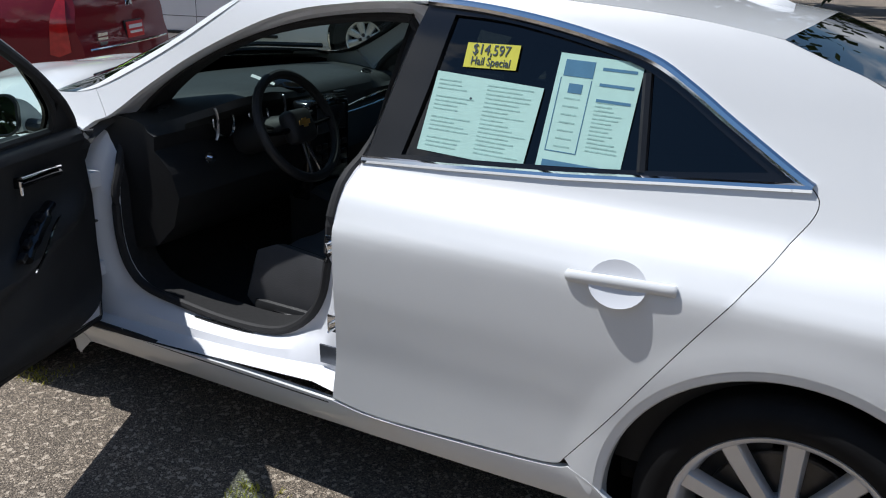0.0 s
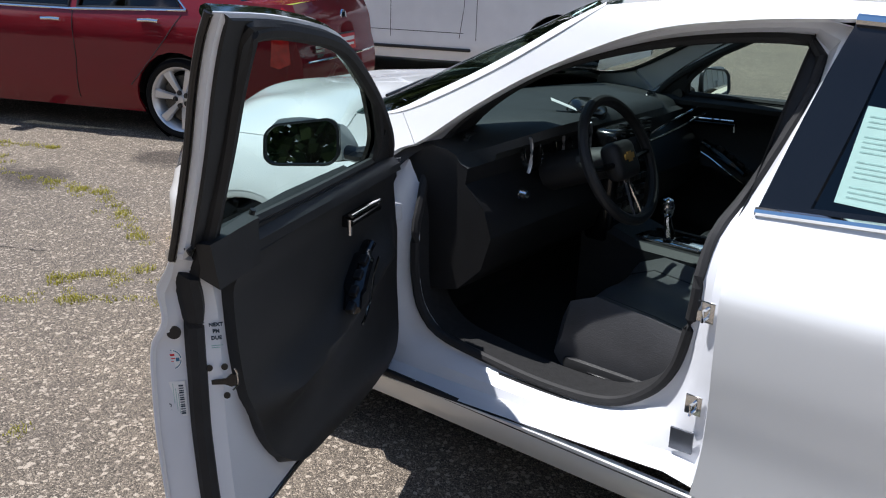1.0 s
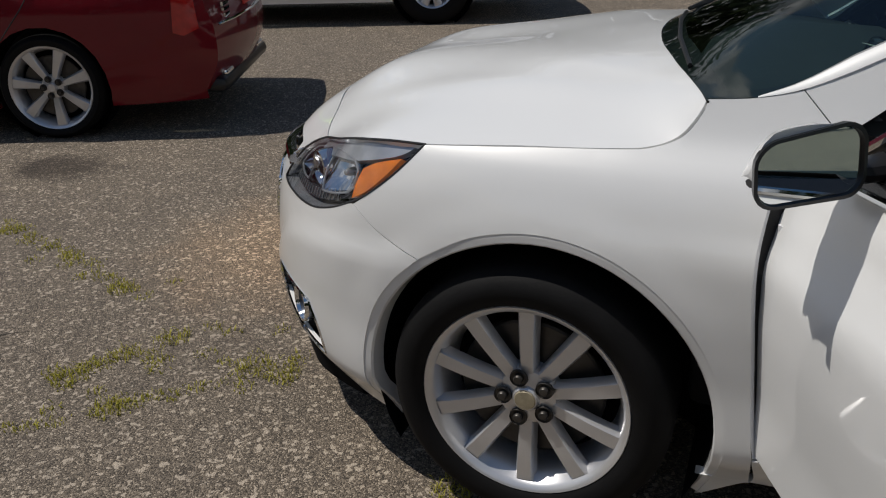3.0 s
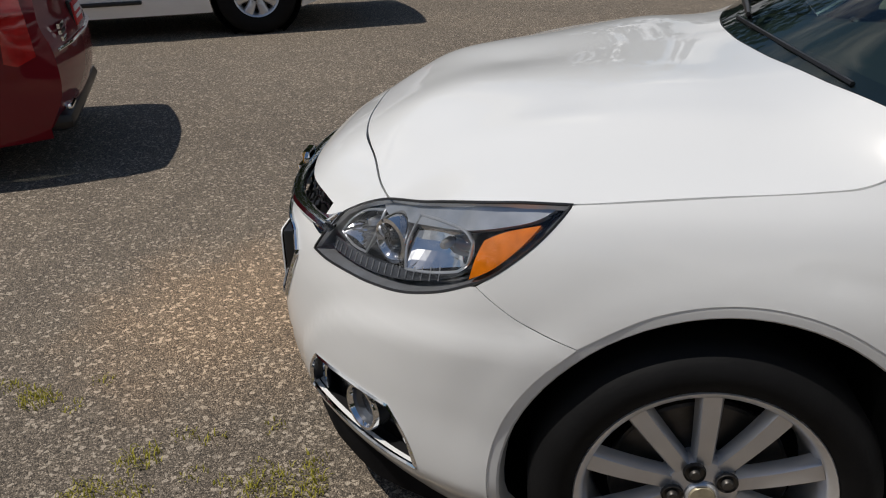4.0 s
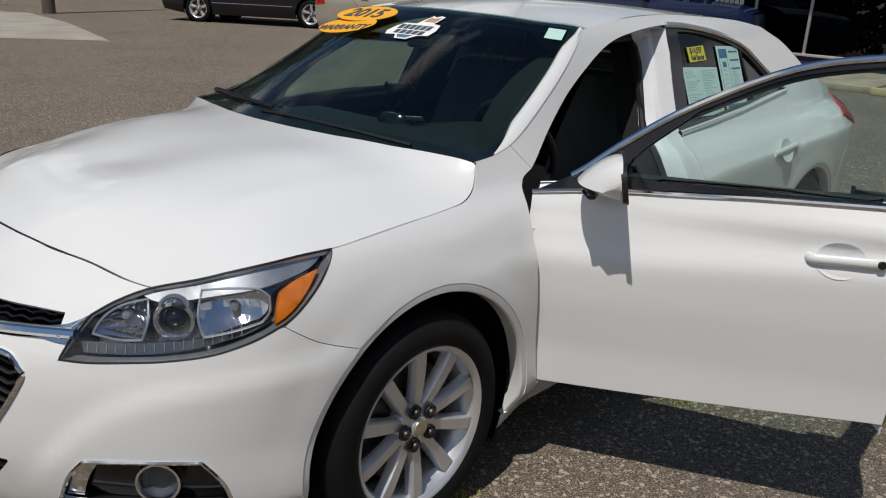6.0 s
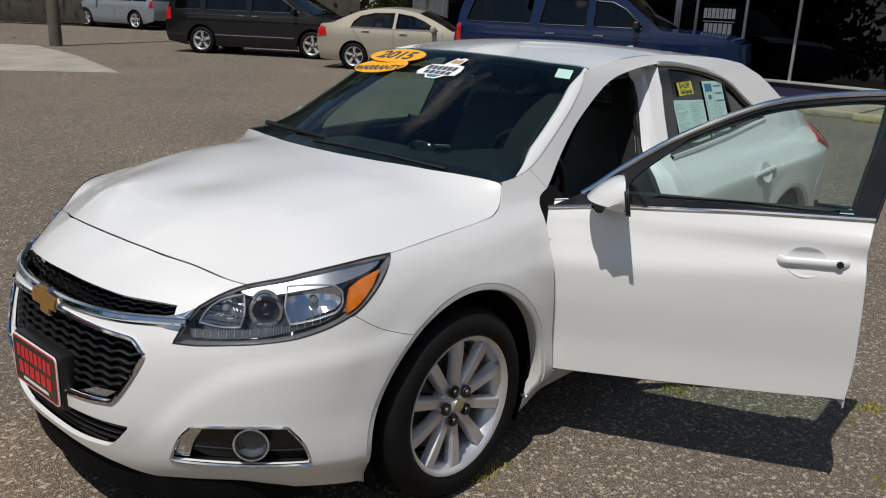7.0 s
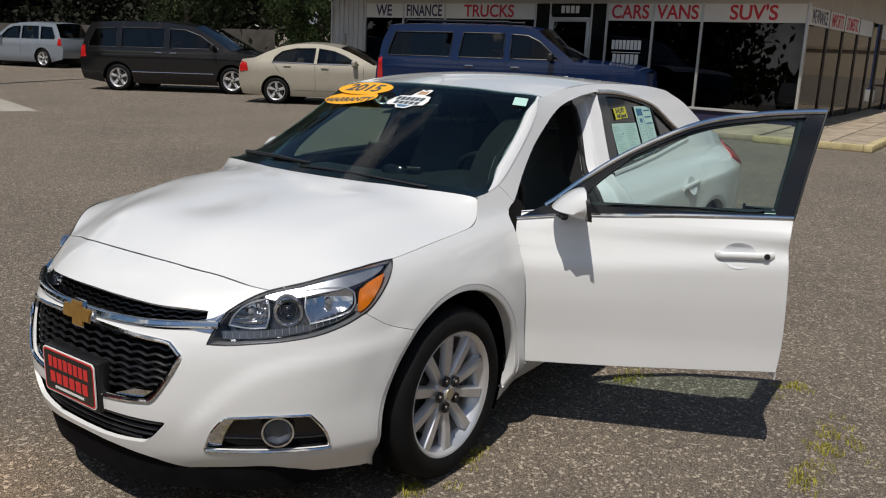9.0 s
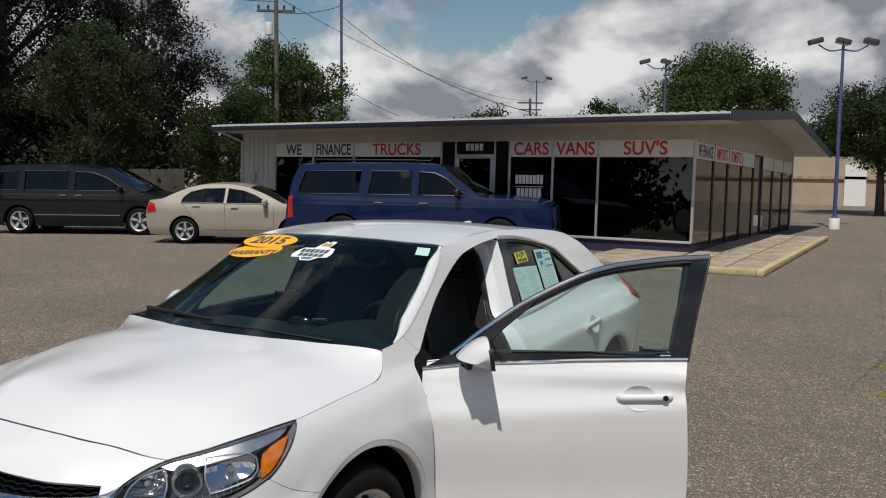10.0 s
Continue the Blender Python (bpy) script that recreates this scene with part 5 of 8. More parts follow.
    for k, w in enumerate(("NEXT", "PM", "DUE")):
        letters(w, .0095, INK, door, DOOR_OPEN @ Matrix.Translation(tuck(Vector(strip_face(.80, .862 - .0125 * k)(0, 0, .0012)))) @ across, "sticker_lettering", bold=.0003)
    part("sticker_scrawl", xf(join(*[prism([(-.012, -.001 - k * .004), (.011 - .005 * k, -.001 - k * .004), (.011 - .005 * k, -k * .004), (-.012, -k * .004)], .001, strip_face(.80, .823)) for k in range(2)])), INK_SOFT, door)
    for t, z in ((.30, .783), (1.15, .779), (1.2, .722)):
        part("jamb_bolt", xf(prism(disc(.0062, .0062, 14), .003, strip_face(t, z))), BLACK_TRIM, door)
    latch = strip_face(.9, .752)
    part("latch", xf(prism([(-.018, -.004), (.006, -.006), (.018, -.012), (.027, -.010), (.027, .012), (.018, .013), (.008, .005), (-.018, .005), (-.021, .0)], .003, latch)), BLACK_GLOSS, door, "black door latch slot")
    part("latch_plate", xf(tube([latch(.020, -.018, .004), latch(.030, -.008, .004), latch(.030, .016, .004), latch(.026, .024, .004)], .002, 6)), CHROME, door)

# ---- left door aperture ----
AP_OUT = outline(DOOR_TOP, B_EDGE[::-1], DOOR_REAR[::-1], DOOR_LOW, [DOOR_LOW[-1], *DOOR_FRONT[-2::-1]])
AP_IN = outline(side((.587, .936), (.622, 1.027), (.736, 1.133), (.916, 1.23), (1.122, 1.297), (1.334, 1.337), (1.516, 1.351), (1.562, 1.339), (1.587, 1.293), (1.57, 1.195), (1.521, 1.049), (1.472, .915), (1.468, .758), (1.442, .596), (1.37, .488), (1.261, .425), (1.082, .41), (.887, .423), (.725, .445), (.653, .5), (.626, .59), (.618, .763), (.605, .872), (.587, .936)))
ro, ri = ring_rows([AP_OUT, AP_IN])


def mixr(t):
    return ro + (ri - ro) * t


rows = [body(mixr(t)[:, 0], mixr(t)[:, 1], d) for t, d in ((-.01, .004), (.03, .012), (.06, .05), (.12, .072), (.45, .082), (.62, .105), (.80, .128), (1.0, .132), (1.02, .155))]
part("door_aperture", loft(rows, True), WHITE_INNER, car, "white painted door aperture")
part("aperture_seal", tube(body(mixr(.985)[:, 0], mixr(.985)[:, 1], .130), .014, 8, True), RUBBER, car, "black rubber aperture seal")
part("aperture_trim", loft([body(mixr(t)[:, 0], mixr(t)[:, 1], d) for t, d in ((1.01, .145), (1.05, .165), (1.06, .25))], True), CARPET, car)
part("sill_strip", tube(on(side(*[(x, .328) for x in np.linspace(.58, 1.55, 12)]), .012), .012, 8), RUBBER, car)
part("sill_tread", join(*[tube([(.94, -.80 + k * .016, .394 - .001 * k), (1.36, -.80 + k * .016, .394 - .001 * k)], .0045, 6) for k in range(6)], box(.86, -.79, .36, 1.40, -.70, .392, .015)), INTERIOR, car)
part("pillar_placard", moved(box(-.028, -.003, -.029, .028, .003, .029), Matrix.Translation((1.503, -.853, .434)) @ pose(0, 0, 0, 4, 0, 3)), LAMP_GREY, car, "dark grey tyre placard")
for z0, mtl in ((.535, CHROME), (.772, CHROME)):
    st = body(sx(1.52), z0, .07)
    part("door_striker", join(moved(box(-.02, -.003, -.025, .02, .003, .025, .002), Matrix.Translation(st)), tube([st + np.array((.006, -.004, -.012)), st + np.array((.004, -.03, -.012)), st + np.array((.004, -.03, .012)), st + np.array((.006, -.004, .012))], .004, 6)), mtl, car)
for z0 in (.50, .80):
    hp0 = body(sx(.566), z0, .075)
    part("door_hinge", join(moved(box(-.05, -.03, -.025, .02, .012, .025, .004), Matrix.Translation(hp0)), tube([hp0 + np.array((-.05, -.035, -.035)), hp0 + np.array((-.05, -.035, .035))], .011, 8)), WHITE_INNER, car)
part("door_check", tube([body(sx(.566), .66, .09), (HINGE.x + .09, HINGE.y - .12, .665)], .009, 6, flat=.5), STEEL, car)

# black strip set behind the front door gap to draw its shade
fr_pts = resample(catmull(DOOR_FRONT, 5), .04, False)
part("door_gap_shade", loft([on(fr_pts, .016), on(fr_pts + (.012, 0), .030), on(fr_pts + (.05, 0), .045)]), RUBBER, car)

# ---- cabin ----
part("cabin_floor", box(.45, -.74, .26, 3.1, .74, .33, .02), CARPET, car)
part("firewall", box(.36, -.73, .30, .47, .73, .96, .03), CARPET, car)
part("rear_shelf", box(2.62, -.60, 1.02, 3.05, .60, 1.06, .02), CARPET, car)
for sg in (1, -1):
    c_in = resample(outline(side((1.729, .381), (1.682, 1.007), (1.722, 1.387)), side((1.722, 1.387), (2.088, 1.362), (2.486, 1.193), (2.688, 1.076)), side((2.688, 1.076), (2.701, .371)), side((2.701, .371), (1.729, .381))), .05)
    hole = resample(outline(side((1.738, 1.038), (1.779, 1.339)), side((1.779, 1.339), (2.086, 1.294), (2.337, 1.2), (2.503, 1.116)), side((2.503, 1.116), (1.738, 1.038))), .05)
    b = sheet([c_in, hole], skin(.11), .08, 0, (0, 1, 0))
    part("rear_door_lining", b if sg > 0 else mirrored(b), INTERIOR, car)
    b = sheet([resample(outline(side((1.542, .395), (1.513, .955), (1.565, 1.404)), side((1.565, 1.404), (1.733, 1.407)), side((1.733, 1.407), (1.686, .957), (1.746, .408)), side((1.746, .408), (1.542, .395))), .05)], skin(.135), .06, .02, (0, 1, 0))
    part("pillar_lining", b if sg > 0 else mirrored(b), INTERIOR, car)


def dash_row(y):
    a = abs(y)
    brow = math.exp(-((y + .37) / .20) ** 2)
    mid = math.exp(-(y / .16) ** 2)
    x0 = .25 + .10 * (a / .72) ** 2
    end = .030 * min(1, max(0, (a - .46) / .16))
    p = [(x0, .985), (x0 + .02, 1.022 - .02 * a), (.52, 1.022 - .6 * end), (.66 - end, 1.022 + .020 * brow - end), (.74 + .10 * brow - 2 * end, 1.018 + .040 * brow - end), (.775 + .11 * brow - 2 * end, 1.005 + .045 * brow - end), (.79 + .09 * brow - 2 * end, .985 + .035 * brow - end),
         (.79 - .03 * brow - end, .955 - .3 * end), (.785 - .035 * brow + .05 * mid - end, .90), (.82 + .05 * mid, .84), (.85 + .05 * mid, .76), (.82 + .05 * mid, .66), (.74, .58), (.62, .55)]
    return [(x, y, z) for x, z in p]


for sg in (-1, 1):
    bm = bmesh.new()
    bm.faces.new([bm.verts.new(p) for p in dash_row(.744 * sg)] + [bm.verts.new((.40, .744 * sg, .55))])
    part("dash_end", bm, DASH_LOW_SHADE, car, flat=True)
part("dash_strip", tube(catmull([(.885, .14, .935), (.868, .30, .948), (.85, .50, .958), (.83, .70, .965)], 6), .0045, 8), CHROME, car, "thin chrome dashboard strip")
part("dashboard", loft([dash_row(y)[:8] for y in np.linspace(-.745, .745, 44)]), DASH_TOP, car, "dark grained dashboard")
part("dash_lower", loft([dash_row(y)[7:] for y in np.linspace(-.745, .745, 44)]), DASH_LOW_SHADE, car)
part("dash_trim_line", tube([(.872, y, .905 + .05 * (y / .7) ** 2) for y in np.linspace(.10, .70, 16)], .004, 6), CHROME, car)
for y0, x0 in ((-.60, .668), (.60, .668)):
    v = part("air_vent", moved(lathe([(.030, .004), (.036, .008), (.040, .004), (.042, -.004)], 28, "z"), Matrix.Translation((x0, y0, .994)) @ pose(0, 0, 0, 0, 38, 0) @ Matrix.Diagonal((.62, 1, 1, 1))), BLACK_TRIM, car, "oval dashboard air vent")
    part("vent_slats", join(*[moved(box(-.003, -.034, -.001, .003, .034, .004), Matrix.Translation((x0, y0, .993)) @ pose(0, 0, 0, 0, 38, 0) @ Matrix.Translation((dx, 0, 0))) for dx in (-.014, -.005, .005, .014)]), DASH_TOP, v)
pieces("instrument_rim", join(*[moved(lathe([(.045, 0), (.050, -.014), (.054, 0)], 28, "x"), Matrix.Translation((.80, y0, .955)) @ pose(0, 0, 0, 0, -12, 0)) for y0 in (-.47, -.29)]), CHROME, car)
part("console_panel", box(.80, -.13, .60, .905, .13, .985, .025, 3), BLACK_GLOSS, car)
part("stack_screen", box(.900, -.09, .86, .909, .09, .96, .004), LAMP_GREY, car)
for k, z0 in enumerate((.80, .76, .72)):
    part("stack_buttons", join(*[box(.902, -.10 + j * .042, z0, .912, -.07 + j * .042, z0 + .02, .003) for j in range(5)]), BLACK_TRIM, car)
for y0 in (-.095, .04):
    part("centre_vent", join(*[box(.885, y0, .965 + k * .012, .912, y0 + .055, .971 + k * .012) for k in range(4)]), BLACK_TRIM, car)
part("light_knob", moved(lathe([(.001, .02), (.011, .02), (.014, 0), (.018, -.002)], 16, "x"), Matrix.Translation((.85, -.60, .865))), CHROME, car)
for y0 in (-.555, -.375, -.205):
    part("gauge_arc", tube([(.835, y0 + .018 * math.cos(a), .965 + .055 * math.sin(a)) for a in np.linspace(-1.25, 1.25, 9)], .006, 6, flat=.6), LAMP_BROW, car)
pod = part("dash_pod", moved(lathe([(.001, .012), (.05, .012), (.066, .004), (.072, -.012), (.07, -.04)], 28, "z"), Matrix.Translation((.735, -.03, 1.035)) @ pose(0, 0, 0, 0, 22, 0) @ Matrix.Diagonal((.9, 1.25, 1, 1))), BLACK_GLOSS, car)
part("dash_note", moved(box(-.045, -.032, 0, .045, .032, .001), Matrix.Translation((.705, -.15, 1.052)) @ pose(0, 0, 0, 0, 20, 35)), WHITE_PRINT, car, "small white slip of paper on the dashboard")
# steering wheel
SW = Matrix.Translation((1.035, -.37, .958)) @ pose(0, 0, 0, 0, -27, 0)
ring = tube([(0, .182 * math.cos(a), .182 * math.sin(a)) for a in np.linspace(0, 2 * math.pi, 49)[:-1]], .0165, 10, True, up=(1, 0, 0))
sw = part("steering_wheel", moved(ring, SW), INTERIOR, car, "black leather steering wheel")
part("wheel_pad", moved(box(-.03, -.065, -.06, .03, .065, .055, .025, 3), SW), INTERIOR, sw)
for a0, w in ((0, .030), (180, .030), (262, .016), (278, .016)):
    c, s = math.cos(radians(a0)), math.sin(radians(a0))
    part("wheel_spoke", moved(tube([(.0, .05 * c, .05 * s - .01), (0, .12 * c, .12 * s - .006), (0, .176 * c, .176 * s)], [w * .5, w * .42, w * .4], 8, flat=.7), SW), BLACK_GLOSS if a0 < 200 else CHROME, sw)
part("wheel_badge", moved(prism([(a * .35, b * .35) for a, b in BOW], .004, lambda u, v, d: (.031 + d, u, v)), SW), GOLD, sw)
part("steering_column", tube([(1.01, -.37, .948), (.90, -.37, .915), (.80, -.37, .88)], [.045, .055, .06], 12), INTERIOR, car)
for sgn in (1, -1):
    part("column_stalk", tube([(.96, -.37 + .04 * sgn, .945), (.98, -.37 + .15 * sgn, .975)], [.007, .009], 8), BLACK_TRIM, car)
# console
rows = [[(x, y, z) for y, z in ((-.125, .33), (-.125, h - .02), (-.105, h), (0, h + .004), (.105, h), (.125, h - .02), (.125, .33))] for x, h in ((.80, .70), (.92, .66), (1.0, .635), (1.25, .63), (1.33, .635), (1.36, .68), (1.50, .70), (1.68, .70), (1.70, .66))]
con = part("console", loft(rows, caps=True), INTERIOR, car)
part("shifter_plate", box(.96, -.085, .636, 1.20, .055, .644, .003), CHROME, con, "chrome shifter plate")
part("shifter_slot", box(1.01, -.045, .642, 1.15, .005, .647), BLACK_GLOSS, con)
part("shifter", join(tube([(1.07, -.02, .64), (1.06, -.02, .69), (1.055, -.02, .72)], [.022, .014, .010], 10), moved(lathe([(.001, .035), (.018, .028), (.024, .01), (.020, -.02), (.012, -.03)], 20, "z"), Matrix.Translation((1.052, -.02, .742)))), CHROME, con)
part("cup_ring", join(*[moved(lathe([(.036, 0), (.038, .006), (.044, .006), (.046, 0)], 28, "z"), Matrix.Translation((x, .0, .637))) for x in (1.245, 1.30)]), CHROME, con)


def seat_shape(y0, x0, rear=False):
    """A seat with bolsters: returns cushion, backrest and head rest."""
    w = .26
    rows = []
    for x, zt, zb in ((x0, .50, .44), (x0 + .02, .555, .40), (x0 + .10, .590, .37), (x0 + .25, .575, .36), (x0 + .42, .545, .36), (x0 + .52, .53, .38)):
        top_l = []
        for t in np.linspace(-1, 1, 15):
            bol = .032 * math.exp(-((abs(t) - .82) / .13) ** 2) - .07 * max(0, abs(t) - .88) / .12
            top_l.append((x, y0 + w * t, zt + bol + .004 * math.cos(t * 9)))
        rows.append(top_l + [(x, y0 + w * .98, zb), (x, y0 - w * .98, zb)])
    cush = loft(rows, True, True)
    rows = []
    for k in range(9):
        t = k / 8
        cx, cz = x0 + .50 + .28 * t, .50 + .66 * t
        ww = w * (1 - .22 * t ** 3)
        front = []
        for u in np.linspace(-1, 1, 15):
            bol = .05 * math.exp(-((abs(u) - .84) / .15) ** 2) * (1 - .5 * t)
            front.append((cx - .05 - bol + (.05 if abs(u) > .97 else 0), y0 + ww * u, cz))
        rows.append(front + [(cx + .09, y0 + ww * .95, cz), (cx + .09, y0 - ww * .95, cz)])
    back = loft(rows, True, True)
    head = loft([[(x0 + .82 + .012 * k + d * .05 * math.sin(math.pi * (k + .8) / 7.6), y0 + q * .12 * math.sin(math.pi * (k + 1.4) / 8.8) ** .5, 1.19 + k * .032) for d, q in ((-1, -.8), (-1, 0), (-1, .8), (0, 1), (1, .8), (1, -.8), (0, -1))] for k in range(7)], True, True)
    return cush, back, head


for y0 in (-.38, .38):
    c, b, h = seat_shape(y0, 1.02)
    se = part("seat_cushion", c, LEATHER, car, "black leather front seat")
    part("seat_back", b, LEATHER, se)
    part("head_rest", h, LEATHER, se)
    part("head_rest_post", join(*[tube([(1.79, y0 + d, 1.12), (1.82, y0 + d, 1.22)], .006, 8) for d in (-.05, .05)]), CHROME, se)
    part("seat_valance", box(1.05, y0 - .272, .35, 1.52, y0 + .272, .435, .02), INTERIOR, se)
    part("seat_switch", join(box(1.14, y0 - .282, .40, 1.23, y0 - .268, .415, .004), moved(lathe([(.001, -.012), (.013, -.011), (.016, 0)], 16), Matrix.Translation((1.28, y0 - .272, .405)))), BLACK_GLOSS, se)
    pieces("seat_seam", join(*[tube([(x, y0 + d, z + .006) for x, z in ((1.04, .555), (1.12, .588), (1.27, .573), (1.44, .543))], .0035, 6) for d in (-.155, .155)]), INTERIOR, se)
part("rear_bench", join(box(2.15, -.66, .40, 2.62, .66, .58, .05, 3), moved(box(-.09, -.66, 0, .09, .66, .56, .05, 3), Matrix.Translation((2.66, 0, .52)) @ pose(0, 0, 0, 0, 18, 0))), LEATHER, car)
part("rear_mirror", moved(box(-.012, -.11, -.03, .012, .11, .03, .011, 3), Matrix.Translation((.93, 0, 1.315)) @ pose(0, 0, 0, 0, 12, 6)), BLACK_TRIM, car)
def on_glass(pts, lift):
    return [(x, y, float(ws_z(np.array([x]), np.array([y]))[0]) + lift) for x, y in pts]


part("wiper", join(tube(on_glass([(.282, -.55), (.227, -.3), (.198, -.05), (.195, .1)], .003), .006, 6), tube(on_glass([(.208, .05), (.262, .35), (.38, .66)], .012), [.006, .011, .012], 6)), BLACK_TRIM, car)
cowl_pts = np.array([(x, y) for x, y, z in COWL])
cw = np.vstack([cowl_pts, cowl_pts[-2::-1] * (1, -1)])
cw2 = cw + np.stack([.004 + .051 * np.clip((.75 - np.abs(cw[:, 1])) / .12, 0, 1), np.zeros(len(cw))], -1)
part("cowl_panel", sheet([np.vstack([cw, cw2[::-1]])], lambda x, y: np.stack([x, y, ws_z(x, y) + .004 - .008], -1), .04, .01, (0, 0, 1)), BLACK_TRIM, car)

# ---- stickers ----


def glass_pose(x, y, lift=.006):
    e = .02
    z = float(ws_z(np.array([x]), np.array([y]))[0])
    tx = Vector((e, 0, float(ws_z(np.array([x + e]), np.array([y]))[0]) - z)).normalized()
    ty = Vector((0, e, float(ws_z(np.array([x]), np.array([y + e]))[0]) - z)).normalized()
    n = tx.cross(ty).normalized()
    ax = -ty
    ay = n.cross(ax)
    return Matrix.Translation(Vector((x, y, z)) + n * lift) @ Matrix((ax, ay, n)).transposed().to_4x4()


def oval(w, h, d=.001, n=36):
    return prism([(w / 2 * math.cos(a), h / 2 * math.sin(a)) for a in np.linspace(0, 2 * math.pi, n + 1)[:-1]], d, lambda u, v, q: (u, v, q))


STRETCH = Matrix.Diagonal((1.0, 1.45, 1.0, 1.0))
TURN, WIDE = pose(0, 0, 0, 0, 0, -13), Matrix.Diagonal((1.4, 1.0, 1.0, 1.0))
g1, g2 = glass_pose(.865, .295, .013) @ TURN @ WIDE, glass_pose(.780, .320, .010) @ TURN @ WIDE
st1 = part("year_sticker", oval(.31, .14), ORANGE_STICKER, windshield, "orange oval year sticker", at=g1)
st2 = part("warranty_sticker", oval(.31, .13), ORANGE_STICKER, windshield, "orange oval warranty sticker", at=g2)
letters("2015", .105, INK, st1, pose(0, 0, .002, 0, 0, 0), squeeze=.95, bold=.002)
letters("WARRANTY", .056, INK, st2, pose(0, -.022, .002, 0, 0, 0), squeeze=.9, bold=.001)
g3 = glass_pose(.776, -.06) @ STRETCH
BADGE = [(-.115, -.02), (-.10, -.038), (-.05, -.035), (-.03, -.055), (.03, -.055), (.06, -.033), (.11, -.028), (.115, .0), (.10, .03), (.06, .035), (.07, .075), (.045, .08), (.03, .07), (.01, .078), (-.01, .05), (-.02, .03), (-.08, .028), (-.10, .01)]
bd = part("owner_sticker", prism(BADGE, .001, lambda u, v, q: (u, v, q)), WHITE_PRINT, windshield, "white and blue shield sticker", at=g3)
part("sticker_shape", join(word_bars(6, -.085, .085, .008, .024, .002, lambda u, v, q: (u, v, q)), word_bars(5, -.075, .08, -.019, .020, .002, lambda u, v, q: (u, v, q))), INK, bd)
part("sticker_blue", prism([(-.04, -.034), (.04, -.034), (.022, -.049), (-.022, -.049)], .002, lambda u, v, q: (u, v, q)), BLUE_PRINT, bd)
part("sticker_tan", prism([(.0, .042), (.055, .042), (.06, .068), (.03, .062), (.01, .066)], .002, lambda u, v, q: (u, v, q)), mat("tan_print", (.45, .28, .16), .6), bd)
part("oil_sticker", prism([(-.032, -.022), (.032, -.022), (.032, .022), (-.032, .022)], .001, lambda u, v, q: (u, v, q)), PAPER, windshield, "small pale green sticker", at=glass_pose(.984, -.556) @ pose(0, 0, 0, 0, 0, 24) @ STRETCH)


def on_side_glass(x0, z0, d=.012):
    """A frame on the rear side glass: u to the rear, v up, out of the car."""
    o = Vector(body(sx(x0), z0, d))
    ux = (Vector(body(sx(x0 + .05), z0, d)) - o).normalized()
    uz = (Vector(body(sx(x0), z0 + .05, d)) - o).normalized()
    n = ux.cross(uz).normalized()
    uz = n.cross(ux)
    return Matrix.Translation(o) @ Matrix((ux, uz, n)).transposed().to_4x4()


flatxy = lambda u, v, q: (u, v, q)
m1 = on_side_glass(1.872, 1.141) @ pose(0, 0, 0, 0, 0, -1)
sh1 = part("window_form", prism([(-.155, -.105), (.145, -.110), (.155, .095), (-.145, .105)], .001, flatxy), PAPER, rear_door, "pale green printed form behind the rear glass", at=m1)
rnd = random.Random(4)
lines = []
for col, (a, c) in enumerate(((-.135, -.01), (.005, .135))):
    for k in range(17):
        z = .082 - k * .0108
        if rnd.random() < .88:
            w = (c - a) * rnd.uniform(.45, 1)
            lines.append(prism([(a, z), (a + w, z), (a + w, z + .0032), (a, z + .0032)], .0016, flatxy))
pieces("form_line", join(*lines), INK_SOFT, sh1)
part("form_spot", oval(.006, .006, .002), INK, sh1, at=pose(-.035, .045, 0))
m2 = on_side_glass(2.154, 1.181) @ pose(0, 0, 0, 0, 0, -1)
sh2 = part("history_sheet", prism([(-.105, -.145), (.105, -.148), (.108, .135), (-.102, .14)], .001, flatxy), PAPER, rear_door, "pale green report sheet with blue print", at=m2)
blue = [prism([(-.085, .085), (-.01, .085), (-.01, .125), (-.085, .125)], .0018, flatxy), prism([(-.09, -.148), (.105, -.148), (.105, -.122), (-.09, -.122)], .0018, flatxy), prism([(-.065, .045), (-.03, .045), (-.03, .068), (-.065, .068)], .0018, flatxy)]
for k in range(3):
    blue.append(prism([(.01, .108 - k * .038), (.095, .108 - k * .038), (.095, .115 - k * .038), (.01, .115 - k * .038)], .0018, flatxy))
for a, b_, c, d_ in ((-.09, -.10, -.088, .08), (-.012, -.10, -.010, .08), (-.09, -.10, -.01, -.098)):
    blue.append(prism([(a, b_), (c, b_), (c, d_), (a, d_)], .0018, flatxy))
pieces("blue_bar", join(*blue), BLUE_PRINT, sh2)
lines = []
for k in range(13):
    z = .03 - k * .0098
    w = .08 * rnd.uniform(.5, 1)
    lines.append(prism([(.01, z), (.01 + w, z), (.01 + w, z + .0032), (.01, z + .0032)], .0016, flatxy))
    if k % 2 == 0:
        lines.append(prism([(-.07, z), (-.03, z), (-.03, z + .0035), (-.07, z + .0035)], .0016, flatxy))
pieces("sheet_line", join(*lines), INK_SOFT, sh2)
m3 = on_side_glass(1.87, 1.288)
sh3 = part("price_note", prism([(-.072, -.034), (.075, -.030), (.075, .034), (-.072, .030)], .0012, flatxy), YELLOW_NOTE, rear_door, "yellow handwritten price note", at=m3)
letters("$14,597", .038, INK, sh3, pose(-.002, .014, .002), squeeze=.85)
letters("Hail Special", .030, INK, sh3, pose(.002, -.016, .002), squeeze=.80)


# ---- other vehicles ----
def paint(name, col, metal=0.0):
    return mat(name, col, 0.5, metal, 0.05, 3, coat=0.75, spec=0.12)


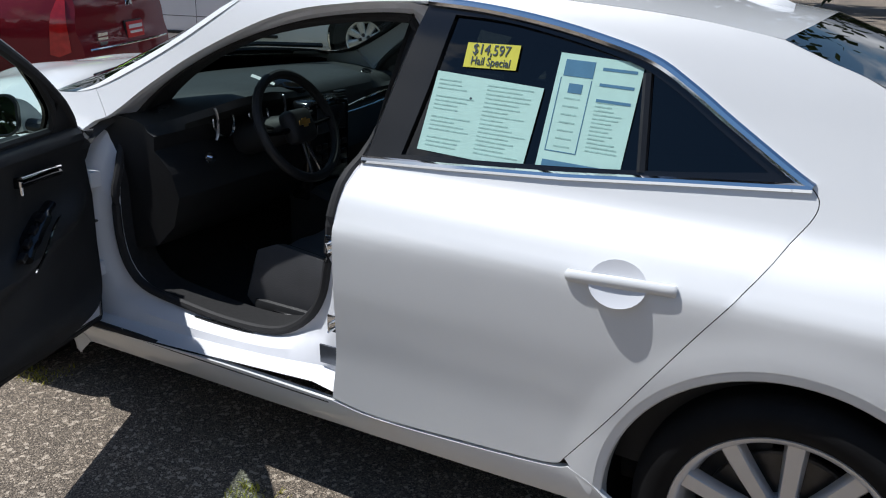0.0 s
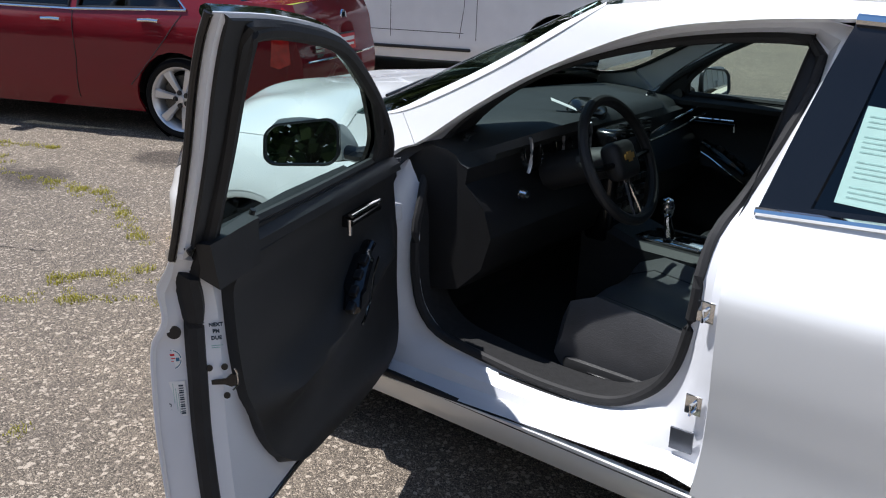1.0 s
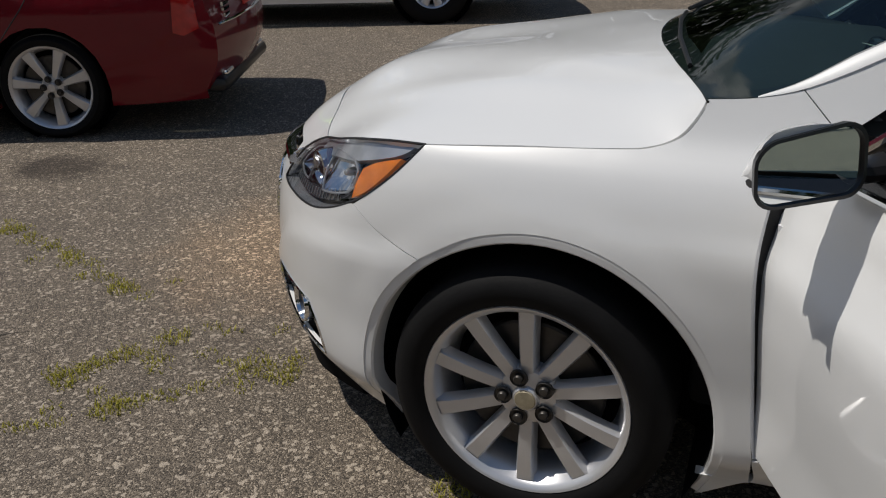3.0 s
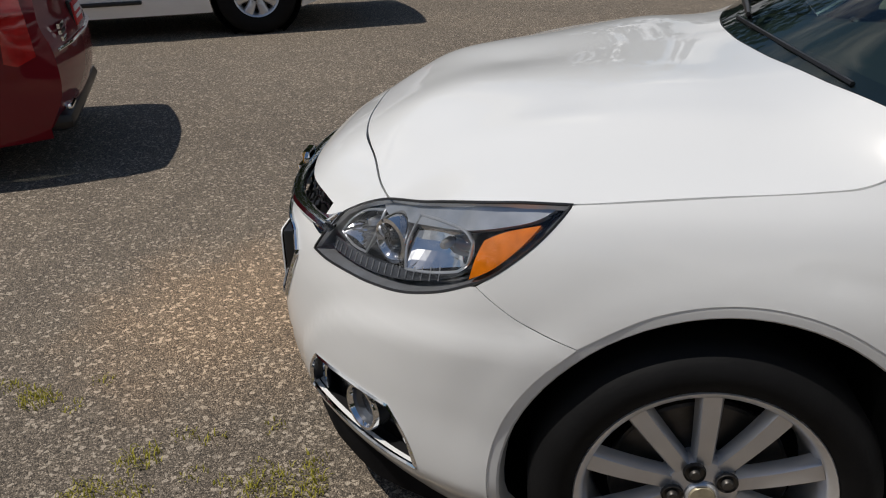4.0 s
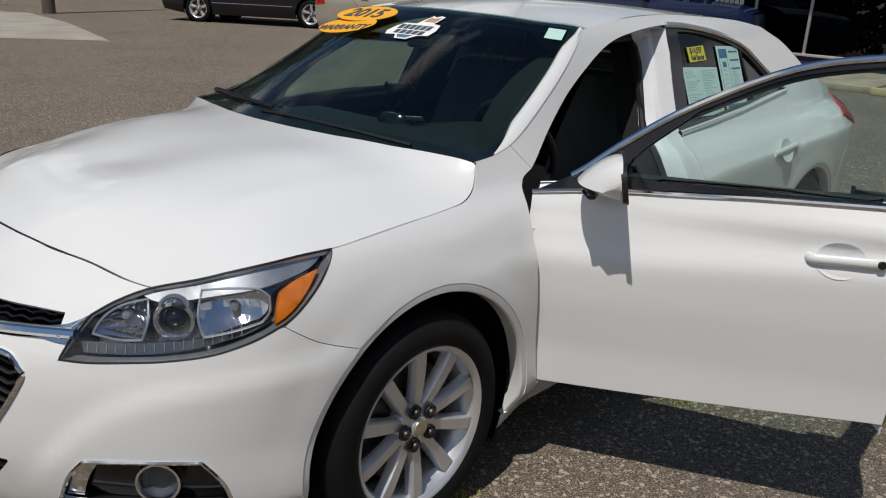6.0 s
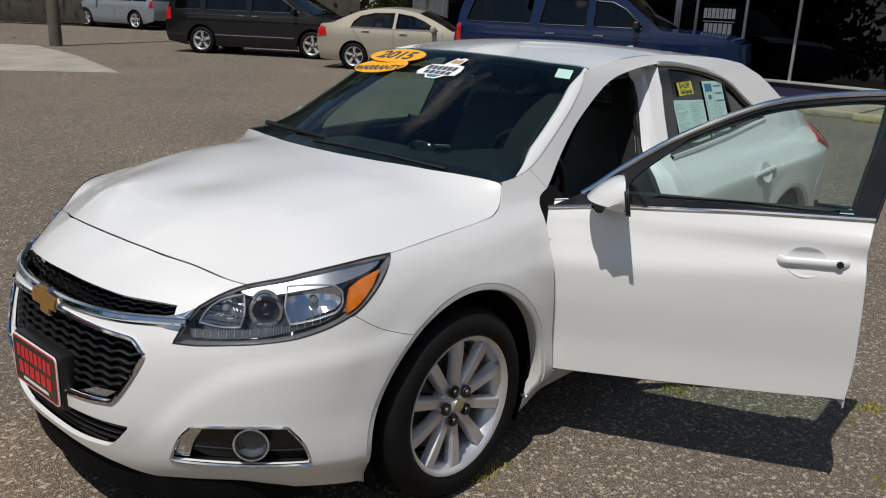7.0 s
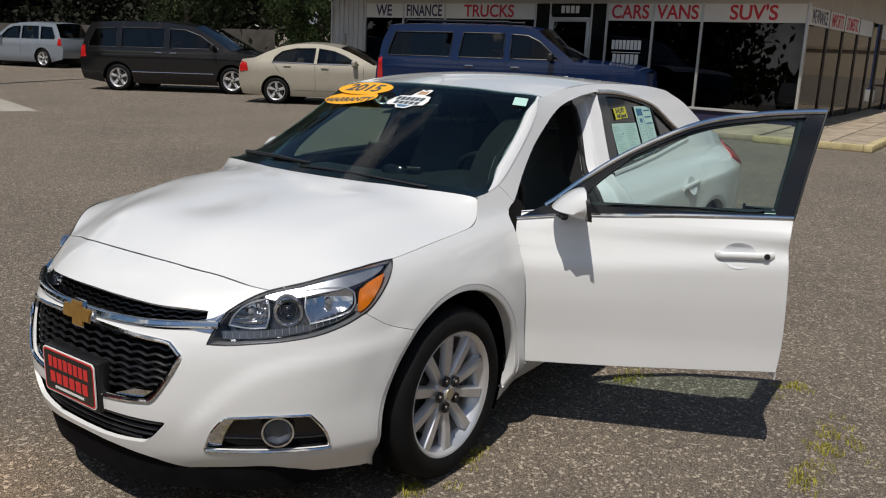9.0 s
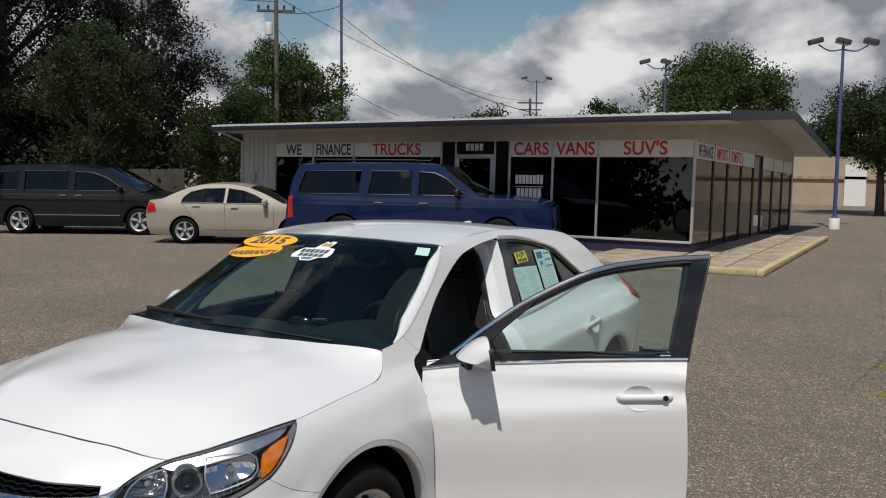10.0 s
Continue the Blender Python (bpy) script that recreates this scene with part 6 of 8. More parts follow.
RED_PAINT = paint("dark_red_paint", (0.165, 0.004, 0.011), 0.0)
BEIGE_PAINT = paint("pale_gold_paint", (0.38, 0.35, 0.285), 0.3)
GREY_PAINT = paint("charcoal_paint", (0.007, 0.007, 0.008), 0.1)
BLUE_PAINT = paint("deep_blue_paint", (0.0015, 0.012, 0.052), 0.0)
SILVER_PAINT = paint("silver_blue_paint", (0.24, 0.27, 0.31), 0.3)
TRUCK_WHITE = paint("truck_white_paint", (0.82, 0.82, 0.82))
DARK_GLASS = glass("dark_vehicle_glass", (0.16, 0.18, 0.18))
# near-black for unlit insides: their shade is put into the colour
INSIDE_SHADE = mat("inside_shade", (0.02, 0.02, 0.022), 0.8)
FIVE_SPOKE = wheel_meshes(.335, .230, .21, 5, 0, (.05, .07), "far")
SEVEN_SPOKE = wheel_meshes(.335, .260, .22, 7, 0, (.036, .074), "far")
TRUCK_WHEEL = wheel_meshes(.40, .225, .25, 8, 0, (.06, .09), "far")


def vehicle(name, label, m, colour, hw, fronts, hood, shield, roof, back, trunk, tail, low, axles, wheels, wheel_r, arch_r, windows, belt, tumble, lamps_rear=(), lamps_front=(), group="", seams=(), extras=None, taper=.10, roof_z=None):
    """A parked vehicle: nose towards -x, standing on z = 0. The outline is given as runs of (x, z) from the front bumper over the roof to the tail."""
    v = thing(name, label, "car", m, group)
    runs = [fronts, hood, shield, roof, back, trunk, tail]
    x0, x1 = min(p[0] for p in fronts), max(p[0] for p in tail)

    def flank(x, z, d=0.0):
        x, z = np.asarray(x, float), np.asarray(z, float)
        u = (x - x0) / (x1 - x0)
        t = taper * (np.clip((.16 - u) / .16, 0, 1) ** 2 + np.clip((u - .86) / .14, 0, 1) ** 2)
        inn = .07 * np.clip((.45 - z) / .25, 0, 1) ** 2 + .035 * np.clip((z - belt + .14) / .14, 0, 1) ** 2 + tumble * np.clip(z - belt, 0, 2)
        return np.stack([x, -(hw - t - inn - d), z], -1)
    up = np.concatenate([catmull(r, 5)[:-1] for r in runs if len(r) > 1] + [np.array(tail[-1:])])
    bot = [(tail[-1][0], low)]
    for ax in sorted(axles, reverse=True):
        bot += [(ax + arch_r * math.cos(radians(a)), wheel_r + arch_r * math.sin(radians(a))) for a in np.linspace(-20, 200, 14)]
    bot.append((fronts[0][0], low))
    rim = np.vstack([up, bot])
    keep = np.r_[True, np.linalg.norm(np.diff(rim, axis=0), axis=1) > 1e-4]
    rim = rim[keep]
    side_bm = sheet([rim] + [np.array(w, float) for w in windows], flank, .12, .02)
    sides = []
    b2 = mirrored(side_bm)
    for b in (side_bm, b2):
        sides.append(part("body_panel", b, colour, v))
    for sgn, sd in zip((1, -1), sides):
        for w in windows:
            g = sheet([shrink(np.array(w, float), -.01)], lambda x, z: flank(x, z, .025), .25, 0)
            part("side_window", g if sgn > 0 else mirrored(g), DARK_GLASS, sd)
            t = tube(flank(*resample(w, .12).T, .0), .012, 6, True)
            part("window_seal", t if sgn > 0 else mirrored(t), BLACK_TRIM, sd)
        for line in seams:
            t = tube(flank(*resample(np.array(line, float), .08, False).T, .0), .004, 5)
            part("door_seam", t if sgn > 0 else mirrored(t), BLACK_TRIM, sd)
        for hx, hz in (extras or {}).get("handles", ()):
            t = tube(flank(np.array([hx - .09, hx, hx + .09]), np.array([hz, hz + .004, hz]), -.02), .015, 8)
            part("door_handle", t if sgn > 0 else mirrored(t), (extras or {}).get("handle_mat", CHROME), sd)
        if (extras or {}).get("chrome_line"):
            for line in extras["chrome_line"]:
                t = tube(flank(*resample(np.array(line, float), .08, False).T, -.004), .010, 6)
                part("chrome_moulding", t if sgn > 0 else mirrored(t), CHROME, sd)
        if "mirror" in (extras or {}):
            mx, mz = extras["mirror"]
            t = moved(box(-.06, -.22, -.07, .05, .0, .07, .03, 3), Matrix.Translation(flank(mx, mz, .0)))
            part("door_mirror", t if sgn > 0 else mirrored(t), (extras or {}).get("mirror_mat", colour), sd)

    def across(run, crown, n=9):
        p = catmull(run, 5)
        t = np.gradient(p, axis=0)
        nrm = np.stack([-t[:, 1], t[:, 0]], -1)
        nrm /= np.linalg.norm(nrm, axis=1)[:, None]
        rows = []
        for (x, z), nn in zip(p, nrm):
            yy = -flank(x, z)[1]
            row = []
            for k in np.linspace(-1, 1, n):
                c = crown * (1 - k * k)
                row.append((x + nn[0] * c, yy * k, z + nn[1] * c))
            rows.append(row)
        bm = loft(rows)
        if sum((f.normal.dot(Vector((nrm[:, 0].mean(), 0, nrm[:, 1].mean()))) for f in bm.faces)) < 0:
            bmesh.ops.reverse_faces(bm, faces=bm.faces[:])
        return bm
    for nm, run, crown, mtl in (("front_fascia", fronts, .10, colour), ("hood", hood, .03, colour), ("windshield", shield, .06, DARK_GLASS), ("roof", roof, .035, colour), ("rear_window", back, .05, DARK_GLASS), ("trunk_lid", trunk, .02, colour), ("rear_fascia", tail, .07, colour)):
        if len(run) > 1:
            part(nm, across(run, crown), mtl, v)
    # one near-black block stands in for the shaded cabin
    part("cabin_shade_core", box(shield[0][0] + .3, -hw + .22, low + .1, back[-1][0] - .15 if len(back) > 1 else x1 - .3, hw - .22, belt - .05, .05), INSIDE_SHADE, v)
    part("underbody", box(x0 + .35, -hw + .25, low - .02, x1 - .3, hw - .25, low + .12, .03), LINER_AND_SHADE, v)
    for ax in axles:
        for sgn in (1, -1):
            well = lathe([(.02, 0), (arch_r - .005, 0), (arch_r - .005, -.16)], 32)
            moved(well, Matrix.Translation((ax, -hw + .25, wheel_r)))
            part("wheel_well", well if sgn > 0 else mirrored(well), LINER_AND_SHADE, v)
            add_wheel(wheels, v, pose(ax, -(hw - .13) * sgn, wheel_r, 0, 0, 0 if sgn > 0 else 180) @ Matrix.Scale(wheel_r / .335 if wheels is not TRUCK_WHEEL else 1, 4))
    for nm, poly, mtl, d in lamps_rear:
        for sgn in (1, -1):
            g = sheet([np.array(poly, float)], lambda x, z: flank(x, z, d), .08, .03)
            part(nm, g if sgn > 0 else mirrored(g), mtl, v)
    return v, flank


def back_plate(v, x, y0, y1, z0, z1, mtl, name, d=.02, tilt=0.0, label=""):
    return part(name, moved(box(-d / 2, y0, z0 - (z0 + z1) / 2, d / 2, y1, z1 - (z0 + z1) / 2, .004), Matrix.Translation((x, 0, (z0 + z1) / 2)) @ pose(0, 0, 0, 0, tilt, 0)), mtl, v, label)


# dark red sedan: its rear axle is the origin
red, red_flank = vehicle("red_sedan", "dark red four-door sedan parked on the lot", pose(-4.07, 2.29, 0, 0, 0, 22.0), RED_PAINT, .905,
                         [(-3.52, .22), (-3.60, .40), (-3.62, .60), (-3.52, .74)], [(-3.52, .74), (-3.3, .82), (-2.7, .93), (-2.15, 1.0)], [(-2.15, 1.0), (-1.75, 1.22), (-1.35, 1.385)],
                         [(-1.35, 1.385), (-.9, 1.43), (-.4, 1.415), (0.0, 1.345)], [(0.0, 1.345), (.28, 1.23), (.55, 1.105)], [(.55, 1.105), (.74, 1.09), (.93, 1.095)],
                         [(.93, 1.095), (.975, .98), (.99, .80), (1.03, .66), (1.03, .45), (.94, .27)], .21, (-2.775, 0.0), SEVEN_SPOKE, .325, .375,
                         [[(-1.95, 1.0), (-1.62, 1.17), (-1.28, 1.30), (-.98, 1.325), (-.98, 1.0)], [(-.90, 1.0), (-.90, 1.33), (-.55, 1.31), (-.18, 1.22), (-.02, 1.10), (.04, 1.03)]], .96, .40,
                         [("tail_lamp", [(.80, .64), (.86, .62), (.95, .66), (.935, .85), (.905, 1.05), (.86, 1.075), (.82, .95)], RED_LENS, -.012)],
                         seams=[[(-.94, .28), (-.92, .6), (-.94, .99)], [(-.42, .42), (-.30, .55), (-.08, .80), (.05, .98)], [(-2.05, .3), (-2.08, .7), (-2.0, .98)]],
                         extras={"handles": ((-1.12, .90), (-.22, .93)), "chrome_line": [[(-2.0, .985), (-.98, .985), (.09, 1.02)], [(.09, 1.02), (-.02, 1.12), (-.2, 1.235), (-.55, 1.33), (-1.0, 1.35)]], "mirror": (-1.95, 1.03)}, taper=.13)
back_plate(red, 1.07, -.16, .16, .70, .85, BLACK_TRIM, "plate_recess", .02, -6)
back_plate(red, 1.085, -.15, .15, .71, .84, RED_PRINT, "dealer_plate", .01, -6, "red dealer plate")
pieces("plate_bar", join(box(1.090, -.11, .745, 1.096, .11, .765), box(1.087, -.12, .785, 1.093, .12, .815)), WHITE_PRINT, red)
part("badge", moved(lathe([(.001, .012), (.045, .01), (.06, .012), (.065, 0)], 28, "x"), Matrix.Translation((1.035, 0, .97))), CHROME, red, "round chrome badge")
pieces("exhaust_trim", join(box(.95, -.62, .315, 1.045, -.42, .365, .02), box(.95, .42, .315, 1.045, .62, .365, .02)), CHROME, red)
part("rear_valance", box(.60, -.66, .24, .995, .66, .33, .04), BLACK_TRIM, red)
pieces("script_bar", join(box(1.045, -.60, .76, 1.060, -.44, .785), box(1.048, -.60, .73, 1.063, -.44, .75), box(1.052, -.58, .69, 1.067, -.46, .715)), CHROME, red)
part("bumper_blade", tube([(1.035, -.70, .665), (1.085, -.45, .672), (1.105, 0, .674), (1.085, .45, .672), (1.035, .70, .665)], .016, 8, flat=.7), CHROME, red, "thin chrome strip under the plate")
part("diffuser", box(.70, -.72, .23, 1.06, .72, .335, .05), BLACK_TRIM, red)
part("rear_banner", moved(box(-.10, -.25, 0, .10, .25, .004), Matrix.Translation((.40, .30, 1.235)) @ pose(0, 0, 0, 0, 24, 0)), mat("lime_banner", (.45, .85, .05), .6), red, "lime green window banner")

# white pickup behind it
truck, truck_flank = vehicle("pickup_truck", "white pickup truck parked behind the red sedan", pose(-3.5, 7.29, 0, 0, 0, 20.0), TRUCK_WHITE, 1.0,
                             [(-4.72, .45), (-4.80, .75), (-4.75, 1.10)], [(-4.75, 1.10), (-4.2, 1.22), (-3.3, 1.28)], [(-3.3, 1.28), (-2.9, 1.6), (-2.55, 1.84)], [(-2.55, 1.84), (-2.1, 1.90), (-1.25, 1.88)],
                             [(-1.25, 1.88), (-1.13, 1.6), (-1.08, 1.32)], [(-1.08, 1.32), (0, 1.33), (1.05, 1.35)], [(1.05, 1.35), (1.10, 1.0), (1.12, .62), (1.05, .55)], .46, (-3.62, 0.0), TRUCK_WHEEL, .40, .47,
                             [[(-3.0, 1.30), (-2.62, 1.70), (-2.2, 1.76), (-2.2, 1.30)], [(-2.1, 1.30), (-2.1, 1.76), (-1.38, 1.74), (-1.30, 1.30)]], 1.28, .28,
                             [("tail_lamp", [(.98, .92), (1.06, .92), (1.05, 1.25), (.98, 1.25)], RED_LENS, -.01)],
                             seams=[[(-2.15, .5), (-2.15, 1.3)], [(-1.25, .52), (-1.2, .9), (-1.22, 1.3)], [(-3.15, .5), (-3.2, 1.25)], [(-1.04, .50), (-1.04, 1.32)], [(-3.2, .58), (-1.2, .58)]],
                             extras={"handles": ((-2.35, 1.16), (-1.45, 1.16)), "handle_mat": BLACK_TRIM, "mirror": (-3.0, 1.36)}, taper=.05)
part("running_board", join(box(-3.15, -1.02, .36, -1.1, -.86, .40, .015), box(-3.15, .86, .36, -1.1, 1.02, .40, .015)), BLACK_TRIM, truck)
part("fuel_flap", moved(lathe([(.075, 0), (.085, -.006), (.09, 0)], 28), Matrix.Translation((-.72, -.995, 1.05))), TRUCK_WHITE, truck)
part("rear_step_bumper", box(1.02, -.92, .45, 1.22, .92, .62, .03), CHROME, truck)

# minivan, pale sedan, big blue wagon and a far silver wagon, parked in front of the building
vehicle("minivan", "charcoal minivan parked in the row", pose(11.66, 18.12, 0, 0, 0, 119.2), GREY_PAINT, .98,
        [(-4.02, .30), (-4.06, .55), (-3.98, .80)], [(-3.98, .80), (-3.6, .98), (-3.1, 1.08)], [(-3.1, 1.08), (-2.6, 1.38), (-2.1, 1.66)], [(-2.1, 1.66), (-1.2, 1.76), (0, 1.76), (.72, 1.72)],
        [(.72, 1.72), (.90, 1.45), (.98, 1.15)], [(.98, 1.15), (1.0, 1.1)], [(1.0, 1.1), (1.05, .85), (1.06, .55), (1.0, .33)], .30, (-3.08, 0.0), FIVE_SPOKE, .345, .41,
        [[(-2.75, 1.12), (-2.25, 1.45), (-1.85, 1.58), (-1.42, 1.60), (-1.42, 1.12)], [(-1.28, 1.12), (-1.28, 1.61), (-.12, 1.61), (-.12, 1.12)], [(.02, 1.12), (.02, 1.60), (.62, 1.57), (.80, 1.20), (.78, 1.12)]], 1.09, .26,
        [("tail_lamp", [(.86, .86), (1.03, .84), (1.0, 1.12), (.90, 1.16)], RED_LENS, -.012)],
        seams=[[(-1.35, .42), (-1.35, 1.1)], [(-.05, .5), (-.05, 1.1)], [(-2.7, .42), (-2.75, 1.08)], [(-1.35, 1.0), (.75, 1.0)]],
        extras={"handles": ((-1.55, 1.0), (-1.15, 1.0)), "mirror": (-2.62, 1.16), "chrome_line": [[(-2.6, .50), (-.4, .50)]]}, group="parked cars")
vehicle("pale_sedan", "pale gold four-door sedan parked in the row", pose(12.0, 12.6, 0, 0, 0, 118.0) @ Matrix.Scale(.93, 4), BEIGE_PAINT, .90,
        [(-3.55, .24), (-3.60, .45), (-3.52, .72)], [(-3.52, .72), (-3.2, .86), (-2.45, 1.0)], [(-2.45, 1.0), (-2.0, 1.22), (-1.6, 1.38)], [(-1.6, 1.38), (-1.1, 1.46), (-.5, 1.45), (-.1, 1.38)],
        [(-.1, 1.38), (.25, 1.24), (.55, 1.10)], [(.55, 1.10), (.75, 1.07), (.88, 1.06)], [(.88, 1.06), (.95, .85), (.97, .55), (.90, .28)], .23, (-2.685, 0.0), FIVE_SPOKE, .325, .375,
        [[(-2.1, 1.0), (-1.75, 1.20), (-1.45, 1.31), (-1.08, 1.36), (-1.05, 1.0)], [(-.96, 1.0), (-.99, 1.365), (-.5, 1.35), (-.15, 1.27), (.02, 1.14), (.08, 1.02)]], .97, .40,
        [("tail_lamp", [(.70, .80), (.94, .76), (.93, .90), (.88, 1.02), (.74, .98)], RED_LENS, -.012)],
        seams=[[(-1.02, .32), (-1.0, .99)], [(-.40, .42), (-.25, .6), (.05, .98)], [(-2.2, .32), (-2.22, .98)], [(-2.1, .36), (-.5, .36)]],
        extras={"handles": ((-1.25, .90), (-.30, .93)), "mirror": (-2.0, 1.03), "handle_mat": BEIGE_PAINT, "chrome_line": [[(-2.05, .985), (.1, 1.0)]]}, group="parked cars")
SUV_M = pose(11.32, 9.27, 0, 0, 0, 107.8) @ Matrix.Translation((-1.25, -1.0, 0))
suv, _ = vehicle("blue_suv", "dark blue full-size wagon with tinted glass", SUV_M, BLUE_PAINT, 1.0,
                 [(-4.28, .38), (-4.33, .65), (-4.28, 1.02)], [(-4.28, 1.02), (-3.9, 1.14), (-2.9, 1.20)], [(-2.9, 1.20), (-2.5, 1.50), (-2.15, 1.76)], [(-2.15, 1.76), (-1.6, 1.84), (0, 1.85), (.98, 1.82)],
                 [(.98, 1.82), (1.13, 1.5), (1.18, 1.18)], [(1.18, 1.18), (1.2, 1.12)], [(1.2, 1.12), (1.25, .8), (1.25, .5), (1.15, .42)], .40, (-3.3, 0.0), TRUCK_WHEEL, .38, .45,
                 [[(-2.6, 1.22), (-2.2, 1.56), (-1.95, 1.67), (-1.62, 1.69), (-1.62, 1.22)], [(-1.48, 1.22), (-1.48, 1.70), (-.62, 1.70), (-.55, 1.22)], [(-.36, 1.22), (-.40, 1.70), (.85, 1.69), (.98, 1.30), (.96, 1.22)]], 1.19, .24,
                 [("tail_lamp", [(1.08, .72), (1.21, .70), (1.18, 1.15), (1.10, 1.18)], RED_LENS, -.012)],
                 seams=[[(-1.55, .5), (-1.55, 1.2)], [(-.50, .75), (-.58, 1.2)], [(-2.65, .5), (-2.7, 1.18)]],
                 extras={"handles": ((-1.75, 1.06), (-.80, 1.06)), "mirror": (-2.45, 1.28), "mirror_mat": BLACK_TRIM}, taper=.05, group="parked cars")
part("roof_rack", join(*[tube([(-1.5, y, 1.93), (.7, y, 1.93)], .016, 8) for y in (-.62, .62)], *[tube([(x, -.62, 1.93), (x, .62, 1.93)], .014, 6) for x in (-.9, .3)], *[tube([(x, y, 1.84), (x, y, 1.93)], .014, 6) for x in (-1.5, -.4, .7) for y in (-.62, .62)]), BLACK_TRIM, suv, "black roof rack")
part("price_tag", moved(oval(.20, .14, .004), Matrix.Translation((-2.15, .70, 1.60)) @ pose(0, 0, 0, 0, -40, 0)), YELLOW_NOTE, suv, "yellow windshield tag")
vehicle("silver_suv", "silver wagon parked at the far fence", pose(16.2, 29.6, 0, 0, 0, 285), SILVER_PAINT, .92,
        [(-3.5, .34), (-3.55, .6), (-3.45, .85)], [(-3.45, .85), (-3.1, .98), (-2.4, 1.06)], [(-2.4, 1.06), (-2.0, 1.35), (-1.65, 1.58)], [(-1.65, 1.58), (-.9, 1.67), (.2, 1.66), (.6, 1.62)],
        [(.6, 1.62), (.75, 1.35), (.85, 1.12)], [(.85, 1.12), (.88, 1.05)], [(.88, 1.05), (.95, .7), (.9, .38)], .34, (-2.7, 0.0), FIVE_SPOKE, .35, .41,
        [[(-2.1, 1.08), (-1.75, 1.40), (-1.45, 1.51), (-1.1, 1.53), (-1.1, 1.08)], [(-1.0, 1.08), (-1.0, 1.54), (-.2, 1.54), (-.15, 1.08)], [(-.05, 1.08), (-.08, 1.53), (.45, 1.50), (.62, 1.15), (.6, 1.08)]], 1.05, .28,
        [("tail_lamp", [(.75, .85), (.92, .83), (.88, 1.08), (.78, 1.1)], RED_LENS, -.012)], seams=[[(-1.05, .45), (-1.05, 1.05)]], extras={"mirror": (-2.0, 1.12)}, group="parked cars")

# ---- dealership building ----
SIDING = mat("painted_metal_siding", (0.55, 0.55, 0.53), 0.55, 0, 0.06, 2, 0.15, 30)
SOFFIT = mat("soffit_board", (0.48, 0.44, 0.38), 0.7, 0, 0.08, 2)
FASCIA = mat("dark_blue_fascia", (0.012, 0.012, 0.026), 0.45, 0, 0.1, 3)
BASE_BLUE = mat("dark_blue_base_wall", (0.025, 0.022, 0.06), 0.55, 0, 0.12, 3)
ALU = mat("aluminium_mullion", (0.55, 0.55, 0.54), 0.4, 0.5, 0.05, 8)
BRONZE = mat("bronze_mullion", (0.10, 0.085, 0.07), 0.45, 0.4, 0.1, 8)
ROOF_METAL = mat("white_roof_edge", (0.62, 0.61, 0.57), 0.6, 0, 0.12, 1.5)
SHOP_GLASS = glass("shop_window_glass", (0.10, 0.10, 0.10))
SIDE_GLASS = glass("side_window_glass", (0.13, 0.125, 0.12))
POSTER_RED = mat("orange_red_poster", (0.60, 0.09, 0.03), 0.7, 0, 0.25, 3)
SIGN_WHITE = mat("white_sign_band", (0.70, 0.70, 0.68), 0.6, 0, 0.03, 2)
SIGN_RED = mat("red_sign_letter", (0.55, 0.03, 0.05), 0.6)
SIGN_NAVY = mat("navy_sign_letter", (0.03, 0.03, 0.09), 0.6)
CONCRETE = mat("old_concrete", (0.34, 0.275, 0.20), 0.85, 0, 0.28, 3.5, 0.4, 60)
KERB = mat("faded_yellow_kerb", (0.46, 0.38, 0.20), 0.85, 0, 0.25, 6, 0.4, 60)
FX, SY, FY1, BX = 15.19, 1.79, 14.66, 25.3
shop = thing("shop_building", "low dealership building with big dark windows and a white roof edge", "building", Matrix.Translation((FX, SY, 0)) @ pose(0, 0, 0, 0, 2.0, -2.2) @ Matrix.Translation((-FX, -SY, 0)), kind="structure")
part("base_wall", join(box(FX, SY, 0, FX + .15, 8.0, .28), box(FX + .15, SY, 0, BX, SY + .15, .22)), BASE_BLUE, shop)
part("end_wall", join(box(FX, 13.42, 0, FX + .16, FY1, 2.78), box(FX + .16, FY1 - .16, 0, BX, FY1, 2.8), box(BX, SY, 0, BX + .16, FY1, 2.78)), SIDING, shop)
for k in range(7):
    part("siding_rib", box(FX - .03, 13.48 + k * .185, 0.02, FX, 13.53 + k * .185, 2.6, .008), SIDING, shop)
part("downpipe", join(tube([(FX - .85, FY1 + .2, 2.75), (FX - .06, FY1 - .02, 2.45), (FX - .06, FY1 - .02, .1)], .035, 8)), SIDING, shop)
part("meter_box", box(FX - .12, 14.1, 1.35, FX - .03, 14.25, 1.6, .02), ALU, shop)
part("floor_slab", box(FX + .15, SY + .15, .02, BX, FY1 - .2, .12), CONCRETE, shop)
# added inner wall and ceiling, near-black as the shade behind the panes
part("inner_shade_wall", box(FX + 5.5, SY + .2, .1, FX + 5.6, FY1 - .2, 2.7), INSIDE_SHADE, shop)
part("inner_shade_ceiling", box(FX + .16, SY + .16, 2.62, BX - .1, FY1 - .2, 2.68), INSIDE_SHADE, shop)
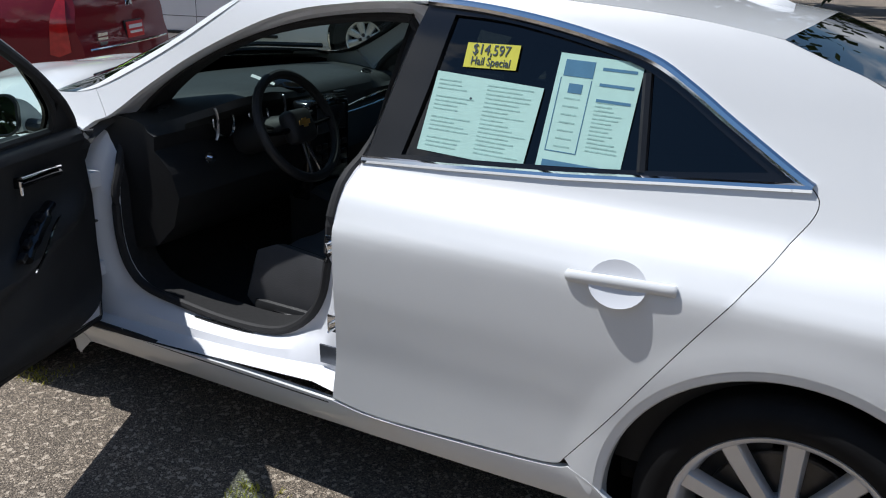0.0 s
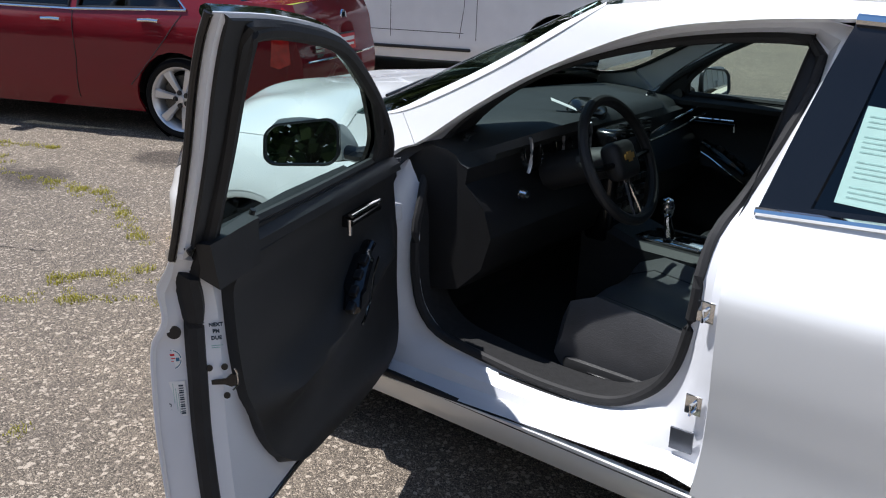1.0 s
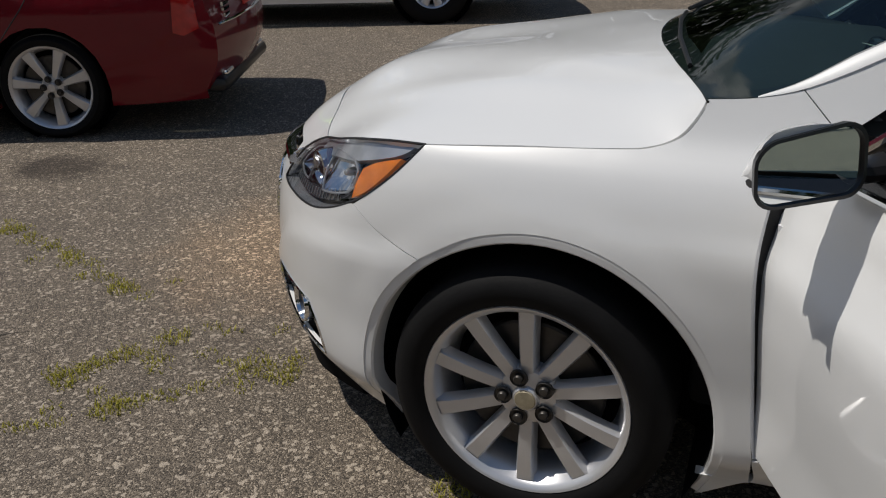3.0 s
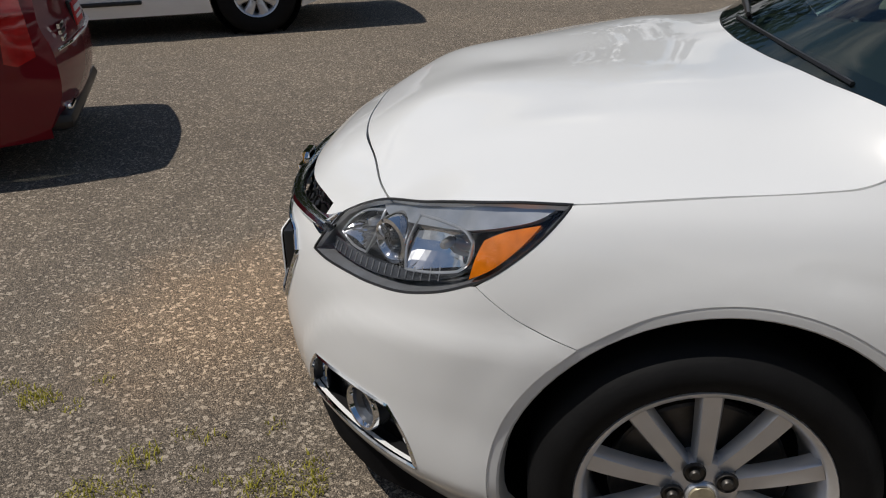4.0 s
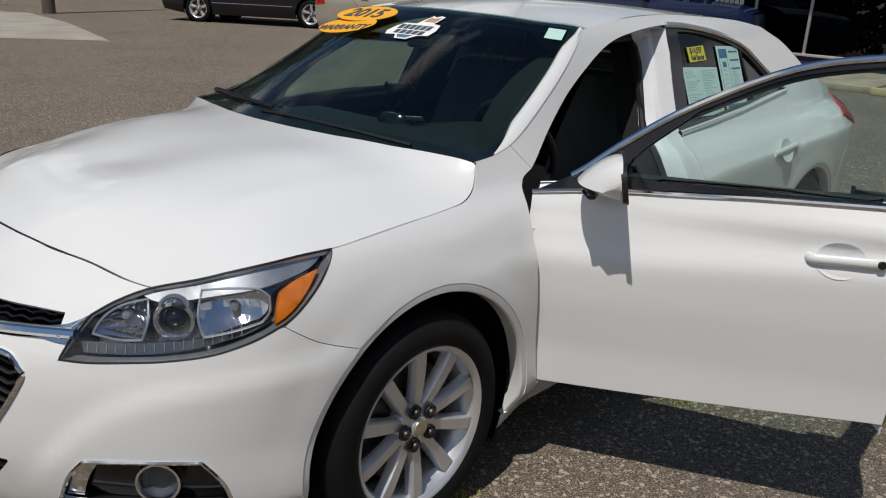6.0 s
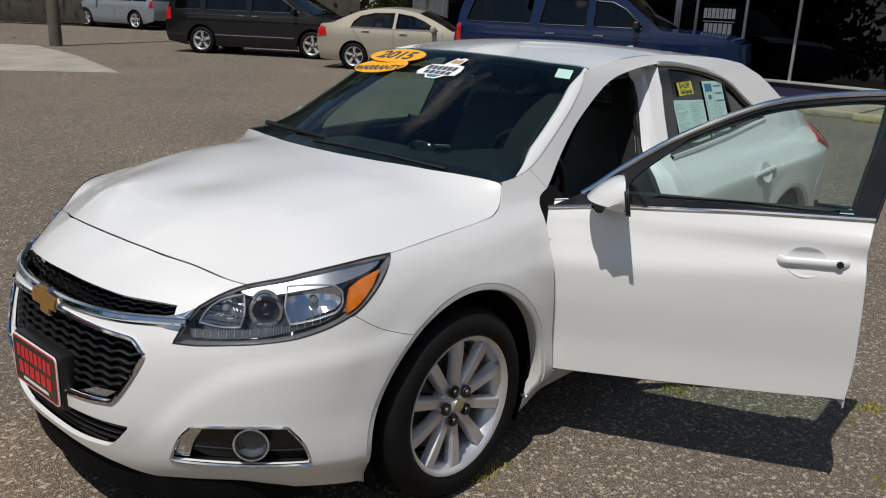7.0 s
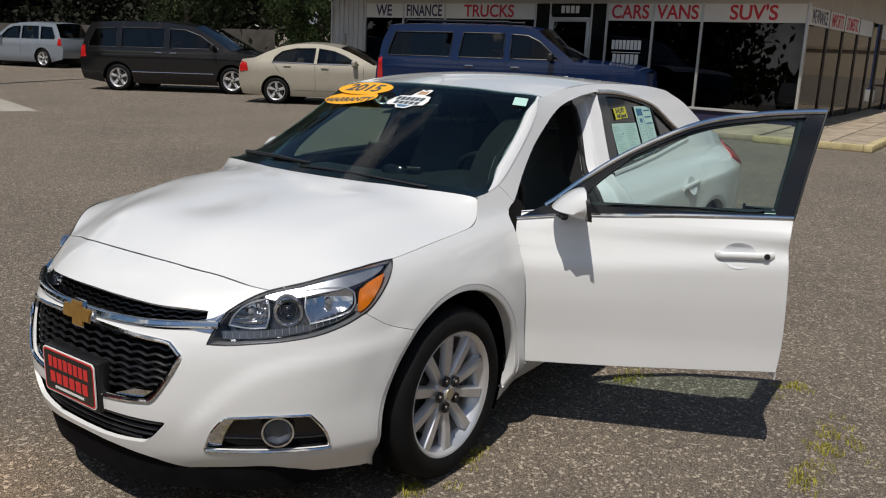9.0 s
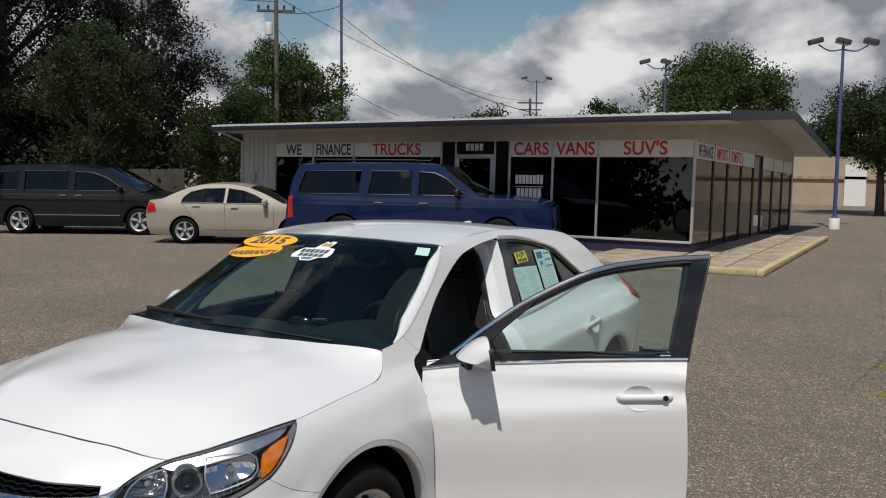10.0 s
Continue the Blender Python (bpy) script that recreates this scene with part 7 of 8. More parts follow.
# header over the windows and soffit
part("header_wall", join(box(FX, SY, 2.40, FX + .14, 13.42, 2.72), box(FX + .14, SY, 2.36, BX, SY + .14, 2.72)), SOFFIT, shop)
FRONT_MULL = [SY, 3.88, 4.965, 6.06, 6.45, 7.52, 7.93, 10.64, 12.03, 13.40]
for k, y in enumerate(FRONT_MULL):
    part("mullion", box(FX - .02, y - .025, .28, FX + .05, y + .025, 2.42, .004), ALU, shop)
part("window_sill", box(FX - .05, SY, .26, FX + .1, 13.4, .31, .006), ALU, shop)
for a, b in zip(FRONT_MULL[:-1], FRONT_MULL[1:]):
    part("shop_pane", box(FX + .015, a + .02, .30, FX + .03, b - .02, 2.40), SHOP_GLASS, shop)
part("dark_panel", join(box(FX - .01, 6.09, .3, FX + .01, 6.43, 2.4), box(FX - .01, 7.55, .3, FX + .01, 7.90, 2.4)), BLACK_GLOSS, shop)
door_1 = part("door_1", join(box(FX - .03, 6.48, .10, FX + .03, 6.56, 2.08, .006), box(FX - .03, 7.42, .10, FX + .03, 7.50, 2.08, .006), box(FX - .03, 6.48, 2.0, FX + .03, 7.50, 2.10, .006), box(FX - .03, 6.48, .1, FX + .03, 7.50, .32, .006)), ALU, shop)
part("door_pane", box(FX - .005, 6.55, .3, FX + .008, 7.43, 2.0), SHOP_GLASS, door_1)
part("transom_panel", box(FX - .02, 6.50, 2.14, FX, 7.50, 2.40), BLACK_GLOSS, shop)
face_m = lambda y, z, d=.03: Matrix.Translation((FX - d, y, z)) @ Matrix(((0, 0, -1, 0), (-1, 0, 0, 0), (0, 1, 0, 0), (0, 0, 0, 1)))
part("number_bars", word_bars(4, -.25, .25, 0, .16, .01, lambda u, v, d: (FX - .02 - d, 7.0 - u, 2.27 + v), .3), WHITE_PRINT, shop)
for a, b, word, mtl, sq in ((SY, 3.88, "SUV'S", SIGN_RED, 1.0), (3.88, 4.965, "VANS", SIGN_RED, .92), (4.965, 6.06, "CARS", SIGN_RED, .92), (7.93, 10.64, "TRUCKS", SIGN_RED, 1.0), (10.64, 12.03, "FINANCE", SIGN_NAVY, .72), (12.03, 13.40, "WE", SIGN_NAVY, .9)):
    s = part("sign_band", box(FX - .012, a + .03, 2.04, FX - .004, b - .03, 2.40), SIGN_WHITE, shop, "white window sign band")
    letters(word, .40, mtl, s, face_m((a + b) / 2, 2.215, .014), squeeze=sq, bold=.008)
logo = part("window_name_bars", word_bars(8, -.36, .36, .20, .20, .006, lambda u, v, d: (FX + .010 - d, 5.55 - u, 1.33 + v)), WHITE_PRINT, shop)
part("window_name_bars", word_bars(6, -.32, .32, -.10, .20, .006, lambda u, v, d: (FX + .010 - d, 5.55 - u, 1.33 + v)), WHITE_PRINT, shop)
part("window_rule", box(FX + .004, 5.2, 1.36, FX + .01, 5.9, 1.375), WHITE_PRINT, shop)
part("phone_bars", word_bars(12, -.36, .36, -.32, .10, .006, lambda u, v, d: (FX + .010 - d, 5.55 - u, 1.33 + v)), WHITE_PRINT, shop)
part("phone_dots", join(box(FX + .002, 5.08, .98, FX + .01, 5.14, 1.04), box(FX + .002, 5.96, .98, FX + .01, 6.02, 1.04)), YELLOW_NOTE, shop)
SIDE_MULL = [FX + .06, 16.65, 17.85, 19.1, 20.35, 21.3, 22.6, 23.9, 25.2]
for x in SIDE_MULL:
    part("mullion", box(x - .02, SY - .015, .22, x + .02, SY + .05, 2.38, .004), BRONZE, shop)
for k, (a, b) in enumerate(zip(SIDE_MULL[:-1], SIDE_MULL[1:])):
    part("shop_pane", box(a + .03, SY + .015, .22, b - .03, SY + .03, 2.36), SIDE_GLASS, shop)
    if k != 4:
        s = part("sign_band", box(a + .03, SY - .012, 2.02, b - .03, SY - .004, 2.36), SIGN_WHITE, shop)
        if k < 3:
            letters(("WE FINANCE", "IMPORTS", "DOMESTIC")[k], .36, (SIGN_NAVY, SIGN_RED, SIGN_RED)[k], s, Matrix.Translation(((a + b) / 2, SY - .014, 2.18)) @ pose(0, 0, 0, 90, 0, 0), squeeze=(.50, .62, .54)[k], bold=.006)
for k, (a, b) in enumerate(((15.35, 16.55), (16.75, 17.75), (17.95, 19.0), (19.2, 20.2))):
    part("red_poster", box(a, SY + .05, 1.05 + .12 * (k % 2), b, SY + .06, 2.0), POSTER_RED, shop)
# roof: low gable with a wide overhang
EZ, RZ, RX = 2.80, 3.40, 20.4
Y0, Y1 = .88, FY1 + .3
prof_top = [(FX - .9, EZ + .06), (RX, RZ), (BX + .9, EZ - .08)]
rows = [[(x, y, z) for x, z in [(FX - .9, EZ - .06), *prof_top, (BX + .9, EZ - .20), (RX, RZ - .14)]] for y in (Y0, Y1)]
part("roof", loft(rows, True, True), ROOF_METAL, shop, flat=True)
part("soffit", join(box(FX - .86, Y0 + .03, EZ - .10, FX + .02, Y1 - .03, EZ - .07)), SOFFIT, shop)
gable = bmesh.new()
gv = [gable.verts.new(p) for p in ((FX, SY + .02, 2.70), (BX, SY + .02, 2.70), (BX, SY + .02, EZ - .12), (RX, SY + .02, RZ - .15), (FX, SY + .02, EZ - .08))]
gable.faces.new(gv)
part("gable_wall", gable, SOFFIT, shop, flat=True)
part("fascia_front", box(FX - .93, Y0, EZ - .10, FX - .905, Y1, EZ + .02, .004), FASCIA, shop)
for (xa, za), (xb, zb) in zip(prof_top[:-1], prof_top[1:]):
    part("fascia_gable", loft([[(xa, Y0 - .02, za - .17), (xa, Y0 - .02, za + .03), (xa, Y0 - .002, za + .03), (xa, Y0 - .002, za - .17)], [(xb, Y0 - .02, zb - .17), (xb, Y0 - .02, zb + .03), (xb, Y0 - .002, zb + .03), (xb, Y0 - .002, zb - .17)]], True, True), FASCIA, shop, flat=True)
gut = []
for k in range(70):
    y = Y0 + .1 + k * (Y1 - Y0 - .2) / 70
    gut.append(box(FX - .90, y, EZ + .05, FX - .60, y + .10, EZ + .075))
part("roof_ribs", join(*gut), ROOF_METAL, shop)

# sidewalk slabs with a faded kerb
walk_ob = thing("pavement", "old concrete slabs with a faded yellow kerb", "pavement", kind="structure")
for k in range(9):
    for y0, y1 in ((.02, .58), (.61, 1.17), (1.20, 1.72)):
        part("paving_slab", box(12.65 + k * .97, y0, 0, 13.58 + k * .97, y1, .095 + .006 * ((k * 7 + int(y0 * 10)) % 3 - 1), .012), CONCRETE, walk_ob)
part("kerb", join(box(12.5, -.13, 0, 21.4, .01, .115, .02), box(12.5, .01, 0, 12.63, 1.76, .115, .02)), KERB, walk_ob)
part("paving_apron", box(12.65, 1.78, 0, 15.10, 3.3, .10, .01), CONCRETE, walk_ob)

# far right building and distance
far_b = thing("far_building", "plain beige block building in the distance", "building", kind="structure")
BEIGE_WALL = mat("beige_block_wall", (0.42, 0.34, 0.25), 0.8, 0, 0.08, 1)
part("wall", box(46, -9, 0, 52, 8, 2.5), BEIGE_WALL, far_b)
part("band", box(45.9, -9, 1.35, 46, 8, 1.5), CONCRETE, far_b)
part("door_leaf", box(45.9, .9, 0, 46, 1.9, 2.1), WHITE_PRINT, far_b)
part("door_leaf", box(45.9, -1.2, 0, 46, -.1, 2.0), WHITE_PRINT, far_b)

# fence behind the row
# weathered grey-brown, lowered further for the shade of the trees
FENCE_WOOD = mat("weathered_shaded_wood", (0.055, 0.048, 0.042), 0.85, 0, 0.25, 3, 0.4, 40)
fence = thing("fence", "weathered dark wooden fence behind the parked cars, tree shade in its colour", "fence")
for k in range(62):
    t = k / 62
    x, y = 9.0 + 12.5 * t, 39.5 - 16.5 * t
    part("board", moved(box(-.17, -.015, .1, .17, .015, 1.62, .006), Matrix.Translation((x, y, 0)) @ pose(0, 0, 0, 0, 0, -52.85)), FENCE_WOOD, fence)

# ---- poles and wires ----
POLE_BLUE = mat("blue_painted_steel", (0.06, 0.08, 0.20), 0.45, 0, 0.12, 4)
POLE_WOOD = mat("weathered_pole_wood", (0.10, 0.085, 0.07), 0.9, 0, 0.25, 4, 0.5, 30)
LAMP_HEAD = mat("dark_lamp_head", (0.05, 0.05, 0.055), 0.5)


def lot_lamp(x, y, h, heads, turn):
    p = thing("lot_lamp", "tall blue steel lot lamp with box heads", "street lamp", pose(x, y, 0, 0, 0, turn), "lot lamps")
    part("footing", lathe([(.001, .34), (.15, .34), (.16, .31), (.16, 0)], 20, "z"), WHITE_PRINT, p, "white painted concrete footing")
    part("pole", tube([(0, 0, .3), (0, 0, h)], [.062, .042], 12), POLE_BLUE, p)
    part("base_flange", lathe([(.065, .40), (.11, .38), (.12, .34)], 16, "z"), POLE_BLUE, p)
    arm = np.linspace(-.75, .75, heads)
    for q in arm:
        part("arm", tube(catmull([(0, 0, h - .12), (q * .55, 0, h - .16), (q, 0, h + .02)], 5), .022, 8), POLE_BLUE, p)
        hd = part("lamp_head", moved(box(-.20, -.14, -.075, .20, .14, .075, .025), Matrix.Translation((q * 1.12, 0, h + .12)) @ pose(0, 0, 0, 0, 14 if q > 0 else -14, 0)), LAMP_HEAD, p)
        part("lamp_glass", moved(box(-.17, -.115, -.085, .17, .115, -.076), Matrix.Translation((q * 1.12, 0, h + .12)) @ pose(0, 0, 0, 0, 14 if q > 0 else -14, 0)), LAMP_REFLECTOR, hd)


lot_lamp(26.27, .26, 5.55, 3, 30 + 90)
lot_lamp(32.0, 7.3, 5.95, 3, 30 + 90)
lot_lamp(52.0, 22.0, 7.8, 2, 30 + 90)
bp = thing("flag_pole", "slender blue steel pole", "pole", pose(26.1, 19.0, 0))
part("shaft", tube([(0, 0, 0), (0, 0, 14)], [.062, .048], 12), POLE_BLUE, bp)
up = thing("utility_pole", "weathered wooden utility pole with a transformer", "utility pole", pose(22.9, 19.7, 0))
part("shaft", tube([(0, 0, 0), (.03, 0, 4), (.05, 0, 8.1)], [.12, .10, .075], 12), POLE_WOOD, up)
part("cross_arm", moved(box(-.72, -.045, -.045, .72, .045, .045, .01), Matrix.Translation((.05, 0, 7.65)) @ pose(0, 0, 0, 0, 0, -55)), POLE_WOOD, up)
for q in (-.66, -.3, .3, .66):
    part("insulator", moved(lathe([(.001, .18), (.04, .16), (.05, .08), (.03, 0)], 12, "z"), Matrix.Translation((.05 + q * math.cos(radians(-55)), q * math.sin(radians(-55)), 7.70))), LAMP_HEAD, up)
part("transformer", moved(lathe([(.001, .52), (.12, .51), (.145, .47), (.145, .04), (.001, 0)], 20, "z"), Matrix.Translation((-.17, .18, 6.7))), SIDING, up)
up2 = thing("utility_pole", "far wooden utility pole with a cross arm", "utility pole", pose(56.2, 24.4, 0))
part("shaft", tube([(0, 0, 0), (0, 0, 6.9)], [.14, .09], 10), POLE_WOOD, up2)
part("cross_arm", join(moved(box(-.95, -.05, -.05, .95, .05, .05), Matrix.Translation((0, 0, 6.6)) @ pose(0, 0, 0, 0, 0, -55)), moved(box(-.8, -.05, -.05, .8, .05, .05), Matrix.Translation((0, 0, 6.1)) @ pose(0, 0, 0, 0, 0, -55))), POLE_WOOD, up2)
up3 = thing("utility_pole", "near wooden pole at the lot's edge", "utility pole", pose(8.6, 21.3, 0))
part("shaft", tube([(0, 0, 0), (0, 0, 8.5)], [.17, .12], 12), POLE_WOOD, up3)


def wire(a, b, sag, r=.014):
    a, b = Vector(a), Vector(b)
    pts = [a.lerp(b, t) - Vector((0, 0, sag * 4 * t * (1 - t))) for t in np.linspace(0, 1, 20)]
    w = part("overhead_wire", tube(pts, r, 5), BLACK_TRIM)
    tagged(w, "thin black overhead cable between the poles", "cable", "overhead wires")


wire((9.0, 25.0, 8.6), (22.95, 19.7, 8.0), .5, .012)
wire((22.95, 19.7, 7.6), (26.1, 19.0, 8.3), .15, .012)
wire((26.1, 19.0, 7.9), (21.2, 8.2, 3.45), .5, .012)
wire((22.95, 19.7, 8.2), (56.2, 24.4, 6.7), .8, .012)
wire((22.95, 19.7, 7.0), (20.5, 12.5, 3.4), .35, .010)

# ---- trees, weeds, cracks ----
def foliage(name, dark, light, through=0.35):
    m = bpy.data.materials.new(name)
    m.use_nodes = True
    n, l = m.node_tree.nodes, m.node_tree.links
    n.clear()
    out, mx = n.new("ShaderNodeOutputMaterial"), n.new("ShaderNodeMixShader")
    d, t = n.new("ShaderNodeBsdfPrincipled"), n.new("ShaderNodeBsdfTranslucent")
    d.inputs["Roughness"].default_value, d.inputs["Specular IOR Level"].default_value = 0.8, 0.15
    geo = n.new("ShaderNodeNewGeometry")
    ramp = n.new("ShaderNodeValToRGB")
    ramp.color_ramp.elements[0].color, ramp.color_ramp.elements[1].color = (*dark, 1), (*light, 1)
    l.new(geo.outputs["Random Per Island"], ramp.inputs[0])
    l.new(ramp.outputs[0], d.inputs["Base Color"]); l.new(ramp.outputs[0], t.inputs[0])
    mx.inputs[0].default_value = through
    l.new(d.outputs[0], mx.inputs[1]); l.new(t.outputs[0], mx.inputs[2]); l.new(mx.outputs[0], out.inputs[0])
    return m


LEAF_GREEN = foliage("green_leaves", (.035, .060, .016), (.095, .135, .040))
LEAF_MAPLE = foliage("grey_green_leaves", (.020, .034, .014), (.070, .092, .042))
LEAF_DARK = foliage("dark_purple_leaves", (.012, .015, .010), (.044, .044, .030), .18)
LEAF_FAR = foliage("distant_leaves", (.020, .034, .012), (.055, .080, .028))
GRASS = foliage("weed_blades", (.24, .23, .030), (.52, .47, .090), .3)
BARK = mat("tree_bark", (.085, .070, .055), .9, 0, .35, 14, .8, 60)
CRACK = mat("crack_tar", (.022, .019, .016), .95, 0, .3, 20)
CONCRETE_PATCH = mat("pale_concrete", (.34, .31, .265), .85, 0, .18, 1.2, .5, 120)


def leaf_mesh(name, centre, size, rng, material, droop=.35):
    """One diamond leaf at every centre, turned at random."""
    k = len(centre)
    a = rng.normal(size=(k, 3))
    a[:, 2] -= droop
    a /= np.linalg.norm(a, axis=1)[:, None]
    b = np.cross(a, rng.normal(size=(k, 3)))
    b /= np.linalg.norm(b, axis=1)[:, None] + 1e-9
    s = (size * rng.uniform(.6, 1.35, k))[:, None]
    v = np.stack([centre - a * s * .5, centre + b * s * .36 + a * s * .05, centre + a * s * .55, centre - b * s * .36 + a * s * .05], 1).reshape(-1, 3)
    me = bpy.data.meshes.new(name)
    me.from_pydata(v.tolist(), [], np.arange(4 * k).reshape(-1, 4).tolist())
    me.materials.append(material)
    return me


def tree(label, x, y, h, spread, base, leaf, count, size, seed, shape=1.0, clumps=46, trunk_r=.16):
    """A tapered trunk with limbs, and a crown of leaf clumps with gaps between them."""
    rng = np.random.default_rng(seed)
    count, size, clumps = int(count * (4.0 if leaf is LEAF_DARK else 3.6)), size * .50, int(clumps * 2.1)
    t = thing("tree", label, "tree", pose(x, y, 0), "trees round the lot")
    mid, half = (h + base) / 2, (h - base) / 2
    lean_x, lean_y = rng.uniform(-.3, .3, 2)
    spine = [(lean_x * k * k, lean_y * k * k, h * .86 * k) for k in np.linspace(0, 1, 7)]
    bms = [tube(spine, [trunk_r * (1.25 - k * 1.1) + .02 for k in np.linspace(0, 1, 7)], 9)]
    cen = []
    while len(cen) < clumps:
        d = rng.normal(size=3)
        d /= np.linalg.norm(d)
        r = rng.uniform(.30, 1.08) ** .6
        taper = 1 - .45 * shape * max(0, d[2] * r)
        cen.append((d[0] * spread * r * taper, d[1] * spread * r * taper, mid + d[2] * half * r * .93))
    cen = np.array(cen)
    for c in cen[::7]:
        z0 = max(base * .7, min(c[2] * .62, h * .75))
        k = z0 / (h * .86)
        p0 = (lean_x * k * k, lean_y * k * k, z0)
        mid_p = [(p0[i] + c[i]) / 2 + rng.uniform(-.12, .12) for i in range(3)]
        bms.append(tube([p0, mid_p, tuple(c)], [trunk_r * .42, trunk_r * .26, .02], 6))
    part("trunk", join(*bms), BARK, t)
    rad = spread * rng.uniform(.10, .30, clumps)
    pick = rng.integers(0, clumps, count)
    d = rng.normal(size=(count, 3))
    d /= np.linalg.norm(d, axis=1)[:, None]
    d[:, 2] *= .75
    p = cen[pick] + d * (rad[pick] * rng.uniform(.35, 1.12, count) ** .8)[:, None] + rng.normal(size=(count, 3)) * spread * .045
    p[:, 2] = np.maximum(p[:, 2], base * .55)
    crown = new("crown", leaf_mesh("crown", p, size, rng, leaf))
    crown.parent = t
    tagged(crown, "")
    return t


tree("young maple with grey-green leaves by the fence", 16.3, 21.9, 7.1, 2.1, 1.2, LEAF_MAPLE, 9000, .17, 3, 1.1, 50, .10)
tree("tall maple with very dark purple leaves", 19.8, 32.1, 17.0, 5.2, 1.8, LEAF_DARK, 20000, .26, 5, .5, 70, .28)
tree("tall maple with very dark purple leaves", 15.8, 36.5, 17.0, 6.0, 2.4, LEAF_DARK, 18000, .26, 6, .5, 66, .28)
tree("dark broadleaf tree behind the fence", 22.5, 26.5, 10.6, 3.1, .8, LEAF_DARK, 9000, .22, 7, .9, 46, .16)
tree("dense green shrub tree beside the shop", 19.4, 18.6, 4.6, 1.9, .4, LEAF_FAR, 6000, .16, 8, .6, 34, .10)
tree("bushy green maple behind the shop", 24.6, 20.2, 6.8, 2.1, 2.0, LEAF_GREEN, 9000, .19, 9, .5, 46, .16)
tree("bushy green maple behind the shop", 28.0, 24.6, 7.6, 2.0, 2.4, LEAF_GREEN, 7000, .19, 10, .7, 40, .16)
tree("broad green poplar with an uneven top", 36.4, 6.2, 7.1, 2.85, 2.2, LEAF_GREEN, 13000, .22, 11, .25, 64, .22)
tree("round street maple with dark green leaves", 36.4, -.35, 5.3, 2.6, 1.7, LEAF_FAR, 10000, .19, 12, .4, 48, .14)
tree("far round tree with dark leaves", 53.8, 17.8, 6.2, 3.2, 1.5, LEAF_FAR, 3500, .34, 13, .5, 30, .18)
tree("far low tree with dark leaves", 50.9, 24.5, 5.6, 4.4, 1.2, LEAF_FAR, 4500, .36, 14, .3, 30, .18)


def tree_line(name, label, path, height, width, count, size, seed, leaf):
    """An unbroken strip of far trees with an uneven top."""
    rng = np.random.default_rng(seed)
    p = catmull(path, 24)
    s = np.r_[0, np.cumsum(np.linalg.norm(np.diff(p, axis=0), axis=1))]
    u = rng.uniform(0, s[-1], count)
    ph = rng.uniform(0, 6.28, 5)
    top_h = height * (.72 + .15 * np.sin(u * .31 + ph[0]) + .12 * np.sin(u * .83 + ph[1]) + .09 * np.sin(u * 1.9 + ph[2]))
    z = top_h * rng.uniform(0, 1, count) ** .6
    x = np.interp(u, s, p[:, 0]) + rng.normal(size=count) * width
    y = np.interp(u, s, p[:, 1]) + rng.normal(size=count) * width
    ob = new(name, leaf_mesh(name, np.stack([x, y, z], -1), size, rng, leaf))
    return tagged(ob, label, "trees", kind="stuff")


tree_line("far_woods", "dark far woods round the lot", [(86 * math.cos(a), 86 * math.sin(a)) for a in np.linspace(0, 2 * math.pi, 25)], 7.0, 1.4, 26000, 1.15, 21, LEAF_FAR)
tree_line("hedge_row", "dark overgrown hedge behind the fence", [(-4, 50), (6, 46), (15, 43), (22, 38), (28, 33)], 9.0, 1.0, 10000, .6, 22, LEAF_DARK)
tree_line("hedge_row", "dark shrubs along the wooden fence", [(9.5, 41), (15.5, 34.0), (19.5, 28.6), (22.6, 23.6)], 3.6, .6, 6500, .26, 23, LEAF_DARK)


def street_side_woods():
    """The belt of trees across the street behind the walk, mirrored in the panes, the paint and the door mirror."""
    rng = np.random.default_rng(77)
    k = 46000
    x = rng.uniform(-45, 75, k)
    high = 11.0 + 1.5 * np.sin(x * .31) + 1.1 * np.sin(x * .83 + 1) + .8 * np.sin(x * 1.9 + 2)
    z = .2 + (high - .2) * rng.uniform(0, 1, k) ** .85
    y = -31 + rng.normal(size=k) * 1.6 - z * .12
    ob = new("woods", leaf_mesh("woods", np.stack([x, y, z], -1), .62, rng, LEAF_FAR))
    tagged(ob, "dark green belt of broadleaf trees across the street", "trees", kind="stuff")


street_side_woods()
tree_line("woods", "tall dark trees beyond the lot's far edge", [(-32, 22), (-16, 25), (-6, 27), (1, 28)], 17.0, 1.8, 15000, .62, 24, LEAF_FAR)


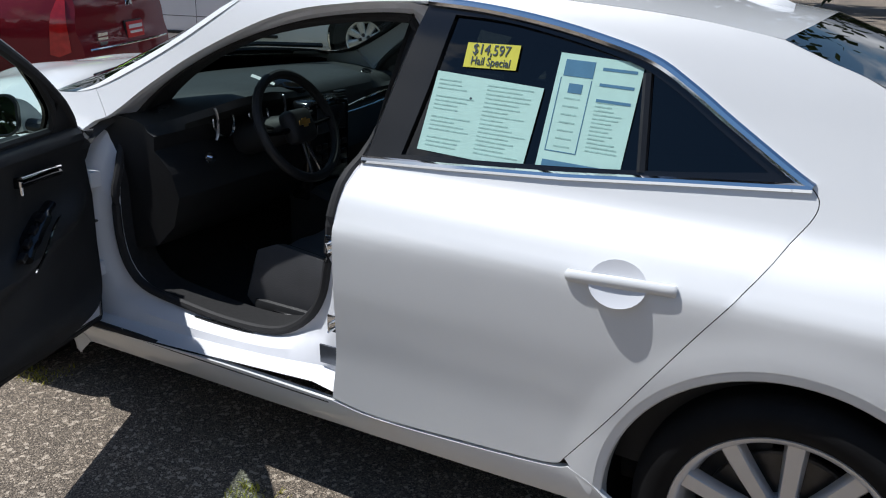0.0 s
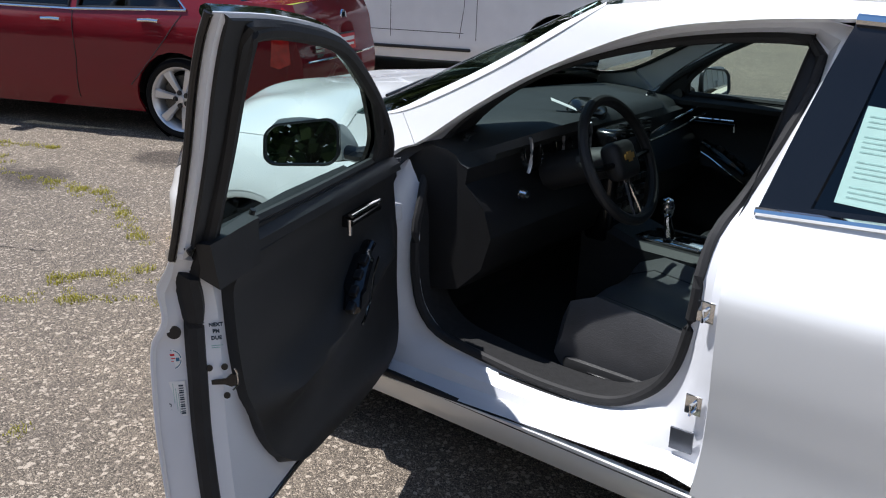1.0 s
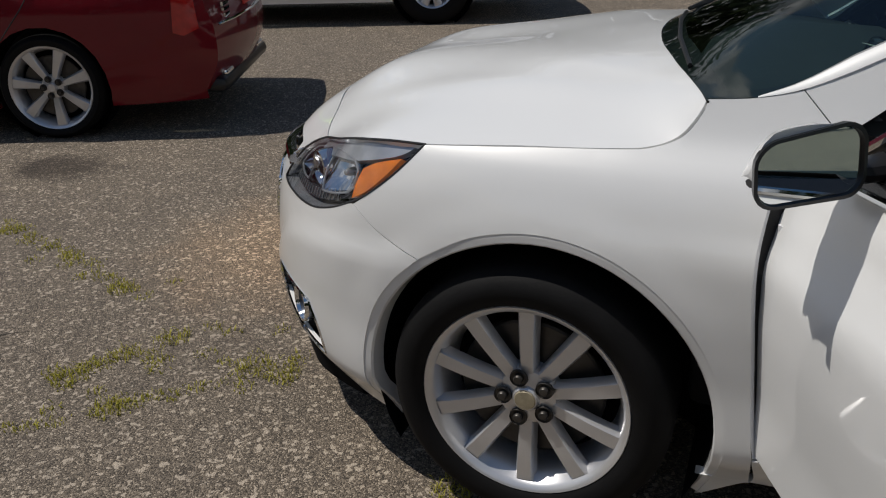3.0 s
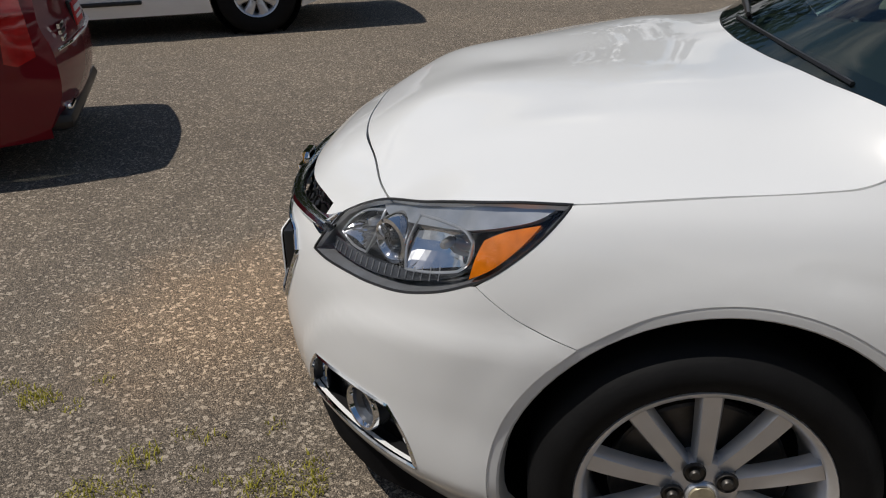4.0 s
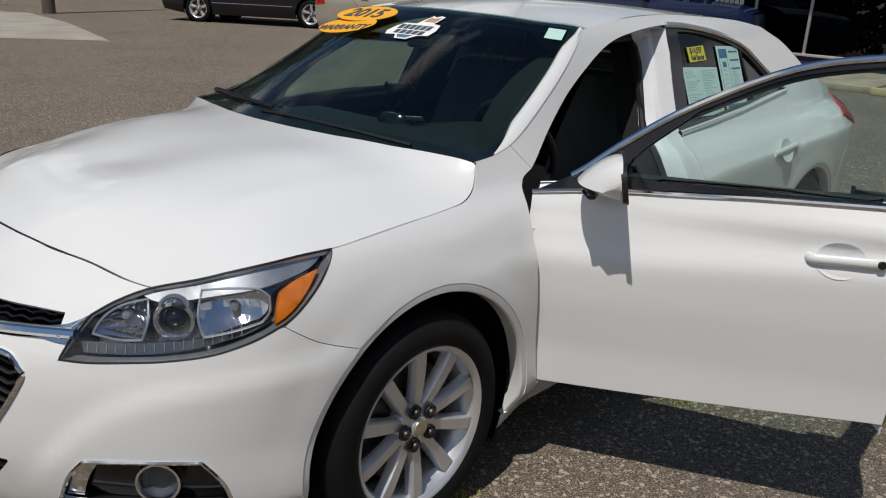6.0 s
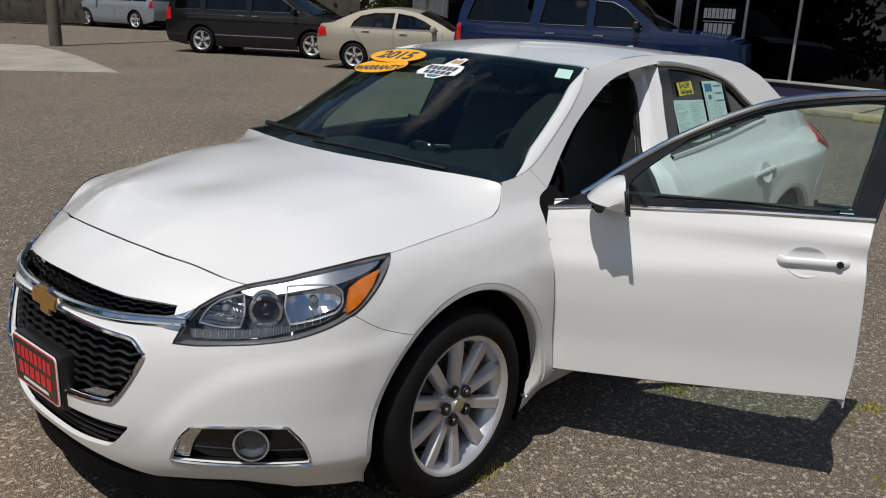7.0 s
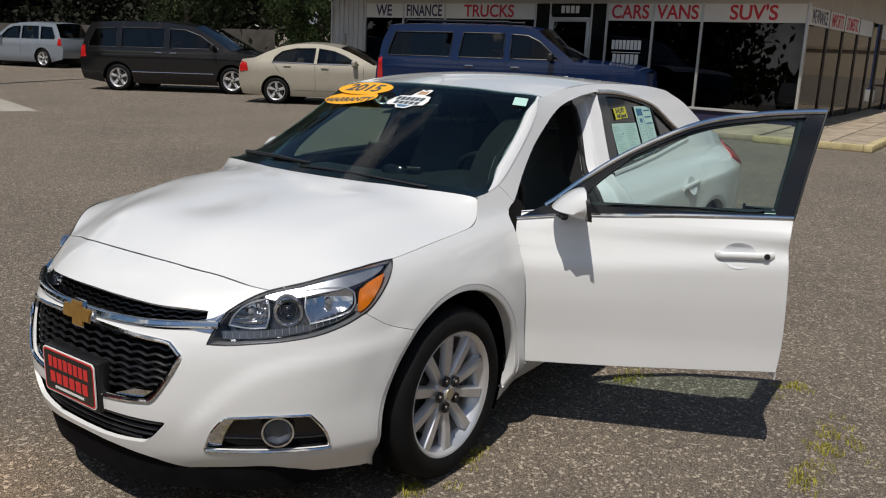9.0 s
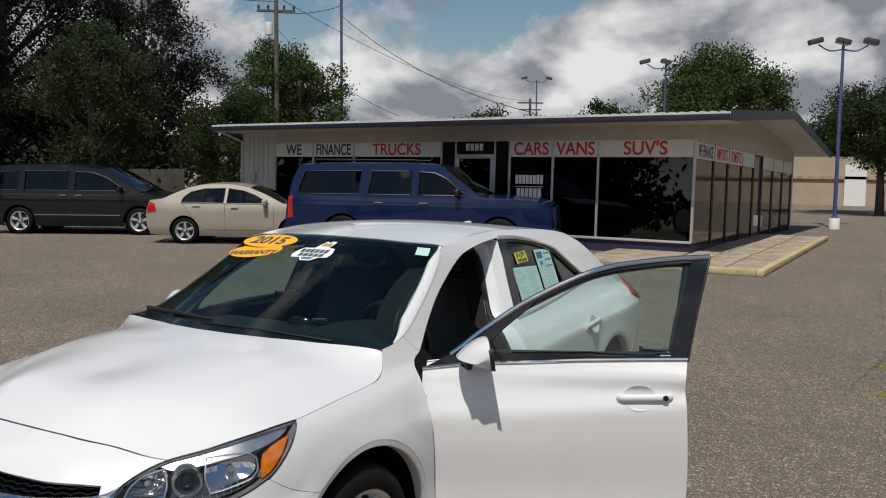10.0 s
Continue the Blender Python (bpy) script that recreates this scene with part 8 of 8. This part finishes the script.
def weeds():
    """Blades in tufts along the seams of the asphalt."""
    rng = np.random.default_rng(31)
    seams = [[(-4.58, 0.44), (-4.17, 0.61)], [(-4.14, 0.19), (-4.07, -0.06), (-3.21, 0.08), (-2.95, 0.13), (-2.79, 0.17), (-2.29, 0.02), (-1.85, -0.17)], [(-1.55, -0.77), (-1.49, -0.58), (-1.40, -0.43)],
             [(-1.60, -1.11), (-1.31, -0.87), (-1.00, -0.52), (-0.91, -0.51)], [(-1.66, -1.39), (-1.38, -1.44), (-1.18, -1.52), (-0.89, -1.66), (-0.50, -1.66)], [(0.17, -0.88)], [(-0.19, -0.87)],
             [(0.85, -2.02), (1.18, -2.05), (1.35, -2.00)], [(1.82, -1.75)], [(-1.25, 1.63), (-1.13, 1.66)], [(5.07, -2.34)], [(6.17, -2.25)], [(1.33, -1.04)]]
    v, f = [], []

    def tuft(x, y, n, r, h):
        for _ in range(n):
            a, q = rng.uniform(0, 6.283), rng.uniform(0, 6.283)
            d = r * math.sqrt(rng.uniform())
            b = np.array((x + d * math.cos(a), y + d * math.sin(a), 0.0))
            hh, w = h * rng.uniform(.4, 1.2), rng.uniform(.0012, .0026)
            o = np.array((math.cos(q), math.sin(q), 0)) * hh * rng.uniform(.3, 1.1)
            sd = np.array((-math.sin(q), math.cos(q), 0)) * w
            k = len(v)
            v.extend([b - sd, b + sd, b + o * .45 + (0, 0, hh * .65) + sd * .7, b + o * .45 + (0, 0, hh * .65) - sd * .7, b + o + (0, 0, hh * .8)])
            f.extend([(k, k + 1, k + 2, k + 3), (k + 3, k + 2, k + 4)])
    for sm in seams:
        for p in sm:
            tuft(*p, 80, .06, .026)
            for _ in range(5):
                tuft(p[0] + rng.normal() * .11, p[1] + rng.normal() * .07, 22, .04, .018)
        for a, b in zip(sm[:-1], sm[1:]):
            ln = math.dist(a, b)
            for _ in range(int(ln / .024)):
                if rng.uniform() < .75:
                    t = rng.uniform()
                    tuft(a[0] + (b[0] - a[0]) * t + rng.normal() * .022, a[1] + (b[1] - a[1]) * t + rng.normal() * .022, 13, .038, .016)
    me = bpy.data.meshes.new("weeds")
    me.from_pydata([tuple(p) for p in v], [], f)
    me.materials.append(GRASS)
    tagged(new("weeds", me), "yellow-green weeds growing in the asphalt seams", "grass", kind="stuff")


weeds()


def crack(path, width, seed):
    rng = random.Random(seed)
    p = resample(path, .06, False)
    wob = [(q[0] + rng.uniform(-.012, .012), q[1] + rng.uniform(-.012, .012)) for q in p]
    a, b = [], []
    for i, q in enumerate(wob):
        w = width * rng.uniform(.35, 1.1) * (0.25 if i in (0, len(wob) - 1) else 1)
        d = np.array(wob[min(i + 1, len(wob) - 1)]) - np.array(wob[max(i - 1, 0)])
        d = d / (np.linalg.norm(d) + 1e-9)
        a.append((q[0] - d[1] * w, q[1] + d[0] * w, .003))
        b.append((q[0] + d[1] * w, q[1] - d[0] * w, .003))
    return ribbon(a, b, False)


CRACKS = [[(-2.67, -0.88), (-2.33, -0.80), (-1.93, -0.57)], [(-4.58, 0.11), (-4.11, 0.07), (-4.20, 0.58)], [(4.49, -1.06), (5.12, -2.09), (6.61, -2.27), (8.38, -2.23)],
          [(8.45, -2.15), (12.71, -1.85)], [(-4.65, 0.39), (-4.20, 0.61), (-3.39, 1.00)]]
for i, c in enumerate(CRACKS):
    tagged(part("crack", crack(c, .0038, i), CRACK, flat=True), "thin dark crack in the asphalt", "crack", kind="structure")

slab = bmesh.new()
slab.faces.new([slab.verts.new((x, y, .005)) for x, y in ((7.05, 22.8), (4.2, 15.3), (6.4, 13.6), (7.6, 18), (8.2, 21.6))])
bmesh.ops.recalc_face_normals(slab, faces=slab.faces[:])
tagged(part("pavement", slab, CONCRETE_PATCH, flat=True), "pale concrete patch in the lot", "pavement", kind="structure")
